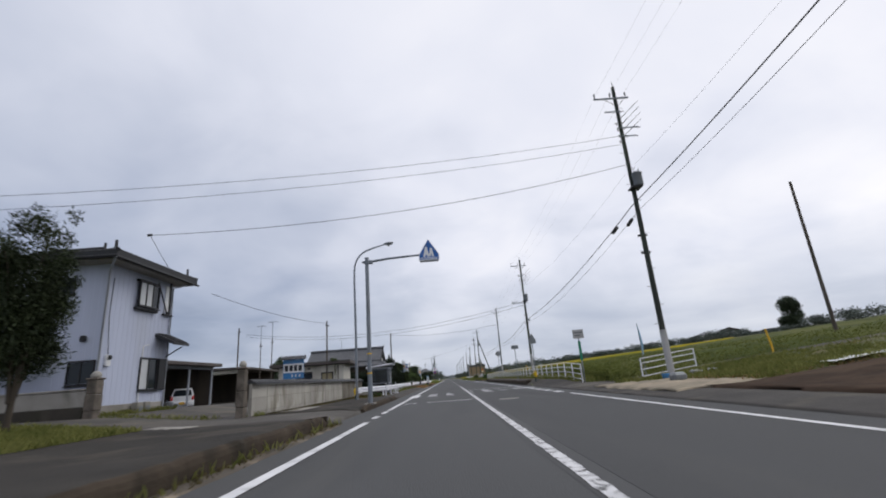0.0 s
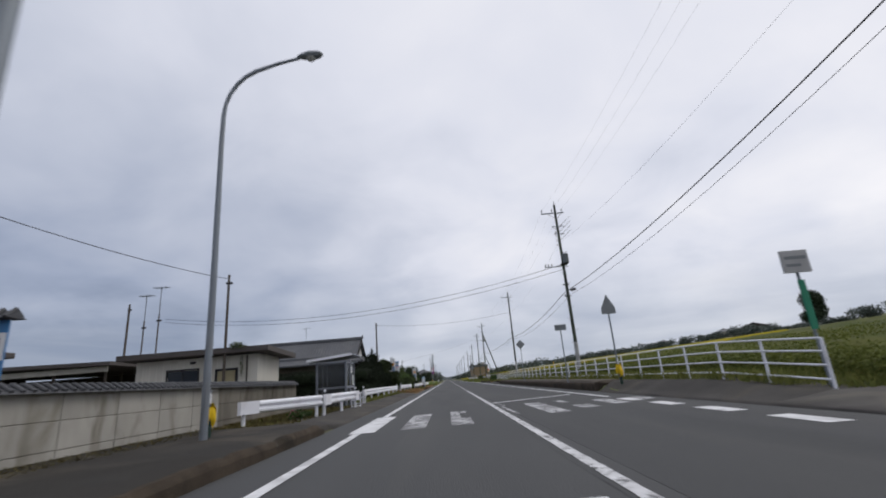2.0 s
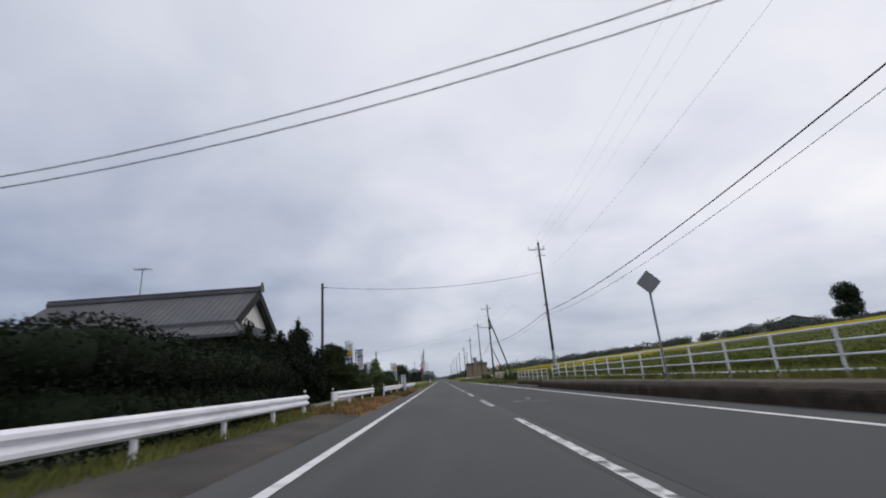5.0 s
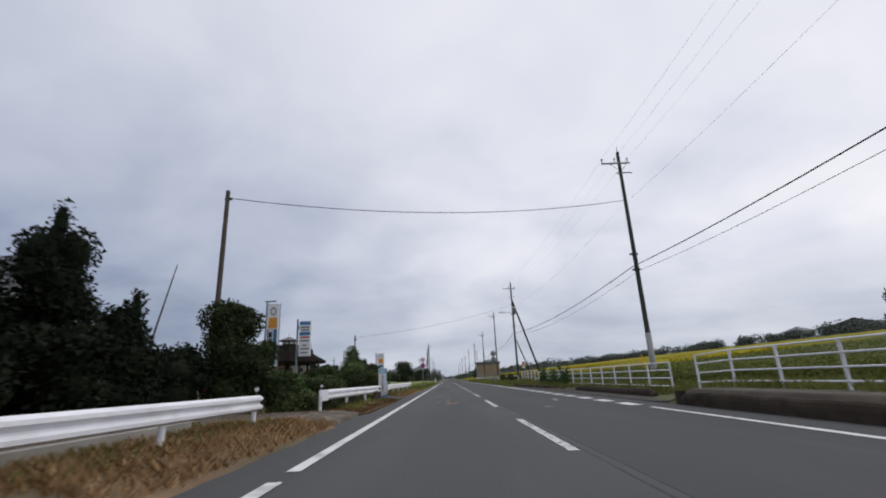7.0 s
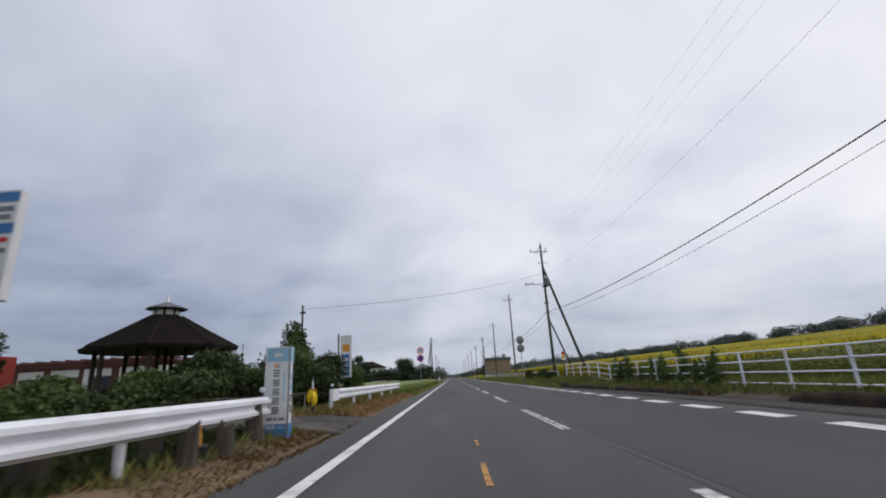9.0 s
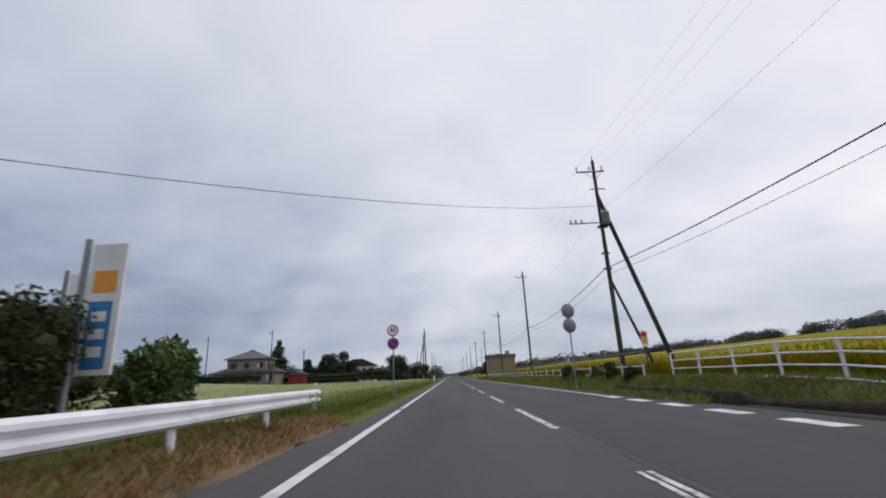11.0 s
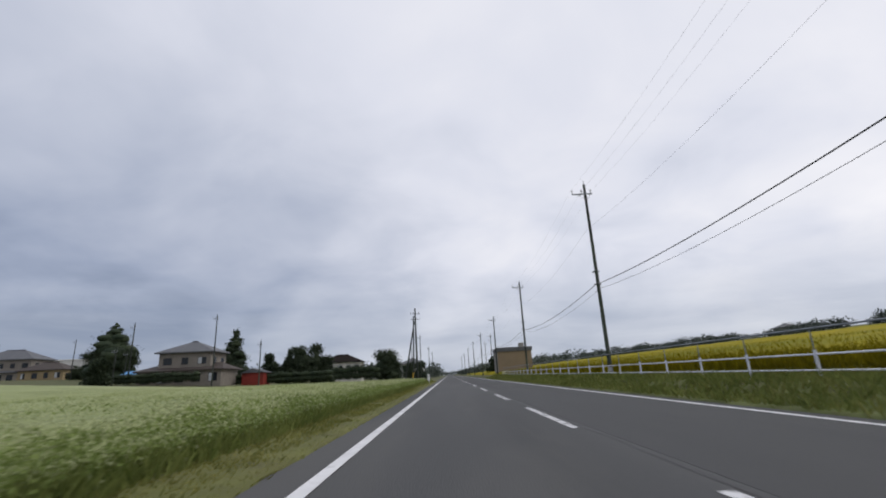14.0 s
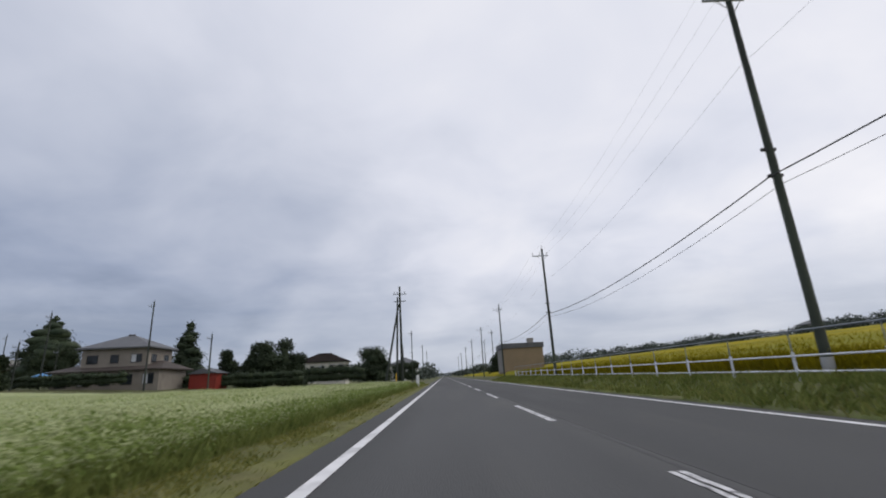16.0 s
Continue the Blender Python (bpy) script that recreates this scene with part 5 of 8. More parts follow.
FRAME_BLACK = mat("dark_window_frame", (0.018, 0.018, 0.02), 0.45, vary=0.1, bump=0)
WINDOW = mat("window_glass", (0.02, 0.025, 0.03), 0.06, vary=0.1, bump=0)
CURTAIN = mat("pale_curtain", (0.5, 0.52, 0.54), 0.9, vary=0.1, scale=4, stretch=(4, 4, 0.3))
ROOF_BROWN = mat("brown_tile_roof", (0.062, 0.050, 0.044), 0.7, vary=0.2, scale=0.6, grain=12, bump=0.2)
TAN = mat("tan_render", (0.25, 0.19, 0.125), 0.85, vary=0.1, scale=0.4, grain=10, bump=0.1)
WHITE_WALL = mat("white_render", (0.60, 0.59, 0.57), 0.85, vary=0.08, scale=0.4, grain=10, bump=0.08)
RED_BARN = mat("red_sheet_wall", (0.24, 0.035, 0.025), 0.7, vary=0.15, scale=0.6, grain=10)
BLUE_TARP = mat("blue_sheet", (0.08, 0.25, 0.5), 0.6, vary=0.15)


def window(parent, x, y, z, w, h, face="y-", panes=2, curtain=False, sill=True):
    """A sliding window: frame, panes, sill. face: the wall's outward side."""
    win = new("window")
    win.parent = parent
    turn = {"y-": 0, "x+": 90, "y+": 180, "x-": -90}[face]
    win.matrix_basis = pose(x, y, z, 0, 0, turn)
    part("frame", Mesh().box(-w / 2 - 0.05, w / 2 + 0.05, -0.07, 0.02, h, h + 0.06, 0.006).box(-w / 2 - 0.05, w / 2 + 0.05, -0.07, 0.02, -0.06, 0, 0.006).box(-w / 2 - 0.05, -w / 2, -0.07, 0.02, 0, h, 0.006).box(w / 2, w / 2 + 0.05, -0.07, 0.02, 0, h, 0.006), FRAME_BLACK, win)
    for k in range(panes):
        a = -w / 2 + w * k / panes
        part("pane", Mesh().box(a + 0.02, a + w / panes - 0.02, -0.02 - 0.012 * (k % 2), -0.008 - 0.012 * (k % 2), 0.02, h - 0.02), CURTAIN if curtain and k < panes - 1 else WINDOW, win)
        if k:
            part("mullion", Mesh().box(a - 0.025, a + 0.025, -0.06, 0.0, 0, h), FRAME_BLACK, win)
    if sill:
        part("sill", Mesh().box(-w / 2 - 0.08, w / 2 + 0.08, -0.12, 0.0, -0.10, -0.06, 0.006), FRAME_BLACK, win)
    return win


def hip_roof(x0, x1, y0, y1, z, rise, ridge_axis, ridge_inset, over=0.6, thick=0.14):
    """A hipped roof as one shell, with eaves of some thickness."""
    x0, x1, y0, y1 = x0 - over, x1 + over, y0 - over, y1 + over
    if ridge_axis == "x":
        r0, r1 = (x0 + ridge_inset, (y0 + y1) / 2, z + rise), (x1 - ridge_inset, (y0 + y1) / 2, z + rise)
    else:
        r0, r1 = ((x0 + x1) / 2, y0 + ridge_inset, z + rise), ((x0 + x1) / 2, y1 - ridge_inset, z + rise)
    v = [(x0, y0, z), (x1, y0, z), (x1, y1, z), (x0, y1, z), r0, r1] + [(x0, y0, z - thick), (x1, y0, z - thick), (x1, y1, z - thick), (x0, y1, z - thick)]
    if ridge_axis == "x":
        f = [(0, 1, 5, 4), (1, 2, 5), (2, 3, 4, 5), (3, 0, 4)]
    else:
        f = [(0, 1, 4), (1, 2, 5, 4), (2, 3, 5), (3, 0, 4, 5)]
    f += [(6, 7, 1, 0), (7, 8, 2, 1), (8, 9, 3, 2), (9, 6, 0, 3), (9, 8, 7, 6)]
    m = Mesh().add(v, f)
    return m, r0, r1, v[:4]


def tile_rows(parent, eave_a, eave_b, top_a, top_b, gap, r, material, name="roll_tile"):
    """Raised rows of tiles that run from the ridge down to the eave."""
    ea, eb, ta, tb = Vector(eave_a), Vector(eave_b), Vector(top_a), Vector(top_b)
    n = max(2, int((eb - ea).length / gap))
    nrm = (eb - ea).cross(ta - ea).normalized() * 0.01
    if nrm.z < 0:
        nrm = -nrm
    u0 = (ta - ea).dot(eb - ea) / (eb - ea).length_squared
    u1 = (tb - ea).dot(eb - ea) / (eb - ea).length_squared
    foot_a = ea + (eb - ea) * u0
    up = ta - foot_a
    for k in range(1, n):
        u = k / n
        e = ea.lerp(eb, u)
        t = 1.0
        if u < u0 and u0 > 1e-6:
            t = u / u0
        elif u > u1 and u1 < 1 - 1e-6:
            t = (1 - u) / (1 - u1)
        if t > 0.03:
            part(name, Mesh().rod(e + nrm, e + up * t + nrm, r, n=5, caps=True), material, parent)


# two-storey house with pale siding
HOUSE_TILE = mat("black_glazed_tile", (0.030, 0.031, 0.034), 0.55, vary=0.2, scale=1.2, grain=20, bump=0.15, per_piece=0.15, spec=0.25)
SOFFIT = mat("grey_beige_soffit", (0.30, 0.29, 0.27), 0.85, vary=0.08, scale=1.0)
HD = 4.5
house = thing("house", "two-storey house with pale blue-grey siding and a dark tiled roof", "house", (-13.75, 18.4, 0.55))
hw = part("wall", Mesh().box(-7.0, 0, 0, HD, -0.5, 6.25), SIDING, house)
part("plinth", Mesh().box(-7.03, 0.03, -0.03, HD + 0.03, -0.6, 0.42, 0.02), CONCRETE, house)
for k in range(1, 15):
    part("siding_joint", Mesh().box(0.0, 0.006, HD * k / 15 - 0.01, HD * k / 15 + 0.01, 0.42, 6.2), SIDING, hw)
for k in range(1, 24):
    part("siding_joint", Mesh().box(-7.0 + 7.0 * k / 24 - 0.01, -7.0 + 7.0 * k / 24 + 0.01, -0.006, 0.0, 0.42, 6.2), SIDING, hw)
rm, r0, r1, ev = hip_roof(-7.0, 0, 0, HD, 6.55, 1.0, "x", 2.9, 0.8, 0.3)
hr = part("roof", rm, HOUSE_TILE, house, "low hipped roof of dark glazed tiles")
tile_rows(hr, ev[1], ev[2], r1, r1, 0.28, 0.045, HOUSE_TILE)
tile_rows(hr, ev[0], ev[1], r0, r1, 0.28, 0.045, HOUSE_TILE)
part("ridge_cap", Mesh().box(r0[0], r1[0], r0[1] - 0.13, r0[1] + 0.13, r0[2] - 0.08, r0[2] + 0.2, 0.04), HOUSE_TILE, hr)
for e, t in ((ev[1], r1), (ev[2], r1), (ev[0], r0)):
    part("hip_ridge", Mesh().rod(e, t, 0.1, n=8), HOUSE_TILE, hr)
for q in (r1, Vector(ev[1]).lerp(Vector(r1), 0.12), Vector(ev[2]).lerp(Vector(r1), 0.12)):
    part("ridge_end", Mesh().extrude([(-0.15, 0), (0.15, 0), (0.1, 0.2), (0.03, 0.42), (-0.03, 0.42), (-0.1, 0.2)], "x", -0.05, 0.05), HOUSE_TILE, hr, at=pose(q[0], q[1], q[2], 0, 0, 30))
part("gutter", Mesh().tube([(0.84, -0.85, 6.24), (0.84, HD + 0.85, 6.24)], 0.06, 8), FRAME_BLACK, house)
part("gutter", Mesh().tube([(-7.8, -0.86, 6.28), (0.84, -0.86, 6.28)], 0.06, 8), FRAME_BLACK, house)
part("soffit", Mesh().box(-7.6, 0.66, -0.66, HD + 0.66, 6.2, 6.245), SOFFIT, house)
for pts in ([(0.84, -0.86, 6.25), (0.08, -0.08, 5.9), (0.08, -0.08, -0.3)], [(0.8, HD + 0.4, 6.25), (0.08, HD - 0.08, 5.95), (0.08, HD - 0.08, -0.3)]):
    part("downpipe", Mesh().tube(pts, 0.045, 8), ALU, house)
part("cable", Mesh().tube([(0.06, 0.25, 5.6), (0.06, 0.22, 4.0), (0.07, 0.42, 2.35)], 0.015, 6), FRAME_BLACK, house)
part("cable", Mesh().tube([(0.03, 2.62, 0.3), (0.03, 2.62, 2.9), (0.12, 2.9, 3.0)], 0.025, 6), AD_WHITE, house)
bay = window(house, 0.16, 2.45, 4.72, 1.35, 1.05, "x+", 3, True)
part("bay_sill", Mesh().box(-0.76, 0.76, -0.02, 0.16, -0.22, -0.10, 0.02), FRAME_BLACK, bay)
part("bay_hood", Mesh().box(-0.76, 0.76, -0.02, 0.16, 1.1, 1.2, 0.02), FRAME_BLACK, bay)
window(house, 0, 3.15, 1.0, 1.15, 1.35, "x+", 2, True)
part("shutter_box", Mesh().box(0.0, 0.14, 3.78, 4.36, 0.95, 2.4, 0.02), FRAME_BLACK, house, "dark shutter case")
window(house, -0.62, 0, 1.3, 1.0, 0.85, "y-", 2, False)
window(house, -1.9, 0, 5.0, 1.0, 0.62, "y-", 2, False)
window(house, -4.6, 0, 4.3, 1.6, 1.1, "y-", 2, False)
part("balcony_post", Mesh().box(0.02, 0.1, HD - 0.28, HD - 0.2, 4.55, 6.2, 0.01), FRAME_BLACK, house)
part("balcony_panel", Mesh().box(0.0, 0.05, HD - 0.6, HD - 0.3, 4.7, 6.0, 0.01), AD_WHITE, house)
part("balcony_brace", Mesh().rod((0.12, HD - 1.35, 6.0), (0.12, HD - 0.5, 4.6), 0.035, n=6), FRAME_BLACK, house)
part("balcony_rail", Mesh().box(0.0, 0.14, HD - 0.75, HD, 4.5, 4.58, 0.01), FRAME_BLACK, house)
aw = Mesh().add([(0.0, 3.45, 3.42), (0.95, 3.45, 2.98), (0.95, 4.75, 2.98), (0.0, 4.75, 3.42), (0.0, 3.45, 3.58), (0.95, 3.45, 3.12), (0.95, 4.75, 3.12), (0.0, 4.75, 3.58)], [(3, 2, 1, 0), (4, 5, 6, 7), (0, 1, 5, 4), (1, 2, 6, 5), (2, 3, 7, 6), (3, 0, 4, 7)])
po = part("porch_roof", aw, HOUSE_TILE, house, "small dark tiled porch roof")
tile_rows(po, (0.95, 3.45, 3.12), (0.95, 4.75, 3.12), (0.0, 3.45, 3.58), (0.0, 4.75, 3.58), 0.22, 0.045, HOUSE_TILE)
part("porch_bracket", Mesh().rod((0.0, 4.4, 2.5), (0.8, 4.4, 2.95), 0.03, n=6), FRAME_BLACK, house)
AC_GREY = mat("faded_unit_casing", (0.24, 0.23, 0.20), 0.7, vary=0.12, dirt=(0.12, 0.11, 0.09), dirt_amount=0.5)
for yy in (2.1, 2.6):
    ac = part("air_conditioner", Mesh().box(0.12, 0.42, yy, yy + 0.4, -0.15, 0.45, 0.03), AC_GREY, house, "small grey-beige outdoor unit")
    part("fan_grille", Mesh().rod((0.42, yy + 0.2, 0.15), (0.435, yy + 0.2, 0.15), 0.15, n=16), SIGN_BACK, ac)
part("meter_box", Mesh().box(0.0, 0.14, 0.3, 0.55, 1.95, 2.4, 0.02), AD_WHITE, house)
part("meter_glass", Mesh().rod((0.14, 0.42, 2.3), (0.2, 0.42, 2.3), 0.09, n=12), FRAME_BLACK, house)
part("wall_lamp", Mesh().box(-0.75, -0.55, -0.2, 0.0, 2.95, 3.2, 0.04), FRAME_BLACK, house)
part("lean_to_roof", Mesh().add([(-5.0, -1.6, 2.3), (-1.6, -1.6, 2.3), (-1.6, 0, 2.75), (-5.0, 0, 2.75), (-5.0, -1.6, 2.4), (-1.6, -1.6, 2.4), (-1.6, 0, 2.85), (-5.0, 0, 2.85)], [(0, 3, 2, 1), (4, 5, 6, 7), (0, 1, 5, 4), (1, 2, 6, 5), (2, 3, 7, 6), (3, 0, 4, 7)]), HOUSE_TILE, house)

# low wall and gate posts
GATE = mat("gate_post_stone", (0.145, 0.125, 0.105), 0.92, vary=0.3, scale=2.5, dirt=(0.05, 0.045, 0.035), dirt_amount=0.8, dirt_scale=2.0, bump=0.4)
GATE_CAP = mat("pale_cap_stone", (0.34, 0.33, 0.30), 0.9, vary=0.2, scale=4.0, dirt=(0.12, 0.12, 0.10), dirt_amount=0.7, dirt_scale=4.0, bump=0.4)
gw = thing("garden_wall", "low garden wall with a pale top on a dark block base", "wall", (-12.95, 17.05, 0.35))
part("base", Mesh().box(-10.0, 0, -0.14, 0.1, -0.3, 0.62, 0.02), mat("mossy_block_base", (0.052, 0.046, 0.038), 0.95, vary=0.3, scale=1.5, grain=20, bump=0.5, dirt=(0.03, 0.03, 0.02), dirt_amount=0.7), gw, "dark mossy block base")
part("upper", Mesh().box(-10.0, 0, -0.06, 0.06, 0.62, 1.2, 0.015), CONCRETE, gw, "pale rendered top")
part("coping", Mesh().box(-10.05, 0.05, -0.1, 0.1, 1.203, 1.27, 0.015), CONCRETE, gw)
for x, y, z, h, wd in ((-12.7, 17.05, 0.4, 1.5, 0.2), (-7.5, 17.5, 0.1, 1.8, 0.16)):
    gp = thing("gate_post", "weathered stone gate post with a broken top", "gate post", (x, y, z), group="gate posts")
    m = Mesh()
    for i, zz in enumerate((-0.3, 0.42, 1.0, h)):
        if i:
            o = 0.012 * (i % 2)
            m.box(-wd + o, wd - o, -wd + o, wd - o, z0 + 0.006, zz, 0.025)
        z0 = zz
    part("shaft", m, GATE, gp)
    part("cap", Mesh().box(-wd - 0.03, wd + 0.03, -wd - 0.03, wd + 0.03, h + 0.004, h + 0.07, 0.03), GATE, gp)
    part("cap_stone", Mesh().lathe([(0.0, h + 0.07), (wd * 0.75, h + 0.07), (wd * 0.9, h + 0.15), (wd * 0.7, h + 0.25), (wd * 0.3, h + 0.31), (0.0, h + 0.32)], 10), GATE_CAP, gp, "rounded pale stone on top")

# carport with a parked car
cp = thing("carport", "flat-roofed carport with a dark inside beside the house", "carport", (-18.5, 30.0, 0.3))
cp.scale = (1.0, 0.9, 1.2)
part("roof", Mesh().box(-5.2, 0.9, -0.7, 7.4, 2.42, 2.62, 0.03), SHED_ROOF, cp)
part("back_wall", Mesh().box(-5.0, -4.9, 0, 7.2, -0.2, 2.42), OLD_WOOD, cp)
part("end_wall", Mesh().box(-4.9, 0.2, 7.1, 7.2, -0.2, 2.42), OLD_WOOD, cp)
part("beam", Mesh().box(0.2, 0.32, 0, 7.1, 2.25, 2.42, 0.01), GALVA, cp)
for y in (0.0, 3.4, 6.95):
    part("post", Mesh().box(0.2, 0.32, y, y + 0.12, -0.2, 2.25, 0.01), ALU, cp)
    part("post", Mesh().box(-4.85, -4.73, y - 0.15, y - 0.03, -0.2, 2.42, 0.01), GALVA, cp)
for q, hh, mt in ((0.3, 0.6, ALU), (0.75, 0.45, SIGN_BACK)):
    single("rubbish_bin", Mesh().lathe([(0, 0), (0.2, 0), (0.25, hh * 0.95), (0.27, hh), (0.0, hh * 1.08)], 14), mt, "plastic bin beside the carport post", "bin", (-17.9, 30.2 + q, 0.26), group="bins at the carport")
car = thing("parked_car", "white hatchback parked under the carport", "car", (-19.6, 35.0, 0.27), 28)
CAR_WHITE = mat("car_white", (0.72, 0.73, 0.75), 0.25, vary=0.03, bump=0)
side = [(-1.68, 0.25), (-1.72, 0.5), (-1.68, 0.85), (-1.42, 1.36), (-1.2, 1.44), (0.2, 1.42), (0.95, 0.98), (1.6, 0.8), (1.68, 0.5), (1.62, 0.25)]
cb = Mesh()
rows_ = []
for yy, zz in side[1:-1]:
    k = max(0.0, (zz - 0.85) / 0.59)
    rows_.append((yy, zz, 0.74 - 0.2 * k))
cv = [(s * w, yy, zz) for yy, zz, w in rows_ for s in (-1, 1)]
n_ = len(rows_)
cv += [(s * 0.74, yy, 0.22) for yy, zz, w in rows_ for s in (-1, 1)]
cf = [(2 * i, 2 * i + 1, 2 * i + 3, 2 * i + 2) for i in range(n_ - 1)] + [(2 * n_ + 2 * i, 2 * n_ + 2 * i + 2, 2 * n_ + 2 * i + 3, 2 * n_ + 2 * i + 1) for i in range(n_ - 1)]
cf += [(2 * i, 2 * i + 2, 2 * n_ + 2 * i + 2, 2 * n_ + 2 * i) for i in range(n_ - 1)] + [(2 * i + 1, 2 * n_ + 2 * i + 1, 2 * n_ + 2 * i + 3, 2 * i + 3) for i in range(n_ - 1)]
cf += [(0, 2 * n_, 2 * n_ + 1, 1), (2 * n_ - 2, 2 * n_ - 1, 4 * n_ - 1, 4 * n_ - 2)]
part("body", cb.add(cv, cf), CAR_WHITE, car)
part("rear_window", Mesh().add([(-0.6, -1.665, 0.92), (0.6, -1.665, 0.92), (0.5, -1.45, 1.33), (-0.5, -1.45, 1.33)], [(0, 1, 2, 3)]), WINDOW, car)
for q in (-1, 1):
    part("side_window", Mesh().add([(q * 0.725, -1.25, 0.95), (q * 0.725, 0.75, 0.95), (q * 0.6, 0.2, 1.33), (q * 0.6, -1.1, 1.33)], [(0, 1, 2, 3)]), WINDOW, car)
    part("tail_light", Mesh().box(q * 0.66 - 0.07, q * 0.66 + 0.07, -1.74, -1.6, 0.62, 0.9, 0.02), SIGN_RED, car)
    for y in (-1.12, 1.12):
        part("wheel", Mesh().rod((q * 0.6, y, 0.27), (q * 0.76, y, 0.27), 0.27, n=16), FRAME_BLACK, car)
part("bumper", Mesh().box(-0.72, 0.72, -1.8, -1.66, 0.28, 0.55, 0.05), CAR_WHITE, car)
part("plate_bar", Mesh().box(-0.17, 0.17, -1.815, -1.8, 0.34, 0.5, 0.01), YELLOW, car, "yellow number plate")

# block wall with tile coping
BLOCK_X, BLOCK_Y0, BLOCK_Y1, BLOCK_Z = -7.25, 17.75, 40.2, -0.06
bw = tagged(part("wall_block", Mesh().box(BLOCK_X - 0.10, BLOCK_X - 0.03, BLOCK_Y0, BLOCK_Y1, -0.1, BLOCK_Z + 1.45), BLOCK), "garden wall of grey concrete panels with dark tile coping", "wall", kind="structure")

# low white outbuilding
shed = thing("outbuilding", "low white outbuilding with a thick dark flat roof", "shed", (-8.4, 38.5, 0.15))
sw = part("wall", Mesh().box(-5.4, 0, 0, 2.6, -0.2, 2.65), PLASTER, shed)
for k in range(1, 18):
    part("wall_batten", Mesh().box(-5.4 + 0.3 * k - 0.012, -5.4 + 0.3 * k + 0.012, -0.012, 0.0, 0.0, 2.6), PLASTER, sw)
part("roof", Mesh().add([(-5.95, -0.6, 2.72), (0.65, -0.6, 2.72), (0.65, 3.2, 2.55), (-5.95, 3.2, 2.55), (-5.95, -0.6, 2.95), (0.65, -0.6, 2.95), (0.65, 3.2, 2.78), (-5.95, 3.2, 2.78)], [(0, 3, 2, 1), (4, 5, 6, 7), (0, 1, 5, 4), (1, 2, 6, 5), (2, 3, 7, 6), (3, 0, 4, 7)]), SHED_ROOF, shed)
window(shed, -3.3, 0, 1.0, 1.35, 1.15, "y-", 2, False)
dr = part("door", Mesh().box(-1.75, -0.95, -0.05, 0.0, 0.0, 2.0, 0.01), mat("beige_door", (0.32, 0.28, 0.17), 0.6), shed, "beige flush door with a small notice")
part("door_frame", Mesh().box(-1.85, -1.75, -0.08, 0.0, 0, 2.1, 0.008).box(-0.95, -0.85, -0.08, 0.0, 0, 2.1, 0.008).box(-1.85, -0.85, -0.08, 0, 2.0, 2.1, 0.008), FRAME_BLACK, shed)
part("notice", plate([(-1.5, 1.25), (-1.2, 1.25), (-1.2, 1.4), (-1.5, 1.4)], -0.056, 0.004), AD_WHITE, dr)
part("vent", Mesh().box(-3.0, -2.75, -0.06, 0, 2.4, 2.5, 0.01), FRAME_BLACK, shed)
part("drainpipe", Mesh().rod((-0.45, -0.06, 0.6), (-0.45, -0.06, 2.6), 0.035, n=8), OLD_WOOD, shed)

# open shed behind the shop board
osd = thing("open_shed", "long low open shed with a dark inside and sheet roof", "shed", (-19.4, 44.0, 0.2))
part("roof", Mesh().add([(-12, -0.6, 3.3), (0.8, -0.6, 3.05), (0.8, 8.5, 2.9), (-12, 8.5, 3.15), (-12, -0.6, 3.5), (0.8, -0.6, 3.25), (0.8, 8.5, 3.1), (-12, 8.5, 3.35)], [(0, 3, 2, 1), (4, 5, 6, 7), (0, 1, 5, 4), (1, 2, 6, 5), (2, 3, 7, 6), (3, 0, 4, 7)]), SHED_ROOF, osd)
part("back_wall", Mesh().box(-11.5, 0.2, 7.9, 8.0, 0, 3.0), OLD_WOOD, osd)
part("side_wall", Mesh().box(-11.6, -11.5, 0, 8, 0, 3.2), OLD_WOOD, osd)
for q in (-11.4, -8.5, -5.6, -2.7, 0.2):
    part("post", Mesh().box(q - 0.06, q + 0.06, -0.06, 0.06, -0.1, 3.1, 0.01), OLD_WOOD, osd)
part("lintel", Mesh().box(-11.5, 0.3, -0.08, 0.05, 2.75, 3.05, 0.01), PLASTER, osd)

# tile-roofed house behind the hedge
BARGE = mat("dark_bargeboard", (0.030, 0.028, 0.027), 0.8, vary=0.2, scale=2.0, spec=0.2)
jh = thing("farmhouse", "single-storey house with a grey tiled roof and white gable", "house", (-14.2, 69.0, 0.2))
JX, JW, JG = 4.6, 2.7, 2.45
part("wall", Mesh().box(-5.6, JX, -JW, JW, -0.2, 3.6), OLD_WOOD, jh)
m = Mesh().extrude([(-JG, 3.95), (0, 5.72), (JG, 3.95), (JG, 4.15), (0, 5.92), (-JG, 4.15)], "x", -5.9, JX + 0.25)
jr = part("roof", m, ROOF_GREY, jh, "grey tiled gable roof")
for q in (-1, 1):
    tile_rows(jr, (-5.9, q * JG, 4.15), (JX + 0.25, q * JG, 4.15), (-5.9, 0, 5.92), (JX + 0.25, 0, 5.92), 0.30, 0.03, ROOF_GREY)
    part("bargeboard", Mesh().extrude([(q * (JG + 0.03), 4.2), (0, 6.0), (0, 5.55), (q * (JG + 0.03), 3.75)] if q > 0 else [(q * (JG + 0.03), 3.75), (0, 5.55), (0, 6.0), (q * (JG + 0.03), 4.2)], "x", JX + 0.26, JX + 0.34), BARGE, jr)
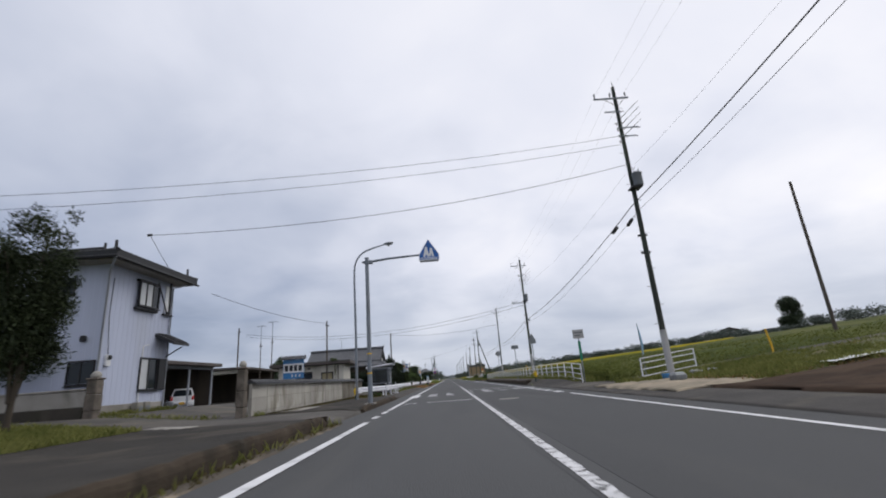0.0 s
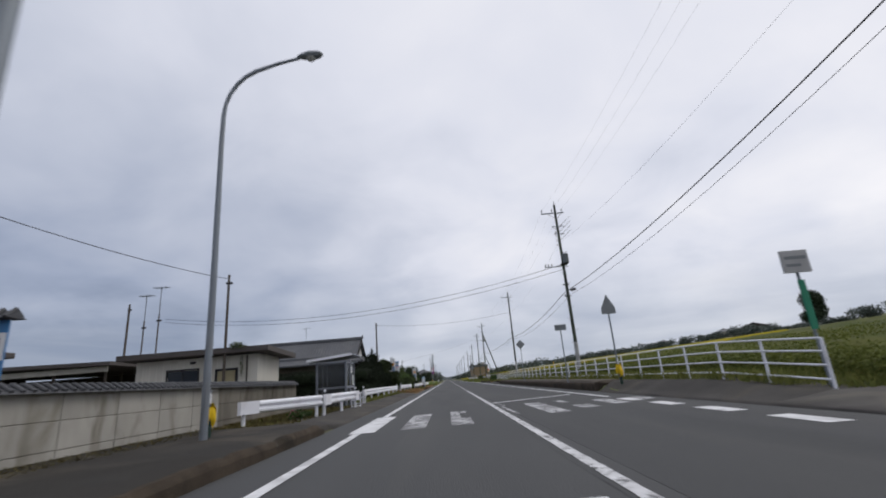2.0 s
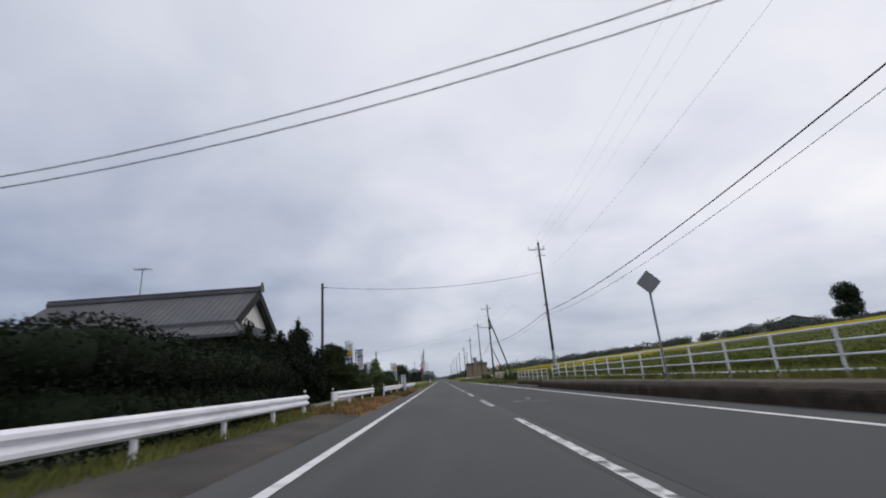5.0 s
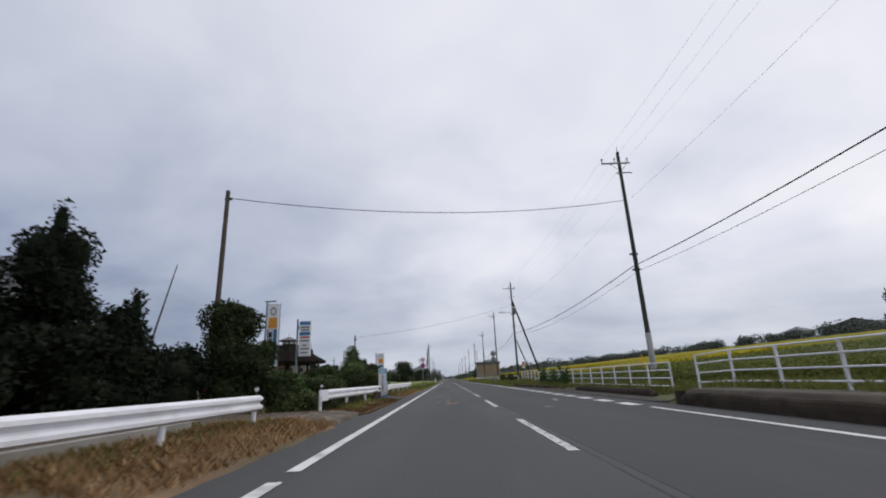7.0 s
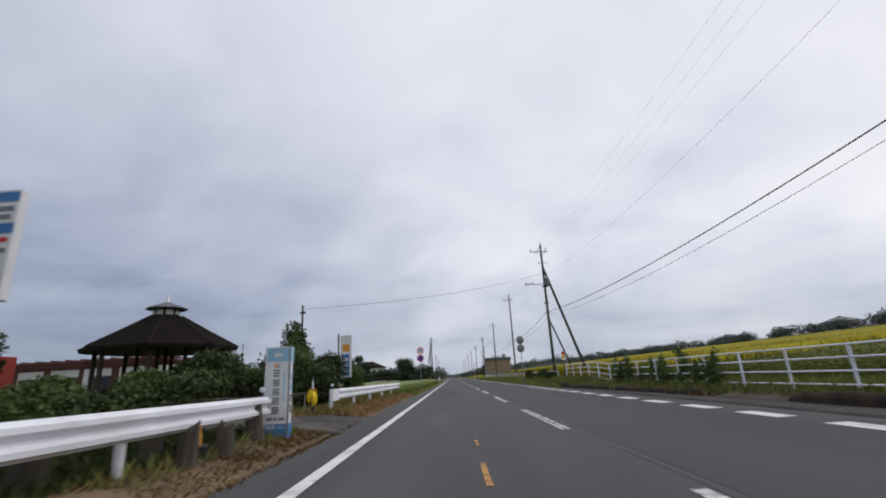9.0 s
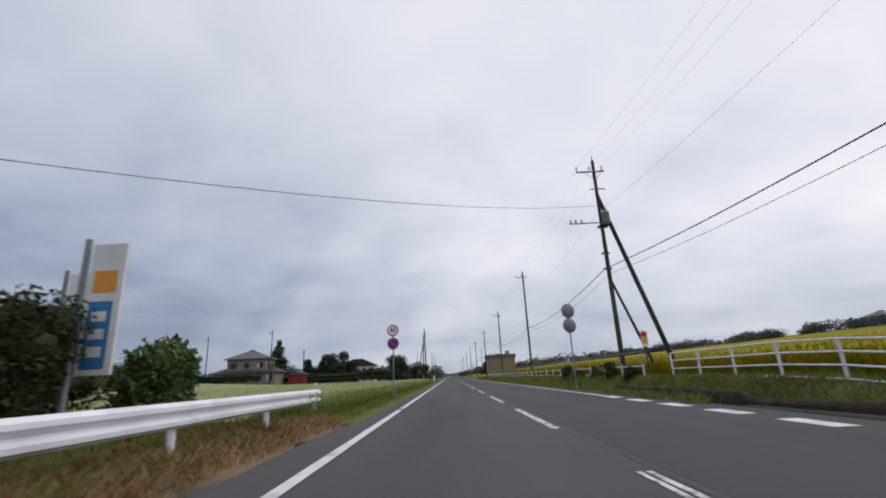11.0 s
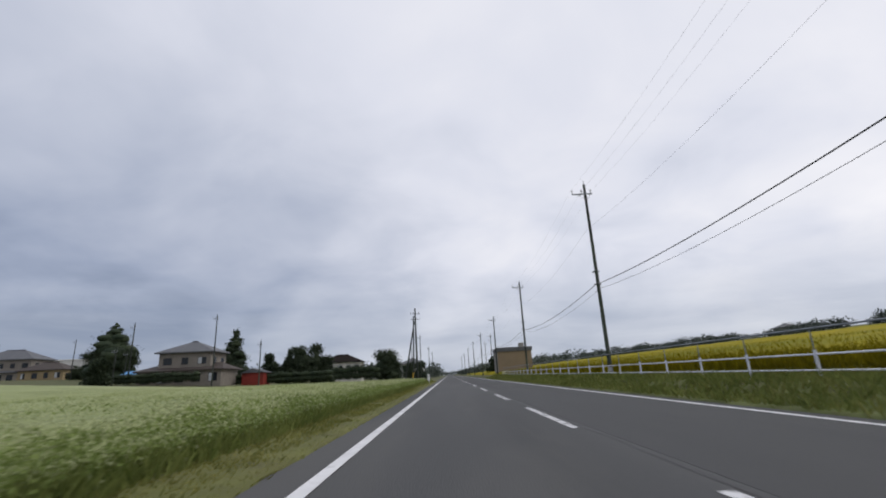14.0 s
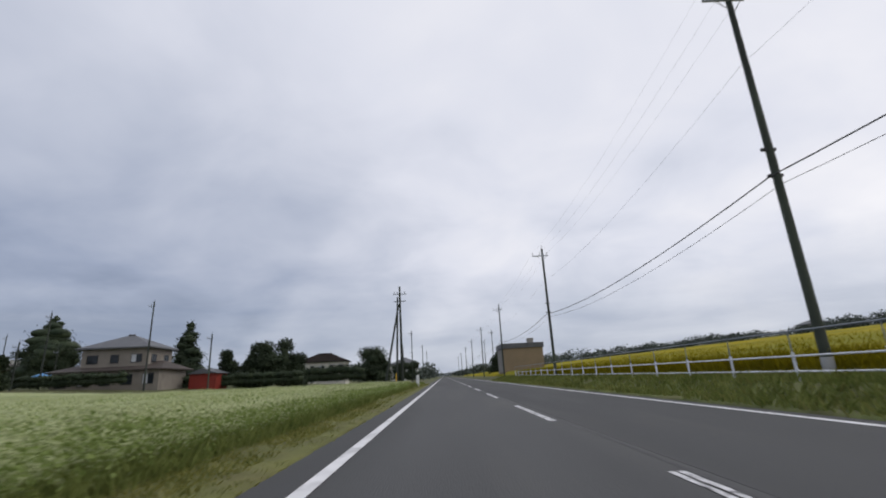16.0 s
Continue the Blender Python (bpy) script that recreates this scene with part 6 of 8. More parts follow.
part("ridge_cap", Mesh().box(-5.95, JX + 0.36, -0.15, 0.15, 5.86, 6.05, 0.03).box(-5.95, JX + 0.36, -0.10, 0.10, 6.06, 6.18, 0.03), ROOF_GREY, jr)
part("ridge_end", Mesh().extrude([(-0.2, 5.9), (0.2, 5.9), (0.16, 6.2), (0.06, 6.26), (0.03, 6.38), (-0.03, 6.38), (-0.06, 6.26), (-0.16, 6.2)], "x", JX + 0.37, JX + 0.47), ROOF_GREY, jr)
part("gable_wall", Mesh().extrude([(-JG + 0.2, 3.9), (JG - 0.2, 3.9), (0, 5.6)], "x", JX - 0.3, JX), WHITE_WALL, jr, "white plastered gable")
# skirt roof round the gable
EX, EY, EZ = JX + 0.95, JW + 0.8, 3.42
iz, ix, iy = 4.1, JX + 0.02, JG - 0.3
sk = [(-6.5, -EY, EZ), (EX, -EY, EZ), (EX, EY, EZ), (-6.5, EY, EZ), (-6.5, -iy, iz), (ix, -iy, iz), (ix, iy, iz), (-6.5, iy, iz)]
sk += [(x, y, z - 0.14) for x, y, z in sk]
js = part("skirt_roof", Mesh().add(sk, [(0, 1, 5, 4), (1, 2, 6, 5), (2, 3, 7, 6), (8, 12, 13, 9), (9, 13, 14, 10), (10, 14, 15, 11), (0, 8, 9, 1), (1, 9, 10, 2), (2, 10, 11, 3)]), ROOF_GREY, jh, "lower grey tiled eaves")
tile_rows(js, sk[1], sk[2], sk[5], sk[6], 0.30, 0.03, ROOF_GREY)
tile_rows(js, sk[0], sk[1], sk[4], sk[5], 0.30, 0.03, ROOF_GREY)
for e, t in ((sk[1], sk[5]), (sk[2], sk[6])):
    part("hip_ridge", Mesh().rod(e, t, 0.1, n=8), ROOF_GREY, js)
part("fascia", Mesh().box(EX - 0.06, EX - 0.02, -EY, EY, EZ - 0.26, EZ - 0.14, 0.005), BARGE, js)
for y in (-1.1, 1.55):
    w_ = window(jh, JX, y, 0.7, 1.5, 2.0, "x+", 3, True)
    for z in (0.5, 1.0, 1.5):
        part("glazing_bar", Mesh().box(-0.75, 0.75, -0.05, -0.03, z - 0.02, z + 0.02), OLD_WOOD, w_)
for y in (-JW, -0.3, JW):
    part("corner_post", Mesh().box(JX - 0.04, JX + 0.05, y - 0.07, y + 0.07, -0.1, 3.45, 0.01), OLD_WOOD, jh)
ant = thing("antenna", "thin television aerial above the house roof", "antenna", (-15.5, 69.0, 6.1))
part("mast", Mesh().rod((0, 0, -0.2), (0, 0, 1.7), 0.025, n=6), GALVA, ant)
for k in range(6):
    part("element", Mesh().rod((-0.35 + 0.14 * k, -0.28, 1.65), (-0.35 + 0.14 * k, 0.28, 1.65), 0.012, n=5), GALVA, ant)
part("boom", Mesh().rod((-0.45, 0, 1.65), (0.5, 0, 1.65), 0.014, n=5), GALVA, ant)
copy_thing(ant, pose(-16.5, 44.0, 5.9))
copy_thing(ant, pose(-18.0, 45.0, 5.7))

# storehouse behind the garden hedge
st = thing("storehouse", "dark timber storehouse with a grey banded tile roof", "house", (-17.6, 81.3, 0.2))
part("wall", Mesh().box(-3.0, 3.0, -2.4, 2.4, -0.2, 3.4), OLD_WOOD, st)
rm, r0, r1, ev = hip_roof(-3.0, 3.0, -2.4, 2.4, 3.5, 2.5, "x", 1.4, 0.5, 0.14)
sr = part("roof", rm, ROOF_GREY, st, "grey tiled roof with pale courses")
for k in range(1, 9):
    u = k / 9
    for (e0, e1), (t0, t1) in (((ev[0], ev[1]), (r0, r1)), ((ev[1], ev[2]), (r1, r1))):
        a, b = Vector(e0).lerp(Vector(t0), u), Vector(e1).lerp(Vector(t1), u)
        part("tile_course", Mesh().rod(a, b, 0.045, n=5), ROOF_GREY, sr)
for e, t in ((ev[1], r1), (ev[2], r1)):
    part("hip_ridge", Mesh().rod(e, t, 0.09, n=8), ROOF_GREY, sr)

# bus shelter
# pane colour darkened to carry the shelter's dim inside
GLASS = glass_mat("dim_interior_glass", (0.05, 0.056, 0.06), 0.12, 0.45)
SHELTER_GREY = mat("blue_grey_shelter_frame", (0.20, 0.215, 0.25), 0.5, 0.15, vary=0.12, scale=1.0, grain=20, bump=0.05, dirt=(0.12, 0.12, 0.125), dirt_amount=0.4)
bs = thing("bus_shelter", "small grey aluminium bus shelter with dark glass and a corrugated roof", "bus shelter", (-5.95, 42.3, 0.03))
X0, X1, Y0, Y1, HS = -0.6, 0.85, -0.95, 0.95, 2.3
for x in (X0, X1):
    for y in (Y0, 0.0, Y1):
        part("post", Mesh().box(x - 0.05, x + 0.05, y - 0.055, y + 0.055, -0.02, HS, 0.008), SHELTER_GREY, bs)
for z in (0.05, 1.02, HS - 0.05):
    for y in (Y0, Y1):
        part("rail", Mesh().box(X0, X1, y - 0.03, y + 0.03, z - 0.045, z + 0.045, 0.006), SHELTER_GREY, bs)
    part("rail", Mesh().box(X0 - 0.03, X0 + 0.03, Y0, Y1, z - 0.045, z + 0.045, 0.006), SHELTER_GREY, bs)
    part("rail", Mesh().box(X1 - 0.035, X1 + 0.035, Y0, Y1, z - 0.06, z + 0.06, 0.006), SHELTER_GREY, bs)
for z0, z1 in ((0.09, 0.97), (1.07, 2.2)):
    for y in (Y0, Y1):
        pn = part("glass_pane", Mesh().box(X0 + 0.05, X1 - 0.05, y - 0.006, y + 0.006, z0, z1), GLASS, bs)
    for a, b in ((Y0 + 0.05, -0.05), (0.05, Y1 - 0.05)):
        part("glass_pane", Mesh().box(X0 - 0.006, X0 + 0.006, a, b, z0, z1), GLASS, bs)
    for a, b in ((Y0 + 0.05, -0.05), (0.05, Y1 - 0.05)):
        part("glass_pane", Mesh().box(X1 - 0.006, X1 + 0.006, a, b, z0, z1), GLASS, bs)
# corrugated roof, sloping up towards the road
m = Mesh()
n = 96
top = []
for k in range(n + 1):
    y = -1.2 + 2.4 * k / n
    w = 0.045 * math.sin(2 * math.pi * y / 0.27)
    top += [(-1.05, y, 2.40 + w), (1.2, y, 2.60 + w)]
m.add(top + [(x, y, z - 0.012) for x, y, z in top], [(2 * k, 2 * k + 1, 2 * k + 3, 2 * k + 2) for k in range(n)] + [(2 * n + 2 + 2 * k + 2, 2 * n + 2 + 2 * k + 3, 2 * n + 2 + 2 * k + 1, 2 * n + 2 + 2 * k) for k in range(n)], True)
part("roof", m, ALU, bs, "corrugated metal roof")
for y in (-1.22, 1.22):
    part("fascia", Mesh().add([(-1.06, y - 0.015, 2.33), (1.21, y - 0.015, 2.53), (1.21, y + 0.015, 2.53), (-1.06, y + 0.015, 2.33), (-1.06, y - 0.015, 2.46), (1.21, y - 0.015, 2.66), (1.21, y + 0.015, 2.66), (-1.06, y + 0.015, 2.46)], [(3, 2, 1, 0), (4, 5, 6, 7), (0, 1, 5, 4), (1, 2, 6, 5), (2, 3, 7, 6), (3, 0, 4, 7)]), WHITE_METAL, bs, "pale roof edge strip")
part("roof_beam", Mesh().box(-1.0, 1.1, Y0 - 0.04, Y0 + 0.04, 2.24, 2.32, 0.008), ALU, bs)
part("roof_beam", Mesh().box(-1.0, 1.1, Y1 - 0.04, Y1 + 0.04, 2.24, 2.32, 0.008), ALU, bs)
part("floor_slab", Mesh().box(-1.0, 1.0, -1.1, 1.1, -0.1, 0.03, 0.01), CONCRETE, bs)
be = part("bench", Mesh().box(X0 + 0.08, X0 + 0.45, Y0 + 0.2, Y1 - 0.2, 0.38, 0.44, 0.01), WOOD_POLE, bs)
for y in (Y0 + 0.35, Y1 - 0.35):
    part("bench_leg", Mesh().box(X0 + 0.12, X0 + 0.4, y - 0.03, y + 0.03, 0.03, 0.38), ALU, be)
for z0, z1, y0, y1 in ((1.72, 2.08, 0.12, 0.55), (1.1, 1.62, 0.55, 0.85)):
    po = part("notice", Mesh().box(X1 + 0.012, X1 + 0.02, y0, y1, z0, z1), AD_WHITE, bs, "paper notice behind the glass")
    for k in range(3):
        part("text_bar", Mesh().box(X1 + 0.02, X1 + 0.023, y0 + 0.05, y1 - 0.05, z0 + 0.1 + 0.1 * k, z0 + 0.14 + 0.1 * k), GREEN_SIGN if z0 < 1.5 else SIGN_BACK, po)

# thatch-dark pavilion with a small lantern roof
pv = thing("pavilion", "octagonal pavilion with a dark shingle roof and lantern top", "pavilion", (-12.95, 102.3, 0.3))
def octagon(r, z, n=8, off=0.3927):
    return [(r * math.cos(2 * math.pi * k / n + off), r * math.sin(2 * math.pi * k / n + off), z) for k in range(n)]
def shell(rings):
    n = len(rings[0])
    return Mesh().add(sum(rings, []), [(i * n + k, i * n + (k + 1) % n, (i + 1) * n + (k + 1) % n, (i + 1) * n + k) for i in range(len(rings) - 1) for k in range(n)])
pr = part("roof", shell([octagon(2.95, 2.42), octagon(3.0, 2.55), octagon(1.8, 3.22), octagon(0.62, 3.94)]), ROOF_DARK, pv)
for k in range(8):
    (x0, y0, _), (x1, y1, _), (x2, y2, _) = octagon(3.0, 0)[k], octagon(1.8, 0)[k], octagon(0.62, 0)[k]
    part("hip_cap", Mesh().tube([(x0, y0, 2.54), (x1, y1, 3.23), (x2, y2, 3.95)], [0.06, 0.055, 0.045], 6), ROOF_DARK, pr)
for q in range(20):
    u = (q + 0.5) / 20
    r0, z0 = (3.0 - 2.38 * u, 2.55 + 1.39 * u)
    part("shingle_course", shell([octagon(r0 + 0.012, z0 + 0.004), octagon(r0 + 0.01, z0 + 0.016), octagon(r0 - 0.05, z0 + 0.045)]), ROOF_DARK, pr)
part("roof_lining", shell([octagon(2.9, 2.43), octagon(0.3, 2.9)]), OLD_WOOD, pv)
part("lantern", shell([octagon(0.52, 3.86), octagon(0.52, 4.36)]), OLD_WOOD, pv)
for k in range(8):
    a = 2 * math.pi * k / 8
    part("lantern_window", Mesh().box(-0.14, 0.14, -0.02, 0.02, 0, 0.22, 0.004), WHITE_WALL, pv, at=pose(0.485 * math.cos(a), 0.485 * math.sin(a), 3.99, 0, 0, math.degrees(a) + 90))
part("lantern_roof", shell([octagon(0.82, 4.24), octagon(0.84, 4.29), octagon(0.1, 4.58)]), ROOF_GREY, pv)
part("finial", Mesh().lathe([(0.1, 4.5), (0.06, 4.68), (0.03, 4.8), (0.0, 5.05)], 8), SIGN_WHITE, pv, "small white finial")
for k in range(8):
    x, y, z = octagon(2.4, 0)[k]
    part("post", Mesh().rod((x, y, -0.2), (x, y, 2.7), 0.09, n=8), OLD_WOOD, pv)
for k in range(8):
    if k not in (5, 6):
        (xa, ya, _), (xb, yb, _) = octagon(2.4, 0)[k], octagon(2.4, 0)[(k + 1) % 8]
        part("handrail", Mesh().rod((xa, ya, 0.85), (xb, yb, 0.85), 0.05, n=6), OLD_WOOD, pv)
        part("bench", Mesh().rod((xa * 0.9, ya * 0.9, 0.4), (xb * 0.9, yb * 0.9, 0.4), 0.11, n=6), OLD_WOOD, pv)
for k in range(4):
    x, y, z = octagon(0.9, 0)[2 * k]
    part("inner_post", Mesh().rod((x, y, -0.2), (x, y, 2.75), 0.08, n=8), OLD_WOOD, pv)
per = thing("pergola", "long red-brown timber pergola beside the pavilion", "pergola", (-17.4, 105.6, 0.45))
for k in range(6):
    for y in (0, 2.2):
        part("post", Mesh().box(-7.0 + 1.8 * k - 0.07, -7.0 + 1.8 * k + 0.07, y - 0.07, y + 0.07, -0.1, 2.1, 0.01), RED_WOOD, per)
for y in (0, 2.2):
    part("beam", Mesh().box(-7.6, 2.6, y - 0.06, y + 0.06, 2.05, 2.3, 0.01), RED_WOOD, per)
for k in range(14):
    part("rafter", Mesh().box(-7.4 + 0.75 * k - 0.04, -7.4 + 0.75 * k + 0.04, -0.4, 2.6, 2.3, 2.4), RED_WOOD, per)
hall = thing("flat_building", "low white hall with dark windows behind the pergola", "building", (-27.0, 114.0, 0.3))
part("wall", Mesh().box(-9, 7, 0, 6, -0.4, 2.75), WHITE_WALL, hall)
part("roof_edge", Mesh().box(-9.3, 7.3, -0.35, 6.3, 2.75, 2.95, 0.03), ROOF_DARK, hall)
for k in range(6):
    window(hall, -7.4 + 2.6 * k, 0, 0.9, 1.5, 1.1, "y-", 2, False, False)
single("red_machine", Mesh().box(-0.55, 0.55, -0.5, 0.5, -0.4, 2.0, 0.03), RED_BARN, "red painted tank beside the pavilion", "tank", (-17.3, 99.2, 0.6))
single("blue_sheet", Mesh().box(-0.5, 0.5, -0.3, 0.3, 0, 0.45, 0.1), BLUE_TARP, "folded blue sheet on the ground", "sheet", (-10.8, 100.0, 0.2))

# tan utility building beside the road, far ahead
tb = thing("flat_building", "tan single-storey block with a dark flat roof edge", "building", (15.2, 238.0, 1.15))
tb.scale = (1.12, 1.0, 1.12)
part("wall", Mesh().box(-3.6, 3.6, 0, 9, -1, 4.1), TAN, tb)
part("roof_edge", Mesh().box(-3.8, 3.8, -0.2, 9.2, 4.0, 4.9, 0.05), ROOF_GREY, tb)
part("side_wall", Mesh().box(-3.62, -3.58, 0.2, 8.8, 0, 4.0), CONCRETE, tb)
part("rooftop_box", Mesh().box(1.5, 2.6, 3, 4.2, 4.9, 5.9, 0.03), CONCRETE, tb)


OCHRE_WALL = mat("ochre_wall", (0.30, 0.23, 0.13), 0.85, vary=0.14, scale=0.5, grain=12, bump=0.1, dirt=(0.16, 0.13, 0.10), dirt_amount=0.4)


def far_house(x, y, w, d, floors, label, wall_mat, roof_mat, turn=0.0, lower=0.0, skirt=None):
    z = ground_z(x, y) - 0.2
    h = thing("house", label, "house", (x, y, z), turn, group="houses across the field")
    height = 3.25 * floors
    part("wall", Mesh().box(-w / 2, w / 2, -d / 2, d / 2, -0.4, height), wall_mat, h)
    rm, r0, r1, ev = hip_roof(-w / 2, w / 2, -d / 2, d / 2, height, min(w, d) * 0.28, "x" if w >= d else "y", min(w, d) * 0.55 + 0.6, 0.7, 0.2)
    rr = part("roof", rm, roof_mat, h)
    part("ridge_cap", Mesh().rod(r0, r1, 0.18, n=6), roof_mat, rr)
    for f in range(floors):
        n = max(2, int(w / 2.8))
        for k in range(n):
            window(h, -w / 2 + w * (k + 0.5) / n, -d / 2, 0.9 + 3.25 * f, 1.5 if (k + f) % 2 else 1.1, 1.2 if f else 1.5, "y-", 2, (k + f) % 3 == 0, False)
        for k in range(max(1, int(d / 3.5))):
            window(h, w / 2, -d / 2 + d * (k + 0.5) / max(1, int(d / 3.5)), 0.9 + 3.25 * f, 1.4, 1.2, "x+", 2, False, False)
    if lower:
        rm2, *_ = hip_roof(-w / 2 - lower, w / 2 + lower, -d / 2 - lower * 0.6, d / 2 + 0.5, 3.0, 1.4, "x", 2.4, 0.6, 0.18)
        part("wing_wall", Mesh().box(-w / 2 - lower, w / 2 + lower, -d / 2 - lower * 0.6, d / 2 - 0.5, -0.4, 2.9), wall_mat, h)
        part("lower_roof", rm2, skirt or roof_mat, h)
        n = int((w + 2 * lower) / 2.6)
        for k in range(n):
            window(h, -w / 2 - lower + (w + 2 * lower) * (k + 0.5) / n, -d / 2 - lower * 0.6, 0.8, 1.5, 1.5, "y-", 2, k % 3 == 1, False)
    return h


far_house(-52.3, 222.0, 9.6, 8.0, 2, "two-storey beige house with grey hipped roof and brown skirt roof", BROWN_WALL, ROOF_GREY, 6, 2.8, ROOF_BROWN)
far_house(-37.4, 289.0, 14.0, 9.0, 2, "pale house with a dark hipped roof behind a hedge", PLASTER, ROOF_DARK, 4)
far_house(-166.0, 303.0, 16.0, 10.0, 2, "beige house with a brown-grey tiled roof", BROWN_WALL, ROOF_GREY, 10, 3.2).scale = (1.25, 1.25, 1.35)
far_house(-142.0, 292.0, 13.0, 8.0, 1, "low tiled house with an ochre wall", OCHRE_WALL, ROOF_BROWN, 8).scale = (1.1, 1.1, 1.2)
far_house(-16.0, 330.0, 10.0, 8.0, 2, "pale house far along the road", WHITE_WALL, ROOF_GREY)
far_house(-30.0, 350.0, 12.0, 8.0, 2, "grey-roofed house far along the road", PLASTER, ROOF_GREY)
wb = thing("flat_building", "white flat-roofed building with an outside stair", "building", (-170.0, 334.0, ground_z(-170.0, 334.0) - 0.3), 18)
wb.scale = (1.3, 1.3, 1.5)
part("wall", Mesh().box(-7, 7, 0, 8, -2, 6.6), WHITE_WALL, wb)
part("parapet", Mesh().box(-7.2, 7.2, -0.2, 8.2, 6.5, 7.0, 0.05), WHITE_WALL, wb)
for k in range(4):
    for f in range(2):
        window(wb, -5 + 3.2 * k, 0, 0.8 + 2.9 * f, 1.6, 1.4, "y-", 2, False, False)
part("stair", Mesh().add([(7.2, 0, 0), (8.2, 0, 0), (11.5, 0, 7.5), (10.5, 0, 7.5), (7.2, 1, 0), (8.2, 1, 0), (11.5, 1, 7.5), (10.5, 1, 7.5)], [(0, 1, 2, 3), (7, 6, 5, 4), (0, 4, 5, 1), (2, 6, 7, 3), (1, 5, 6, 2), (0, 3, 7, 4)]), WHITE_WALL, wb)
rb = thing("barn", "small red sheet-metal barn beside the house", "barn", (-41.0, 224.0, ground_z(-41.0, 224.0)))
part("wall", Mesh().box(-2.2, 2.2, 0, 4, -0.3, 2.6), RED_BARN, rb)
part("roof", Mesh().extrude([(-2.6, 2.5), (2.6, 2.5), (0, 3.4)], "y", -0.4, 4.4), ROOF_GREY, rb)
bt = thing("tent", "blue sheet lean-to beside the house", "lean-to", (-63.5, 219.0, ground_z(-63.5, 219.0)))
part("sheet", Mesh().add([(-2, 0, 1.9), (2, 0, 1.9), (2, 3, 2.6), (-2, 3, 2.6), (-2, 0, 1.8), (2, 0, 1.8), (2, 3, 2.5), (-2, 3, 2.5)], [(0, 1, 2, 3), (7, 6, 5, 4), (0, 4, 5, 1), (2, 6, 7, 3)]), BLUE_TARP, bt)
for q in (-1.9, 1.9):
    part("post", Mesh().rod((q, 0.1, -0.2), (q, 0.1, 1.85), 0.05, n=6), GALVA, bt)
# A-frame of poles beside the field road
ap = thing("utility_pole", "tall pole with a slanting prop and second pole", "utility pole", (-5.1, 195.5, 0.05))
part("shaft", Mesh().rod((0, 0, -0.3), (-0.1, 0, 10.8), 0.15, 0.10, 10), POLE_DARK, ap)
part("prop", Mesh().rod((-1.9, -0.3, -0.3), (-0.25, 0, 8.8), 0.12, 0.09, 10), POLE_DARK, ap)
part("second_pole", Mesh().rod((-0.55, -0.5, -0.3), (-0.35, 0, 9.6), 0.12, 0.09, 10), POLE_DARK, ap)
part("crossarm", Mesh().box(-0.85, 0.65, -0.05, 0.05, 9.9, 9.98, 0.01), GALVA, ap)
part("crossarm", Mesh().box(-0.75, 0.55, -0.05, 0.05, 9.1, 9.18, 0.01), GALVA, ap)
for q in (-0.7, -0.35, 0.45):
    part("insulator", Mesh().lathe([(0.0, 0.26), (0.05, 0.22), (0.03, 0.12), (0.05, 0.06), (0.0, 0.0)], 7, (q, 0, 9.98)), PORCELAIN, ap)
part("yellow_guard", Mesh().rod((-0.62, -0.62, -0.1), (-0.6, -0.62, 1.5), 0.05, n=8), YELLOW, ap, "yellow guy-wire guard")
part("foot_block", Mesh().box(-2.3, -1.2, -0.7, 0.1, -0.2, 0.35, 0.04), CONCRETE, ap)
single("marker_post", Mesh().box(-0.16, 0.16, -0.03, 0.03, -0.1, 1.2, 0.01), SIGN_WHITE, "white marker board on the verge beside the pole", "marker", (-3.7, 199.0, 0.08))
for x, y, h in ((-44.2, 214.0, 14.2), (-61.2, 216.0, 13.6), (-59.8, 210.0, 8.6), (-38.0, 220.0, 9.5), (-100.0, 250.0, 15.0), (-160.0, 290.0, 19.0), (-8.5, 262.0, 12.5), (-8.0, 310.0, 12.0), (-8.0, 350.0, 12.0), (-14.0, 300.0, 11.5), (-76.0, 236.0, 10.0)):
    utility_pole(x, y, h, "thin dark utility pole among the houses", 0, 1.0, r=0.14, group="far utility poles")

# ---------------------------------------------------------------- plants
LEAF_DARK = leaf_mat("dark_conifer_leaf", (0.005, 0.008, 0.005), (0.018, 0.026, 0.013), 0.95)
LEAF_DEEP = leaf_mat("deep_green_leaf", (0.013, 0.021, 0.010), (0.055, 0.072, 0.027), 0.8)
LEAF_OLIVE = leaf_mat("olive_leaf", (0.026, 0.042, 0.016), (0.09, 0.115, 0.040))
LEAF_GREEN = leaf_mat("garden_leaf", (0.032, 0.062, 0.018), (0.115, 0.165, 0.050))
LEAF_FIELD = leaf_mat("field_leaf", (0.070, 0.094, 0.024), (0.185, 0.20, 0.05), 0.7, 0.25)
# far leaves paler and bluer: distance haze is put into this colour
LEAF_WOODS = leaf_mat("haze_paled_woods_leaf", (0.055, 0.072, 0.062), (0.115, 0.135, 0.115))
LEAF_FAR = leaf_mat("far_tree_leaf", (0.018, 0.030, 0.018), (0.050, 0.066, 0.034))
LEAF_CROP = leaf_mat("crop_leaf", (0.125, 0.18, 0.042), (0.29, 0.355, 0.115), 0.7, 0.4)
LEAF_EDGE = leaf_mat("field_edge_leaf", (0.14, 0.185, 0.045), (0.34, 0.38, 0.125), 0.8, 0.4)
LEAF_WHITE = leaf_mat("buckwheat_flower", (0.30, 0.345, 0.15), (0.52, 0.54, 0.32), 0.8, 0.3)
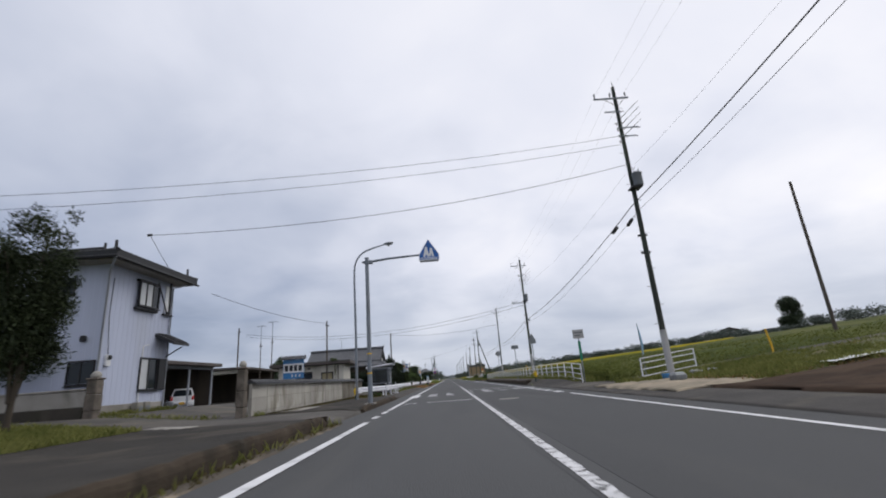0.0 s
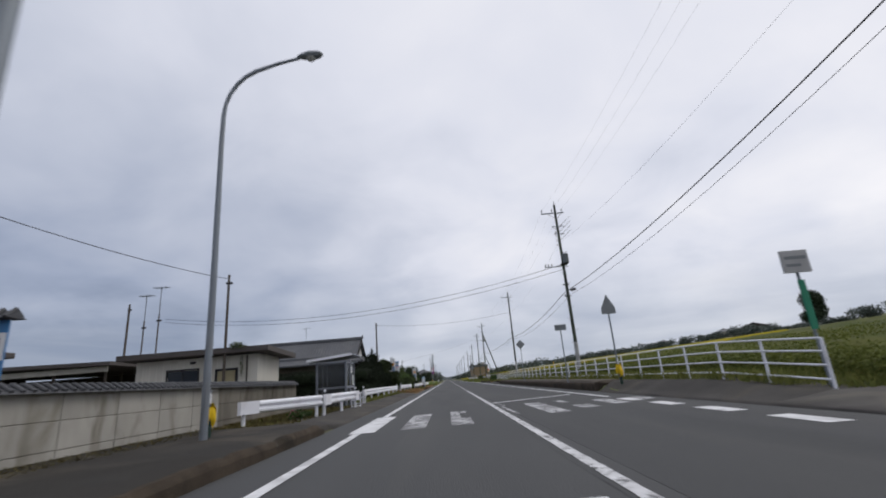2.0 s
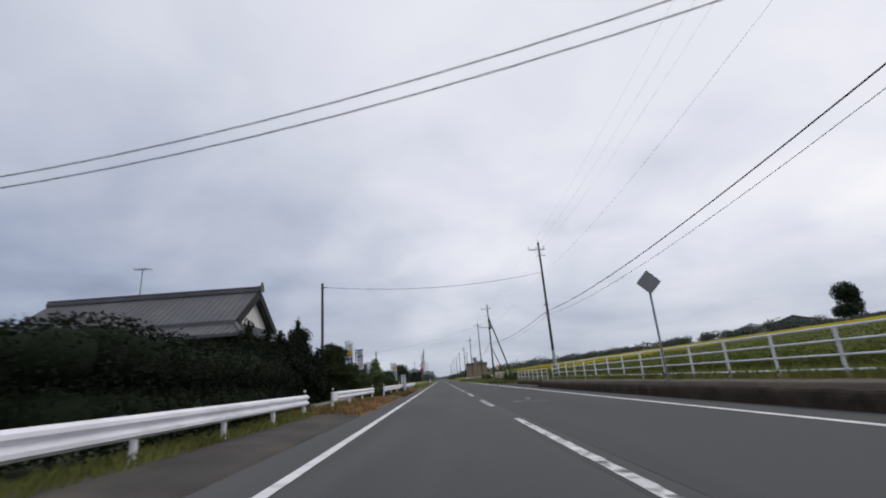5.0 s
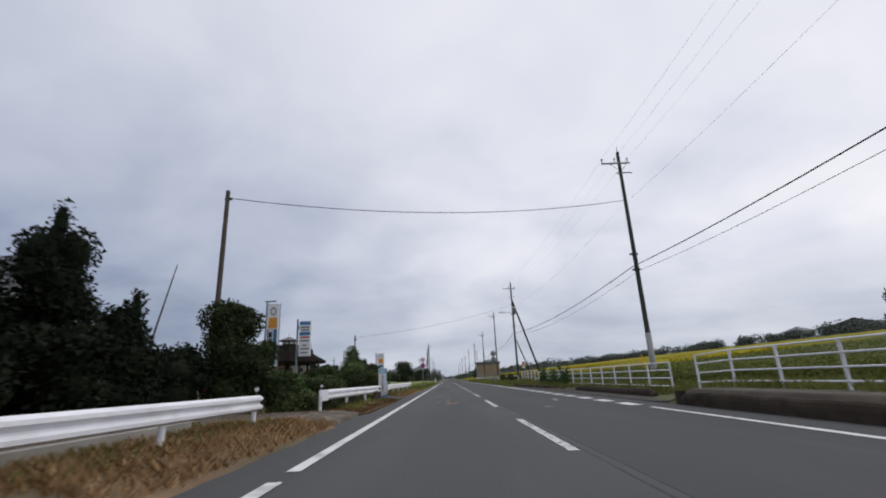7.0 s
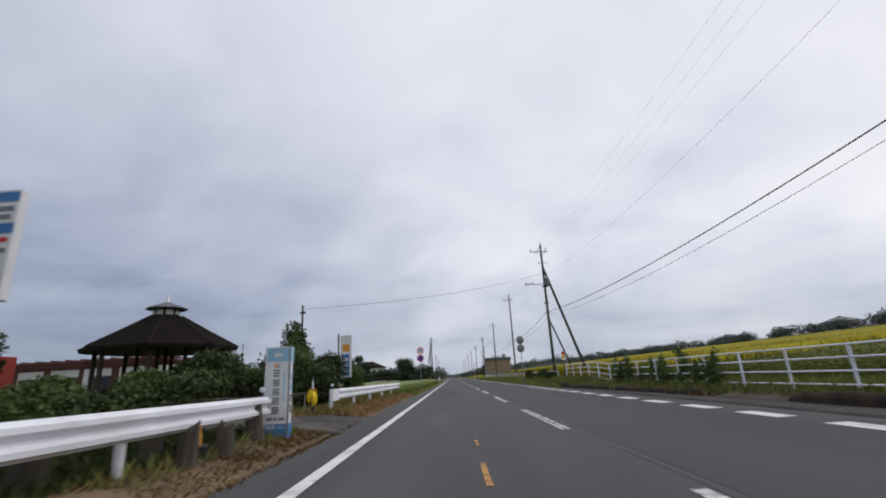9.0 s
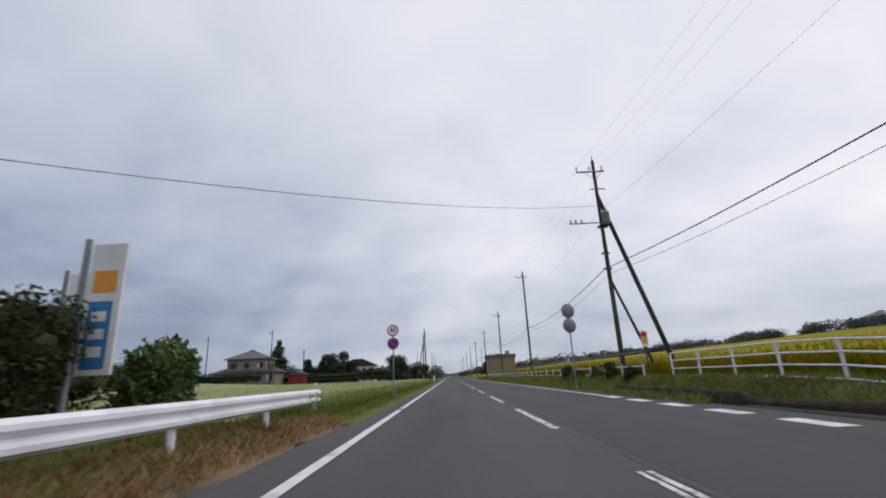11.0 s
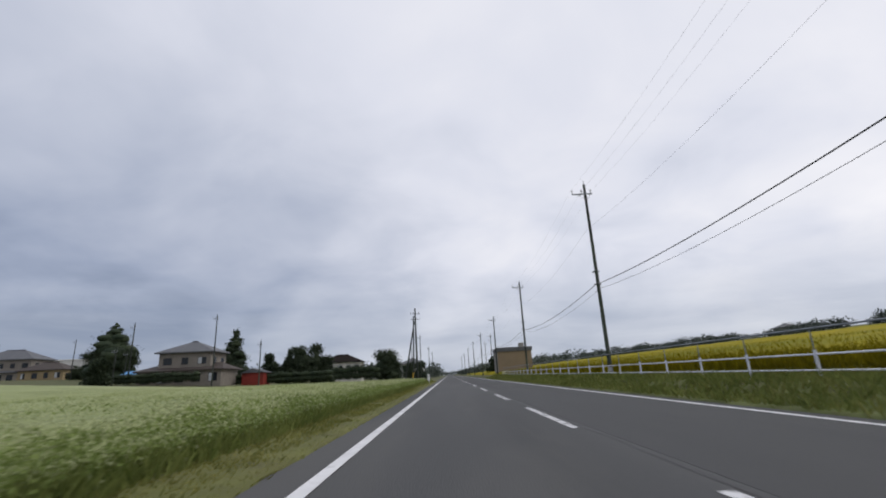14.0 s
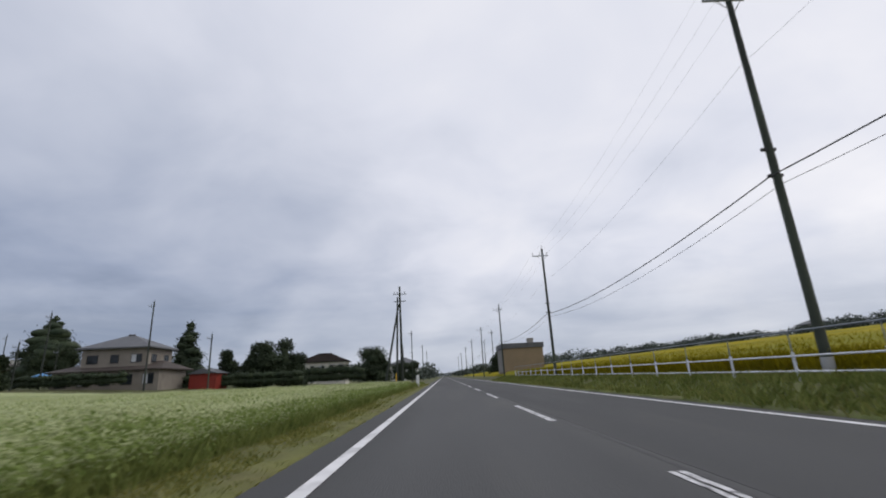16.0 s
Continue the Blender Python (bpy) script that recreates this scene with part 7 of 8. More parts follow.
LEAF_RICE = leaf_mat("ripening_rice", (0.25, 0.215, 0.012), (0.36, 0.30, 0.016), 0.95, 0.3)
GRASS_DRY = leaf_mat("dry_grass", (0.36, 0.205, 0.09), (0.72, 0.49, 0.27), 0.9)
GRASS_GREEN = leaf_mat("verge_grass", (0.12, 0.15, 0.038), (0.35, 0.35, 0.12), 0.8, 0.35)
GRASS_LOW = leaf_mat("low_olive_grass", (0.075, 0.072, 0.030), (0.20, 0.165, 0.07), 0.9)
GRASS_OLIVE = leaf_mat("olive_grass", (0.20, 0.21, 0.05), (0.44, 0.42, 0.14), 0.9, 0.35)
GRASS_LITTER = leaf_mat("trampled_grass", (0.13, 0.08, 0.035), (0.36, 0.23, 0.11), 0.95)
PINK_PETAL = leaf_mat("pink_petal", (0.5, 0.10, 0.22), (0.7, 0.25, 0.36))
BARK = mat("bark", (0.055, 0.045, 0.035), 0.95, vary=0.3, scale=3, grain=25, bump=0.5)
rng = np.random.default_rng(7)


def quad_mesh(name, verts, k=4):
    """A mesh of loose faces with k corners each, from an array of corners."""
    n = len(verts) // k
    me = bpy.data.meshes.new(name)
    me.vertices.add(n * k)
    me.vertices.foreach_set("co", np.ascontiguousarray(verts, dtype=np.float32).ravel())
    me.loops.add(n * k)
    me.loops.foreach_set("vertex_index", np.arange(n * k, dtype=np.int32))
    me.polygons.add(n)
    me.polygons.foreach_set("loop_start", np.arange(0, n * k, k, dtype=np.int32))
    me.update()
    return me


def leaf_quads(pts, size, droop=0.0, aspect=0.55, corners=4):
    """Leaf-shaped diamonds at the given places, turned at random."""
    n = len(pts)
    a = rng.normal(size=(n, 3))
    a[:, 2] = a[:, 2] * 0.7 - droop
    a /= np.linalg.norm(a, axis=1)[:, None]
    b = np.cross(a, rng.normal(size=(n, 3)))
    b /= np.linalg.norm(b, axis=1)[:, None] + 1e-9
    s = size * rng.uniform(0.6, 1.4, n)[:, None]
    if corners == 3:
        return np.stack([pts, pts + a * s + b * s * aspect * 0.6, pts + a * s - b * s * aspect * 0.6], 1).reshape(-1, 3)
    q = np.stack([pts, pts + a * s * 0.5 + b * s * aspect * 0.5, pts + a * s, pts + a * s * 0.5 - b * s * aspect * 0.5], 1)
    return q.reshape(-1, 3)


def blob_points(blobs, n, shell=0.55):
    """Places in a set of ellipsoids (x, y, z, rx, ry, rz), mostly near their skins."""
    w = np.array([b[3] * b[4] + b[3] * b[5] + b[4] * b[5] for b in blobs])
    pick = rng.choice(len(blobs), n, p=w / w.sum())
    d = rng.normal(size=(n, 3))
    d /= np.linalg.norm(d, axis=1)[:, None]
    r = shell + (1.08 - shell) * rng.uniform(0, 1, n) ** 0.6
    bl = np.array(blobs)[pick]
    return bl[:, :3] + d * r[:, None] * bl[:, 3:]


def core(blobs, scale=0.72):
    """Dark twiggy heart of a crown, uneven."""
    m = Mesh()
    for x, y, z, rx, ry, rz in blobs:
        n, rows = 9, 6
        v = []
        for i in range(rows + 1):
            t = math.pi * i / rows
            for k in range(n):
                a = 2 * math.pi * k / n
                p = Vector((math.sin(t) * math.cos(a), math.sin(t) * math.sin(a), math.cos(t)))
                q = scale * (1 + 0.25 * noise.noise(p * 1.7 + Vector((x, y, z))))
                v.append((x + p.x * rx * q, y + p.y * ry * q, z + p.z * rz * q))
        m.add(v, [(i * n + k, (i + 1) * n + k, (i + 1) * n + (k + 1) % n, i * n + (k + 1) % n) for i in range(rows) for k in range(n)], True)
    return m


def tree(x, y, height, spread, label, leaf, n=5000, size=0.16, trunk_h=0.3, kind_="round", seed=0, category="tree", group="", bare=0.0):
    r = random.Random(seed * 31 + 5)
    z = ground_z(x, y)
    t = thing("tree" if category == "tree" else "shrub", label, category, (x, y, z), group=group)
    blobs = []
    if kind_ == "cone":
        levels = max(5, int(height / 0.55))
        for i in range(levels):
            u = i / (levels - 1)
            rad = spread * (1 - 0.93 * u ** 1.9) ** 0.8 * r.uniform(0.7, 1.2) + 0.16
            zz = height * (trunk_h * 0.4 + (1 - trunk_h * 0.4) * u) * 0.97
            for k in range(3 if rad > 0.5 else 1):
                a = r.uniform(0, 6.28)
                o = rad * 0.5 * r.uniform(0.3, 1.1)
                blobs.append((o * math.cos(a), o * math.sin(a), zz + r.uniform(-0.15, 0.15), rad * 0.68, rad * 0.68, max(0.3, rad * 0.36, height / levels * r.uniform(0.7, 1.1))))
    else:
        k = 9 if spread > 1.2 else 6
        for i in range(k):
            a, u = r.uniform(0, 6.28), r.uniform(0.0, 1.0)
            rad = spread * r.uniform(0.34, 0.52)
            lev = trunk_h + (1 - trunk_h) * u
            out = (spread - rad) * (1 - 0.55 * abs(u - 0.35)) * r.uniform(0.5, 1.05)
            blobs.append((out * math.cos(a), out * math.sin(a), min(height - rad * 0.75, max(height * lev, height * trunk_h + rad * 0.5)), rad, rad, rad * r.uniform(0.65, 0.95)))
        blobs.append((0, 0, height * (0.5 + trunk_h * 0.5), spread * 0.5, spread * 0.5, (height * (1 - trunk_h)) * 0.45))
    m = Mesh()
    top = height * (0.9 if kind_ == "cone" else 0.75)
    m.tube([(0, 0, -0.2), (0.04 * r.uniform(-1, 1), 0.05, height * 0.25), (0.1 * r.uniform(-1, 1), 0.1 * r.uniform(-1, 1), top * 0.65), (0.1, 0, top)], [0.026 * height ** 0.8, 0.02 * height ** 0.8, 0.013 * height ** 0.8, 0.01], 8)
    part("trunk", m, BARK, t)
    if kind_ != "cone":
        for b in blobs[:6]:
            part("limb", Mesh().tube([(0, 0, height * trunk_h * r.uniform(0.5, 1.0)), (b[0] * 0.5, b[1] * 0.5, b[2] * 0.75), (b[0] * 0.9, b[1] * 0.9, b[2])], [0.013 * height ** 0.8, 0.009 * height ** 0.8, 0.006], 6), BARK, t)
    cr = part("crown", quad_mesh("crown", leaf_quads(blob_points(blobs, n, 0.45 if bare else 0.6), size * 1.1, corners=3), 3), leaf, t)
    if not bare:
        part("inner_foliage", core(blobs, 0.70 if kind_ == "cone" else 0.62), leaf, cr)
    return t


def hedge(x0, y0, x1, y1, width, height, label, leaf, n, size=0.12, uneven=0.25):
    z = ground_z(x0, y0)
    h = thing("hedge", label, "hedge", (x0, y0, z), group="hedges")
    length = math.hypot(x1 - x0, y1 - y0)
    k = max(2, int(length / 0.5))
    blobs = []
    for i in range(k + 1):
        u = i / k
        for lev in (0.3, 0.72):
            hh = height * (1 + uneven * noise.noise((u * length * 0.6, x0, lev)))
            blobs.append(((x1 - x0) * u, (y1 - y0) * u, hh * lev, max(0.75, width * 0.6), max(0.75, width * 0.6), hh * 0.30))
    part("foliage", quad_mesh("foliage", leaf_quads(blob_points(blobs, n, 0.7), size * 1.1, corners=3), 3), leaf, h)
    part("inner_foliage", core(blobs, 0.70), leaf, h)
    return h


def blades(name, zones, material, label, category, height, width, lean=0.35, ground=None, kind="stuff"):
    """Grass or stalks: thin bent blades over rectangles (x0, x1, y0, y1, count)."""
    out = []
    for x0, x1, y0, y1, count in zones:
        px, py = rng.uniform(x0, x1, count), rng.uniform(y0, y1, count)
        keep = np.array([noise.noise((a * 0.9, b * 0.9, 3.0)) > -0.45 for a, b in zip(px, py)])
        px, py = px[keep], py[keep]
        c = len(px)
        pz = np.array([(ground or ground_z)(a, b) for a, b in zip(px, py)]) - 0.02
        a = rng.uniform(0, 2 * math.pi, c)
        h = height * rng.uniform(0.45, 1.2, c)
        w = width * rng.uniform(0.6, 1.4, c)
        dx, dy = np.cos(a), np.sin(a)
        l = lean * h * rng.uniform(0.2, 1.3, c)
        p = np.stack([px, py, pz], 1)
        side = np.stack([-dy * w / 2, dx * w / 2, np.zeros(c)], 1)
        midp = p + np.stack([dx * l * 0.35, dy * l * 0.35, h * 0.6], 1)
        tip = p + np.stack([dx * l, dy * l, h], 1)
        out.append(np.stack([p - side, p + side, midp + side * 0.8, tip, midp - side * 0.8], 1).reshape(-1, 3))
    return tagged(part(name, quad_mesh(name, np.concatenate(out), 5), material), label, category, kind=kind)


# garden tree beside the lane
def garden_tree(x, y, height):
    """Several thin stems that fan out, each ending in loose tufts."""
    r = random.Random(77)
    z = ground_z(x, y)
    t = thing("tree", "many-stemmed garden tree with loose dark olive tufts", "tree", (x, y, z))
    part("trunk", Mesh().tube([(0, 0, -0.2), (0.03, 0, 0.5), (0, 0.05, 1.1)], [0.10, 0.08, 0.07], 8), BARK, t)
    tufts = []
    for k in range(9):
        a = 0.7 * k + r.uniform(-0.2, 0.2)
        out, top = r.uniform(0.5, 1.35), height * r.uniform(0.62, 1.0)
        pts = [(0.04 * math.cos(a), 0.04 * math.sin(a), 0.8)]
        for u in (0.3, 0.6, 0.85, 1.0):
            pts.append((out * u ** 1.3 * math.cos(a) + r.uniform(-0.08, 0.08), out * u ** 1.3 * math.sin(a) + r.uniform(-0.08, 0.08), 0.8 + (top - 0.8) * u))
        part("limb", Mesh().tube(pts, [0.05, 0.035, 0.022, 0.012, 0.006], 6), BARK, t)
        for u in (0.35, 0.5, 0.62, 0.74, 0.86, 0.97):
            for j in range(2):
                q = r.uniform(0.28, 0.48) * (1.15 - 0.45 * u)
                tufts.append((out * u ** 1.3 * math.cos(a) + r.uniform(-0.35, 0.35), out * u ** 1.3 * math.sin(a) + r.uniform(-0.35, 0.35), 0.8 + (top - 0.8) * u + r.uniform(-0.2, 0.2), q, q, q * 1.25))
    part("crown", quad_mesh("crown", leaf_quads(blob_points(tufts, 30000, 0.12), 0.105, -0.3, 0.42)), LEAF_TREE, t)


LEAF_TREE = leaf_mat("garden_tree_leaf", (0.012, 0.020, 0.010), (0.042, 0.055, 0.024))
garden_tree(-11.2, 12.2, 6.3)
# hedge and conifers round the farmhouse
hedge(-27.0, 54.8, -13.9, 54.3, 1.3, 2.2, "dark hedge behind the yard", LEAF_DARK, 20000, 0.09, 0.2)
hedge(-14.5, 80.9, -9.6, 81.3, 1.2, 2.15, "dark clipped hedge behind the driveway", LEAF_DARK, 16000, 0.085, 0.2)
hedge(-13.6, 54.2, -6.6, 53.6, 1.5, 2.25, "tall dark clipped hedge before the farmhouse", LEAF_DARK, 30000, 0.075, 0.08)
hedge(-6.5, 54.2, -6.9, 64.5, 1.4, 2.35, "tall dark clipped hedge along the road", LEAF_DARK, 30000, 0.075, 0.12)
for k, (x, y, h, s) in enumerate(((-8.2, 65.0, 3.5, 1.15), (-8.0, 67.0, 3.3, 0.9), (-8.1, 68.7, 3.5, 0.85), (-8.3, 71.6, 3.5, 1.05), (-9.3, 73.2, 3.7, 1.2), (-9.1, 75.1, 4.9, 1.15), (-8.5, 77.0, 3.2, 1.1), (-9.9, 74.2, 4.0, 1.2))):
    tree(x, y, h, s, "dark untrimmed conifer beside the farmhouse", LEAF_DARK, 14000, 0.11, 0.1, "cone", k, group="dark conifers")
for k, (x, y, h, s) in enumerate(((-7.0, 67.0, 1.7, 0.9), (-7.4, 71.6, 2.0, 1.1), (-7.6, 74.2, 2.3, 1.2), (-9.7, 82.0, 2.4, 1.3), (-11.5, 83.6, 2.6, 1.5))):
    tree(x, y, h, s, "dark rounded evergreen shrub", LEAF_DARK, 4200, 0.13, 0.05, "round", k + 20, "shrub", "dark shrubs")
tree(-8.7, 83.3, 4.3, 1.75, "broad dark evergreen beside the advertising sign", LEAF_DEEP, 17000, 0.11, 0.08, "round", 41)
tree(-7.5, 83.0, 2.6, 1.2, "dark evergreen shrub beside the driveway", LEAF_DEEP, 9000, 0.09, 0.05, "round", 42, "shrub", "shrubs behind the guard rail")
for k, (x, y, h, s) in enumerate(((-6.6, 83.2, 1.5, 0.9), (-6.9, 85.4, 1.5, 1.1), (-6.6, 87.6, 1.1, 1.0), (-7.8, 88.5, 1.2, 1.1), (-6.2, 90.4, 1.0, 0.9), (-8.6, 91.6, 1.2, 1.2), (-11.4, 92.9, 2.5, 1.0), (-10.5, 89.5, 1.2, 1.3), (-9.8, 93.2, 1.3, 1.2), (-12.5, 92.5, 1.2, 1.4), (-8.0, 98.8, 1.5, 1.1), (-5.6, 82.6, 0.6, 0.7), (-5.5, 84.6, 0.5, 0.6), (-5.4, 86.2, 0.55, 0.6))):
    tree(x, y, h, s, "overgrown green shrub behind the guard rail", (LEAF_OLIVE, LEAF_GREEN, LEAF_DEEP, LEAF_OLIVE)[k % 4], 6000, 0.095, 0.03, "round", k + 50, "shrub", "shrubs behind the guard rail")
for k, (x, y, h, s) in enumerate(((-8.6, 97.8, 1.5, 1.3), (-7.0, 98.6, 1.4, 1.1), (-10.6, 98.0, 1.6, 1.3), (-9.4, 100.6, 2.35, 1.2), (-7.6, 101.5, 1.8, 1.3), (-8.2, 104.5, 2.7, 1.5), (-6.4, 104.2, 2.0, 1.1), (-7.2, 107.5, 2.6, 1.5), (-6.3, 110.2, 2.0, 1.2), (-9.0, 110.0, 2.6, 1.6), (-5.7, 100.6, 1.1, 0.8), (-11.0, 106.0, 2.0, 1.6), (-8.9, 98.9, 2.35, 1.0), (-10.3, 100.0, 1.9, 0.9))):
    tree(x, y, h, s, "overgrown green shrub beside the pavilion", (LEAF_OLIVE, LEAF_DEEP, LEAF_GREEN)[k % 3], 6000, 0.10, 0.04, "round", k + 70, "shrub", "shrubs beside the pavilion")
tree(-8.6, 106.3, 4.3, 1.2, "loose young tree above the shrubs", LEAF_OLIVE, 4200, 0.13, 0.25, "round", 92)
wt = thing("creeper", "green creeper growing on the outbuilding roof edge", "creeper", (-9.15, 37.95, 3.08))
part("tuft", quad_mesh("tuft", leaf_quads(blob_points([(0, 0, 0.08, 0.28, 0.2, 0.14), (0.2, 0.05, 0.02, 0.2, 0.16, 0.1)], 420, 0.3), 0.09)), LEAF_OLIVE, wt)
part("trail", quad_mesh("trail", leaf_quads(blob_points([(0.1, 0.42, -0.75, 0.05, 0.05, 0.6), (0.12, 0.2, -0.12, 0.06, 0.2, 0.08)], 160, 0.2), 0.07)), LEAF_OLIVE, wt)

# trees and hedges across the field
for k, (x, y, h, s, kd) in enumerate(((-50.5, 236.0, 12.6, 3.3, "cone"), (-91.0, 252.0, 15.5, 6.4, "cone"), (-86.0, 250.0, 8.0, 4.2, "round"), (-34.5, 232.0, 8.4, 3.2, "round"), (-32.5, 231.0, 6.4, 3.0, "round"), (-36.5, 231.5, 5.2, 2.8, "round"), (-51.0, 236.5, 11.0, 2.8, "cone"), (-90.0, 249.0, 6.6, 5.0, "round"), (-96.0, 252.0, 8.0, 4.2, "round"), (-37.0, 234.0, 7.0, 2.2, "cone"), (-30.5, 233.0, 9.2, 3.2, "round"), (-28.5, 234.0, 6.2, 2.6, "round"), (-39.8, 230.0, 6.4, 2.0, "round"), (-19.6, 268.0, 9.2, 5.4, "round"), (-17.6, 267.0, 6.0, 4.2, "round"), (-14.0, 290.0, 6.0, 3.0, "round"), (-61.0, 208.0, 4.4, 2.2, "round"), (-12.0, 312.0, 6.5, 3.5, "round"), (-188.0, 300.0, 10.0, 6.0, "round"), (-108.0, 262.0, 4.0, 3.0, "round"), (17.0, 252.0, 4.5, 2.6, "round"), (14.0, 270.0, 6.0, 3.4, "round"), (20.0, 300.0, 8.0, 4.5, "round"))):
    tree(x, y, h, s, "dark garden tree among the far houses", LEAF_FAR, 4200, 0.34, 0.06, kd, k + 100, group="trees across the field")
hedge(-63.0, 213.0, -46.0, 212.0, 1.2, 1.7, "dark hedge before the far house", LEAF_FAR, 4000, 0.24)
hedge(-44.0, 262.0, -21.0, 262.0, 1.8, 3.7, "dark hedge before the far house", LEAF_FAR, 6000, 0.3)
hedge(-45.0, 226.0, -26.0, 228.0, 1.6, 2.2, "dark hedge along the far field edge", LEAF_FAR, 4000, 0.26)
tree(200.0, 262.0, 16.5, 8.5, "lone round tree beyond the fields", LEAF_FAR, 9000, 0.8, 0.12, "round", 130, bare=1.0)


def woods(name, spots, label, leaf, size, per):
    pts = []
    for x, y, h, s in spots:
        z = ground_z(x, y)
        b = [(x + s * 0.5 * math.sin(i * 2.4 + x), y + s * 0.5 * math.cos(i * 2.4 + x), z + h * (0.35 + 0.12 * i), s * 0.75, s * 0.75, h * 0.32) for i in range(4)]
        pts.append(leaf_quads(blob_points(b, per, 0.5), size * 1.1, corners=3))
    return tagged(part(name, quad_mesh(name, np.concatenate(pts), 3), leaf), label, "woods", kind="stuff")


rr = random.Random(11)
spots = []
for k in range(240):
    y = -40 + k * 2.4
    low = 0.35 if 150 < y < 195 else 1.0
    tall = 2.2 + 2.6 * max(0.0, noise.noise((k * 0.11, 4, 0)) + 0.25)
    spots.append((124 + 26 * noise.noise((k * 0.08, 0, 0)) + rr.uniform(-6, 6), y, low * tall * rr.uniform(0.7, 1.4), rr.uniform(2.0, 4.2)))
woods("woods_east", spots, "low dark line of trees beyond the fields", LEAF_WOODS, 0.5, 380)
spots = [(rr.uniform(-330, -210), 240 + k * 9.0, rr.uniform(3, 6.5), rr.uniform(4, 7)) for k in range(30)]
spots += [(rr.uniform(-95, -25), rr.uniform(340, 420), rr.uniform(4, 8), rr.uniform(3, 6)) for k in range(40)]
spots += [(rr.uniform(-60, -12), rr.uniform(440, 640), rr.uniform(4, 8), rr.uniform(3, 6)) for k in range(40)]
spots += [(rr.uniform(24, 200), rr.uniform(420, 700), rr.uniform(4, 8), rr.uniform(4, 7)) for k in range(70)]
spots += [(rr.uniform(-34, -7), rr.uniform(300, 800), rr.uniform(3.5, 7), rr.uniform(2.5, 5)) for k in range(50)]
spots += [(rr.uniform(12, 46), rr.uniform(330, 800), rr.uniform(3, 5.5), rr.uniform(2.5, 5)) for k in range(60)]
spots += [(-70 + 4.2 * k, rr.uniform(905, 960), rr.uniform(5, 9), rr.uniform(4, 7)) for k in range(36)]
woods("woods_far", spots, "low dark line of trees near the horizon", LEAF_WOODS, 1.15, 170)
for k in (0, 2, 3, 5, 6, 8):
    x, y = 140 + 14 * noise.noise((k * 0.7, 9, 0)) + rr.uniform(-6, 6), 10 + k * 40 + rr.uniform(-5, 5)
    far_house(x, y, rr.uniform(7, 10), 6.0, 1, "small pale house on the far side of the fields", (PLASTER, BROWN_WALL, BROWN_WALL)[k % 3], (ROOF_GREY, ROOF_DARK)[k % 2], 90)


# ---------------------------------------------------------------- fields and verges
def crop_sheet(name, x0, x1, y0, y1, top, material, label, step=1.4, rough=0.12):
    """The closed top of a standing crop, with sides down to the ground."""
    xs = np.arange(x0, x1 + step, step)
    ys = np.arange(y0, y1 + step, step)
    m = Mesh()
    v = []
    for y in ys:
        for x in xs:
            edge = x in (xs[0], xs[-1]) or y in (ys[0], ys[-1])
            h = 0.0 if edge else top * (0.9 + 0.1 * noise.noise((x * 0.2, y * 0.2, 5))) + rough * noise.noise((x * 1.1, y * 1.1, 2))
            v.append((x, y, ground_z(x, y) + h))
    n = len(xs)
    m.add(v, [(j * n + i, j * n + i + 1, (j + 1) * n + i + 1, (j + 1) * n + i) for j in range(len(ys) - 1) for i in range(n - 1)], True)
    return tagged(part(name, m, material), label, "field", kind="stuff")


BUCK = mat("buckwheat_canopy", (0.21, 0.245, 0.095), 0.95, vary=0.15, scale=0.5, grain=14, bump=0.4, dirt=(0.42, 0.44, 0.25), dirt_amount=0.6, dirt_scale=9.0, second=(0.29, 0.325, 0.155), second_scale=0.06)
RICE = mat("rice_canopy", (0.27, 0.225, 0.012), 0.95, vary=0.2, scale=0.3, grain=10, bump=0.4, second=(0.17, 0.165, 0.016), second_scale=0.035, spec=0.05)
GREENS = mat("green_crop_canopy", (0.058, 0.073, 0.019), 0.95, vary=0.35, scale=0.6, grain=7, bump=0.6, second=(0.098, 0.103, 0.028), second_scale=0.12, spec=0.08)
FIELD_Y0, FIELD_Y1 = 112.5, 192.0
crop_sheet("buckwheat_field", -92.0, -5.0, FIELD_Y0 + 1, FIELD_Y1, 0.60, BUCK, "flowering buckwheat field, pale green and white", 1.4, 0.05)


def field_plants(name, count, x0, x1, y0, y1, power, height, leaf_n, leaf, size, label, top_only=False):
    """Loose leaves or flowers over a field, denser towards the road."""
    u = rng.uniform(0, 1, count) ** power
    px = x0 + (x1 - x0) * u
    py = rng.uniform(y0, y1, count)
    pz = np.array([ground_z(a, b) for a, b in zip(px, py)])
    hh = height * (0.8 + 0.3 * np.array([noise.noise((a * 0.5, b * 0.5, 1)) for a, b in zip(px, py)]))
    base = np.stack([px, py, pz], 1)
    pts = np.repeat(base, leaf_n, 0)
    hh = np.repeat(hh, leaf_n)
    f = rng.uniform(0.78, 1.08, len(pts)) if top_only else rng.uniform(0.1, 1.0, len(pts))
    pts = pts + np.stack([rng.normal(0, 0.09, len(pts)), rng.normal(0, 0.09, len(pts)), hh * f], 1)
    return tagged(part(name, quad_mesh(name, leaf_quads(pts, size, aspect=0.75, corners=3), 3), leaf), label, "field crop", kind="stuff")


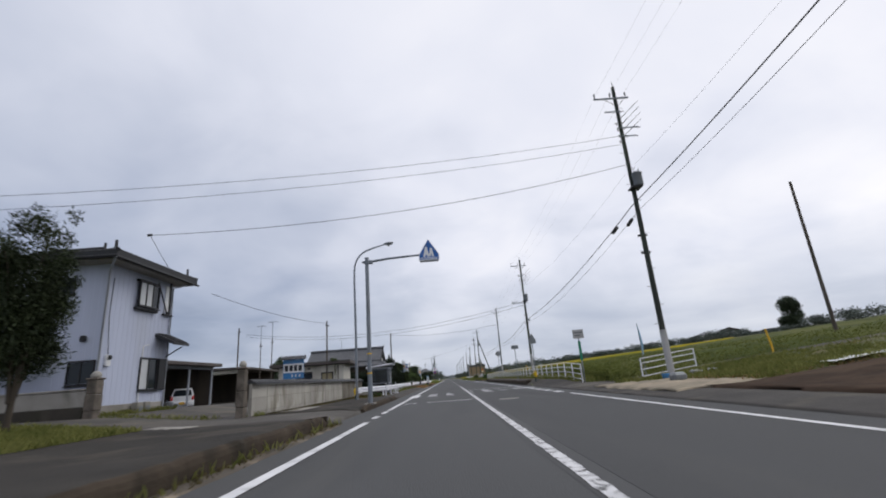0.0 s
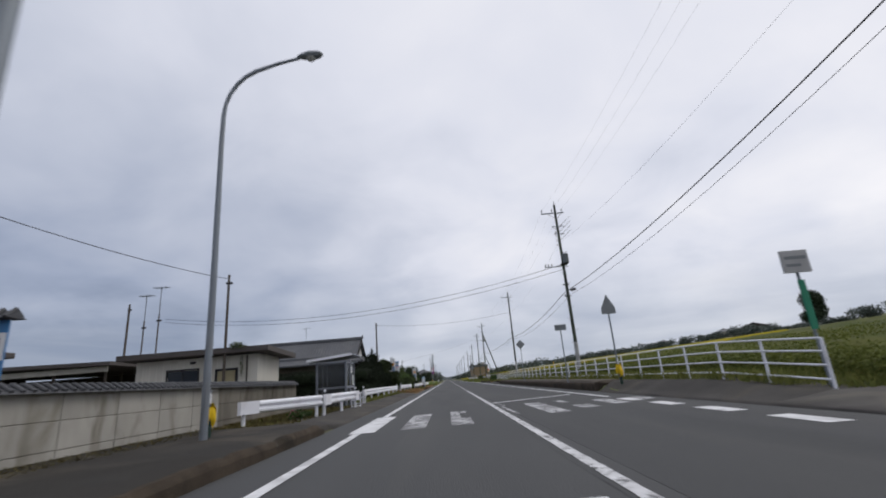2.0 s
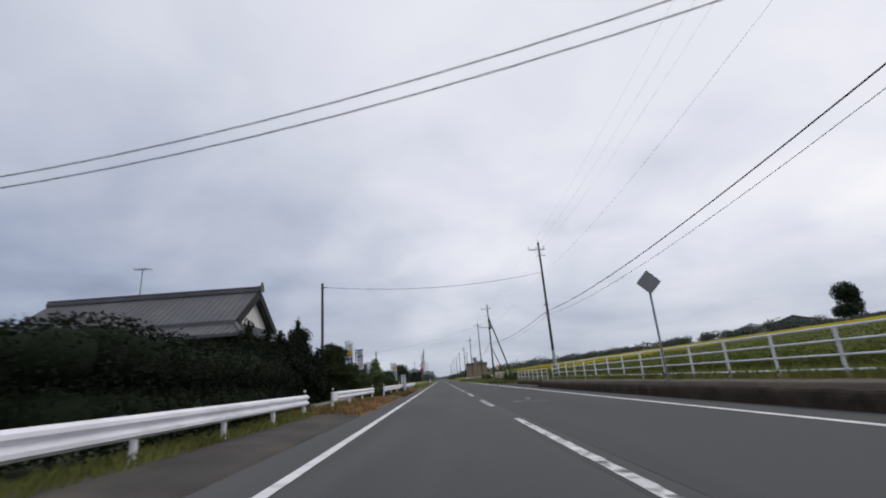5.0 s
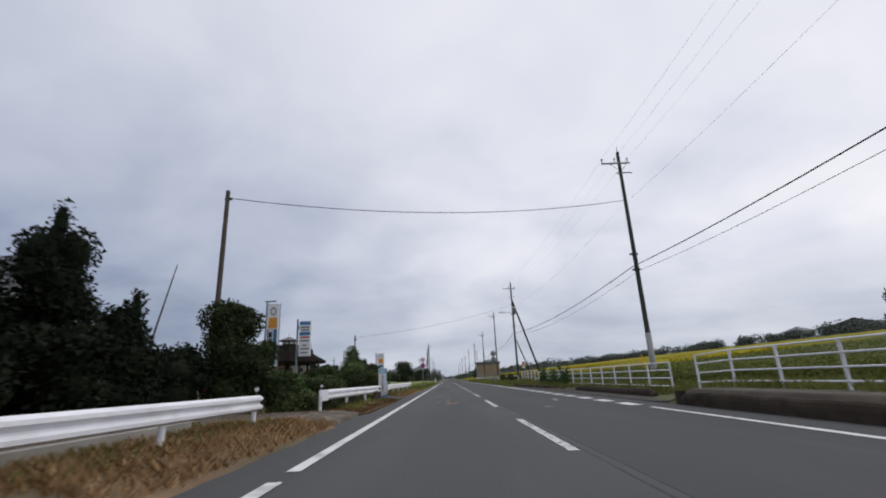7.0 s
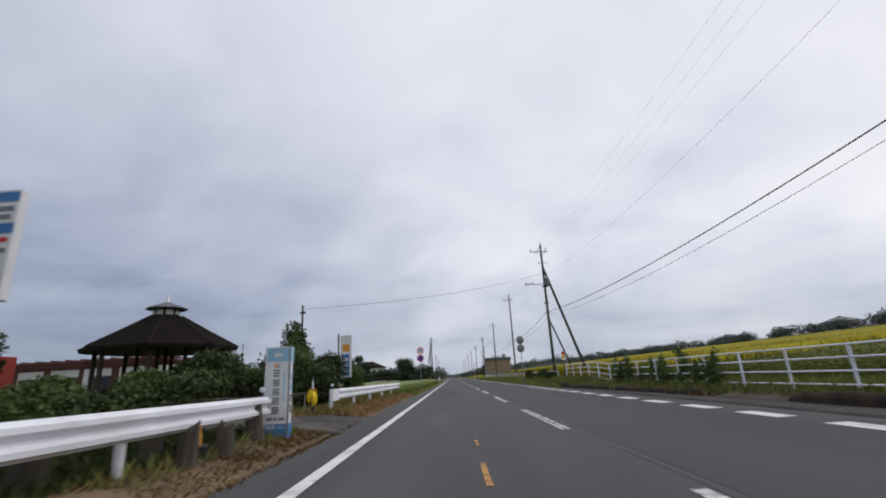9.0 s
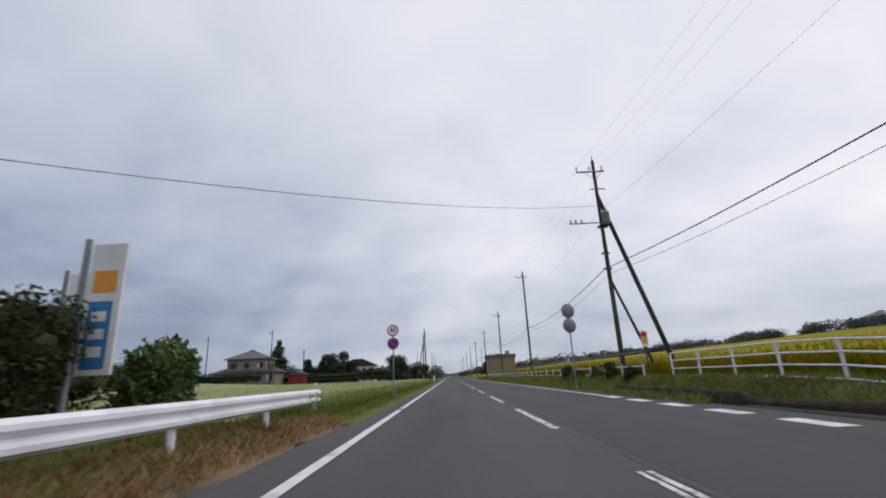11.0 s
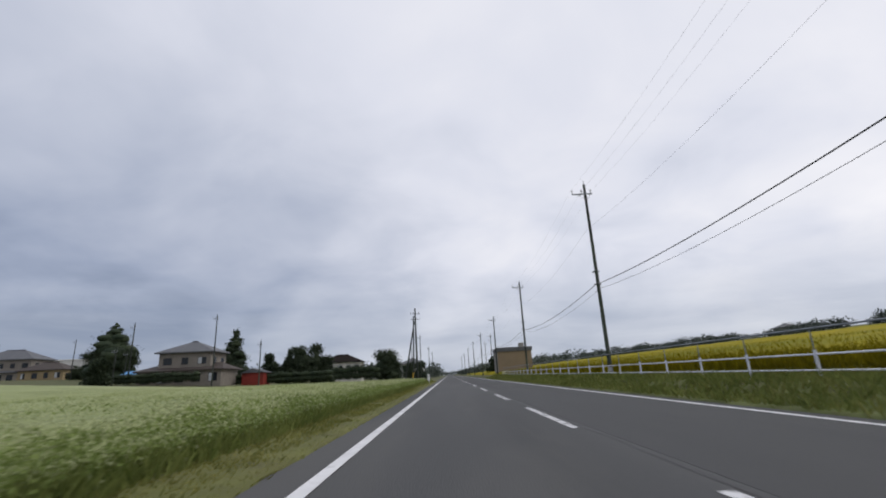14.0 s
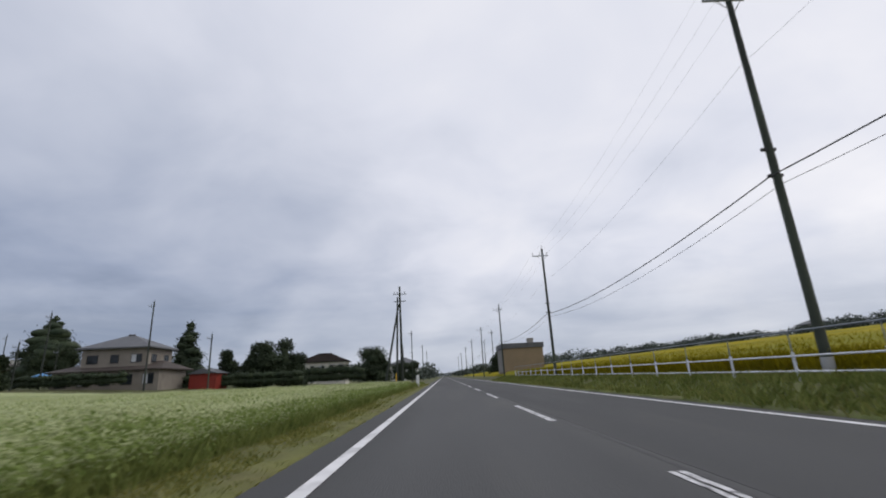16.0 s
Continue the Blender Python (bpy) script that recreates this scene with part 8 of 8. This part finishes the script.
field_plants("buckwheat_leaves", 60000, -3.95, -26.0, FIELD_Y0, 191, 1.9, 0.70, 5, LEAF_CROP, 0.05, "green leaves and stalks of buckwheat")
field_plants("low_buckwheat_flowers", 24000, -4.0, -8.0, 121.0, 191, 1.5, 0.60, 5, LEAF_WHITE, 0.03, "white buckwheat flowers low on the stalks at the field edge")
field_plants("buckwheat_flowers", 56000, -4.05, -40.0, FIELD_Y0, 191, 1.7, 0.76, 5, LEAF_WHITE, 0.03, "small white buckwheat flowers", True)
crop_sheet("rice_field", 10.2, 70.0, 109.0, 420.0, 0.78, RICE, "ripening yellow rice field", 1.6, 0.06)
blades("rice_ears", [(10.0, 11.8, 108.0, 215.0, 34000), (11.8, 18.0, 108.0, 215.0, 22000), (18.0, 30.0, 106.0, 225.0, 16000)], LEAF_RICE, "yellow ears of ripening rice", "field crop", 0.80, 0.022, 0.35)
crop_sheet("green_field", 10.8, 90.0, 28.0, 107.0, 0.6, GREENS, "rough green field crop", 1.8, 0.25)
field_plants("green_leaves", 40000, 9.6, 30.0, 26.5, 105.0, 2.0, 0.85, 5, LEAF_FIELD, 0.085, "dense green field leaves")

blades("dry_verge_grass", [(-5.8, -3.1, 62.5, 77.4, 10500), (-5.2, -3.1, 96.4, 113.0, 10000), (7.4, 8.6, 97.5, 112.0, 1600), (10.2, 12.0, 15.5, 24.0, 1200), (12.0, 22.0, 14.8, 24.0, 2500)], GRASS_DRY, "dry brown cut grass along the road", "grass", 0.22, 0.013, 0.75)
blades("dark_verge_weeds", [(-6.8, -4.2, 82.2, 92.4, 9500)], LEAF_OLIVE, "dark green weeds under the guard rail", "grass", 0.24, 0.022, 0.6)
blades("verge_litter_grass", [(-4.4, -2.95, 81.6, 92.9, 15000), (-9.0, -4.2, 79.5, 82.4, 1500)], GRASS_LITTER, "short brown trampled grass under the guard rail", "grass", 0.11, 0.013, 0.9)
blades("verge_grass_west", [(-5.4, -4.6, 44.5, 62.5, 3500), (-7.0, -4.0, 62.0, 77.0, 2200), (-4.15, -3.6, 82.5, 92.4, 500), (-6.8, -3.6, 96.4, 112.0, 6500), (-3.45, -3.3, 0.0, 14.0, 500), (-3.15, -2.95, 3.0, 13.8, 120), (-16.8, -8.5, 9.0, 13.6, 15000), (-13.65, -13.15, 18.2, 23.2, 900), (-7.5, -6.95, 17.8, 18.6, 120), (-12.4, -8.0, 17.0, 17.5, 350)], GRASS_GREEN, "rough green and yellowish grass along the road", "grass", 0.24, 0.022, 0.6)
blades("field_edge_grass", [(-5.2, -3.75, 112.0, 121.5, 9000), (-4.6, -3.72, 121.5, 175.0, 22000), (-5.0, -3.65, 175.0, 215.0, 9000)], LEAF_EDGE, "fresh green grass at the field edge", "grass", 0.30, 0.015, 0.5)
blades("verge_weeds", [(-3.95, -2.85, 112.0, 165.0, 15000), (-4.0, -2.85, 165.0, 215.0, 5000), (-6.8, -4.5, 31.3, 41.0, 400)], GRASS_GREEN, "short green and yellow weeds along the road", "grass", 0.13, 0.014, 0.6)
blades("low_verge_grass", [(-3.15, -2.85, 2.0, 13.6, 900), (-7.2, -6.75, 18.4, 40.0, 3200), (-6.8, -6.2, 18.4, 31.0, 2000), (-6.9, -4.5, 31.3, 41.0, 4500)], GRASS_LOW, "low olive and straw-coloured grass by the footway", "grass", 0.13, 0.02, 0.8)
blades("field_verge_grass", [(-4.0, -2.8, 112.0, 122.0, 9000), (-4.0, -2.78, 122.0, 165.0, 44000), (-4.0, -2.8, 165.0, 215.0, 15000)], GRASS_OLIVE, "low olive and straw-coloured grass along the field", "grass", 0.10, 0.018, 0.9)
blades("verge_grass_east", [(7.95, 8.6, 29.0, 80.0, 4200), (7.9, 8.8, 82.0, 101.0, 3200), (7.55, 8.7, 97.5, 105.0, 4200), (7.1, 8.7, 105.0, 112.0, 3600), (8.4, 10.5, 27.5, 105.0, 12000), (6.05, 8.6, 121.8, 215.0, 11000), (6.9, 8.6, 112.0, 121.8, 2500), (8.2, 10.8, 105.0, 215.0, 14000), (10.4, 18.0, 15.4, 24.2, 13000), (14.0, 30.0, 14.8, 24.2, 6500), (8.6, 10.4, 21.4, 24.0, 900)], GRASS_GREEN, "rough green grass on the road bank", "grass", 0.34, 0.024, 0.5)
blades("bank_grass", [(6.1, 8.8, 113.0, 165.0, 16000), (6.2, 8.8, 165.0, 215.0, 8000), (8.5, 9.6, 30.0, 105.0, 5000)], LEAF_EDGE, "lighter green grass along the fence", "grass", 0.32, 0.02, 0.6)
for k in range(9):
    tree(8.3 + 0.1 * (k % 3), 98.3 + 1.25 * k, (0.95, 0.7, 1.15, 1.05)[k % 4], 0.26, "weedy sapling grown through the fence", LEAF_GREEN, 700, 0.10, 0.1, "cone", k + 150, "shrub", "saplings along the fence")
for k in range(5):
    tree(7.7 + 0.12 * (k % 3), 121.5 + 2.9 * k, (0.6, 0.9, 0.7)[k % 3], 0.42, "tuft of tall weeds on the road bank", LEAF_OLIVE, 1500, 0.11, 0.02, "round", k + 170, "shrub", "weed tufts on the bank")

# sawn stumps along the guard rail
STUMP = mat("grey_stump_wood", (0.078, 0.066, 0.054), 0.95, vary=0.35, scale=4, grain=25, bump=0.6, stretch=(1, 1, 0.2))
for k, (x, y, h, r) in enumerate(((-4.75, 84.0, 0.5, 0.17), (-4.62, 87.3, 0.5, 0.17), (-3.83, 88.6, 0.46, 0.12), (-3.78, 89.5, 0.42, 0.13), (-4.45, 88.9, 0.5, 0.15), (-3.98, 91.0, 0.62, 0.15))):
    m = Mesh()
    n = 14
    v = []
    for i, (t, s) in enumerate(((-0.1, 1.5), (0.08, 1.15), (0.35, 0.98), (0.7, 0.92), (1.0, 0.82), (0.86, 0.35))):
        for j in range(n):
            a = 2 * math.pi * j / n
            q = r * s * (1 + 0.34 * noise.noise((math.cos(a) * 2.2, math.sin(a) * 2.2, 3 * k + 0.4 * t)))
            spike = max(0.0, noise.noise((math.cos(a) * 1.6, math.sin(a) * 1.6, 7 + k))) * 0.2 + 0.04 * noise.noise((a * 4, k, 2))
            v.append((q * math.cos(a) + 0.05 * t * math.sin(k), q * math.sin(a), h * t + (spike if t >= 0.86 else 0)))
    m.add(v, [(i * n + j, i * n + (j + 1) % n, (i + 1) * n + (j + 1) % n, (i + 1) * n + j) for i in range(5) for j in range(n)] + [tuple(range(5 * n, 6 * n))], False)
    single("tree_stump", m, STUMP, "weathered grey tree stump in dry grass", "stump", (x, y, max(0, ground_z(x, y))), group="tree stumps")
pot = thing("plant_pot", "small black plastic pot with an orange stake beside the stumps", "plant pot", (-3.9, 89.05, 0.09))
part("pot", Mesh().lathe([(0, 0), (0.07, 0), (0.11, 0.2), (0.12, 0.22), (0.1, 0.21), (0.08, 0.04)], 14), FITTING, pot)
part("stake", Mesh().tube([(0.02, 0, 0.02), (0.0, 0.01, 0.3), (-0.03, 0.0, 0.52)], 0.017, 8), AD_ORANGE, pot, "orange stake")
# bamboo rail and stakes
bf = thing("bamboo_fence", "broken bamboo rail on stakes beside the driveway", "fence", (-6.8, 96.9, 0.08))
part("rail", Mesh().tube([(-2.6, 0, 0.62), (-1.0, 0.03, 0.66), (0.8, 0, 0.62), (1.9, 0.02, 0.7)], 0.03, 8), WOOD_POLE, bf)
for q, l in ((-2.4, 0.1), (-0.9, -0.05), (0.7, 0.08), (1.2, 0.25), (1.5, 0.12), (1.8, -0.02)):
    part("stake", Mesh().rod((q, 0, -0.1), (q - l, 0.02, 0.7), 0.02, n=6), mat("bamboo", (0.30, 0.27, 0.2), 0.7) if q == -2.4 else bpy.data.materials["bamboo"], bf)
# bare leaning pole in the garden and a blue feather flag in the fields
single("garden_pole", Mesh().tube([(-12.9, 84.0, 0.1), (-12.6, 84.2, 2.5), (-11.9, 84.4, 6.4)], [0.06, 0.05, 0.02], 8), WOOD_POLE, "thin leaning pole wound with creeper", "pole")
ff = thing("feather_flag", "narrow blue and white feather flag on a pole in the field", "flag", (10.6, 24.6, ground_z(10.6, 24.6)))
part("pole", Mesh().rod((0, 0, -0.2), (0, 0, 2.9), 0.02, n=6), GALVA, ff)
part("cloth", Mesh().add([(0.0, 0, 2.95), (0.10, 0.03, 2.4), (0.14, 0.0, 1.8), (0.08, 0.03, 1.3), (0.0, 0, 1.3), (0, 0.01, 1.8)], [(0, 1, 2, 5), (5, 2, 3, 4)]), AD_LIGHT, ff)
pz = thing("pole", "thin dark pole far out in the fields", "pole", (26.6, 31.0, ground_z(26.6, 31)), group="small poles beside the road")
part("shaft", Mesh().rod((0, 0, -0.2), (0, 0, 11.5), 0.13, 0.09, 8), WOOD_POLE, pz)
for x, y in ((17.0, 23.9), (12.0, 94.0), (12.5, 72.0)):
    single("yellow_stake", Mesh().tube([(0, 0, -0.1), (0.02, 0, 0.6), (-0.1, 0, 1.5)], 0.045, 8), YELLOW, "leaning yellow guy-wire guard in the grass", "stake", (x, y, ground_z(x, y)), group="yellow guards")
single("plastic_sheet", strip_grid([13.0 + 0.5 * i for i in range(11)], [15.4, 15.8, 16.2], lambda x, y: ground_z(x, y) + 0.22 + 0.06 * noise.noise((x * 2, y * 2, 0))), AD_WHITE, "strip of white plastic sheet on the soil", "sheet")
single("blue_bucket", Mesh().lathe([(0, 0), (0.14, 0), (0.17, 0.32), (0.18, 0.34), (0.15, 0.33), (0.12, 0.03)], 14), BLUE_TARP, "blue plastic bucket beside the utility pole", "bucket", (9.75, 20.6, ground_z(9.7, 20.6) + 0.08))
for x, y, w, t in ((11.5, 21.3, 0.26, 10), (12.1, 21.0, 0.22, -25), (11.8, 22.0, 0.2, 40)):
    single("concrete_block", Mesh().box(-w, w, -w * 0.6, w * 0.6, -0.1, 0.24, 0.03), POLE_FOOT, "pale concrete block lying beside the utility pole", "block", (x, y, ground_z(x, y) + 0.04), t, group="blocks beside the pole")
fl = thing("flowering_plant", "small green plant with pink flowers behind the guard rail", "plant", (-5.15, 34.0, ground_z(-5.15, 34.0)))
part("leaves", quad_mesh("leaves", leaf_quads(blob_points([(0, 0, 0.16, 0.3, 0.35, 0.17), (0.15, 0.4, 0.12, 0.25, 0.3, 0.14)], 900, 0.3), 0.07)), LEAF_GREEN, fl)
part("flowers", quad_mesh("flowers", leaf_quads(blob_points([(0, 0, 0.2, 0.28, 0.3, 0.16)], 60, 0.8), 0.05)), PINK_PETAL, fl, "pink flowers")
single("sand_bag", Mesh().box(-0.3, 0.3, -0.25, 0.25, 0, 0.4, 0.12), SIGN_BACK, "grey sand bag beside the fence", "sand bag", (9.6, 19.2, ground_z(9.6, 19.2) + 0.08))

# ---------------------------------------------------------------- wall panels and coping tiles
BLOCK_OLD = mat("old_block_wall", (0.175, 0.16, 0.135), 0.92, vary=0.2, scale=1.2, grain=35, bump=0.3, dirt=(0.085, 0.075, 0.055), dirt_amount=0.9, dirt_scale=1.6, per_piece=0.14, stretch=(1, 1, 0.35))
n_panels = 15
for k in range(n_panels):
    y0 = BLOCK_Y0 + (BLOCK_Y1 - BLOCK_Y0) * k / n_panels
    y1 = BLOCK_Y0 + (BLOCK_Y1 - BLOCK_Y0) * (k + 1) / n_panels
    for j in range(3):
        part("panel", Mesh().box(BLOCK_X - 0.03, BLOCK_X + 0.03 + 0.004 * ((k * 3 + j * 5) % 3), y0 + 0.008, y1 - 0.008, BLOCK_Z - 0.12 + 0.51 * j, BLOCK_Z + 0.382 + 0.51 * j, 0.008), BLOCK if k < 10 else BLOCK_OLD, bw)
tile = Mesh().extrude([(-0.22, 0.0), (-0.2, 0.03), (-0.08, 0.10), (0.0, 0.13), (0.08, 0.10), (0.2, 0.03), (0.22, 0.0), (0.0, 0.05)], "y", -0.02, 0.21).rod((-0.21, 0.0, 0.035), (0.0, 0.0, 0.165), 0.045, n=7).rod((0.21, 0.0, 0.035), (0.0, 0.0, 0.165), 0.045, n=7).data("coping_tile")
tile.materials.append(TILE)
y = BLOCK_Y0
while y < BLOCK_Y1 - 0.1:
    part("coping_tile", tile, None, bw, at=pose(BLOCK_X - 0.02, y, BLOCK_Z + 1.38))
    y += 0.215
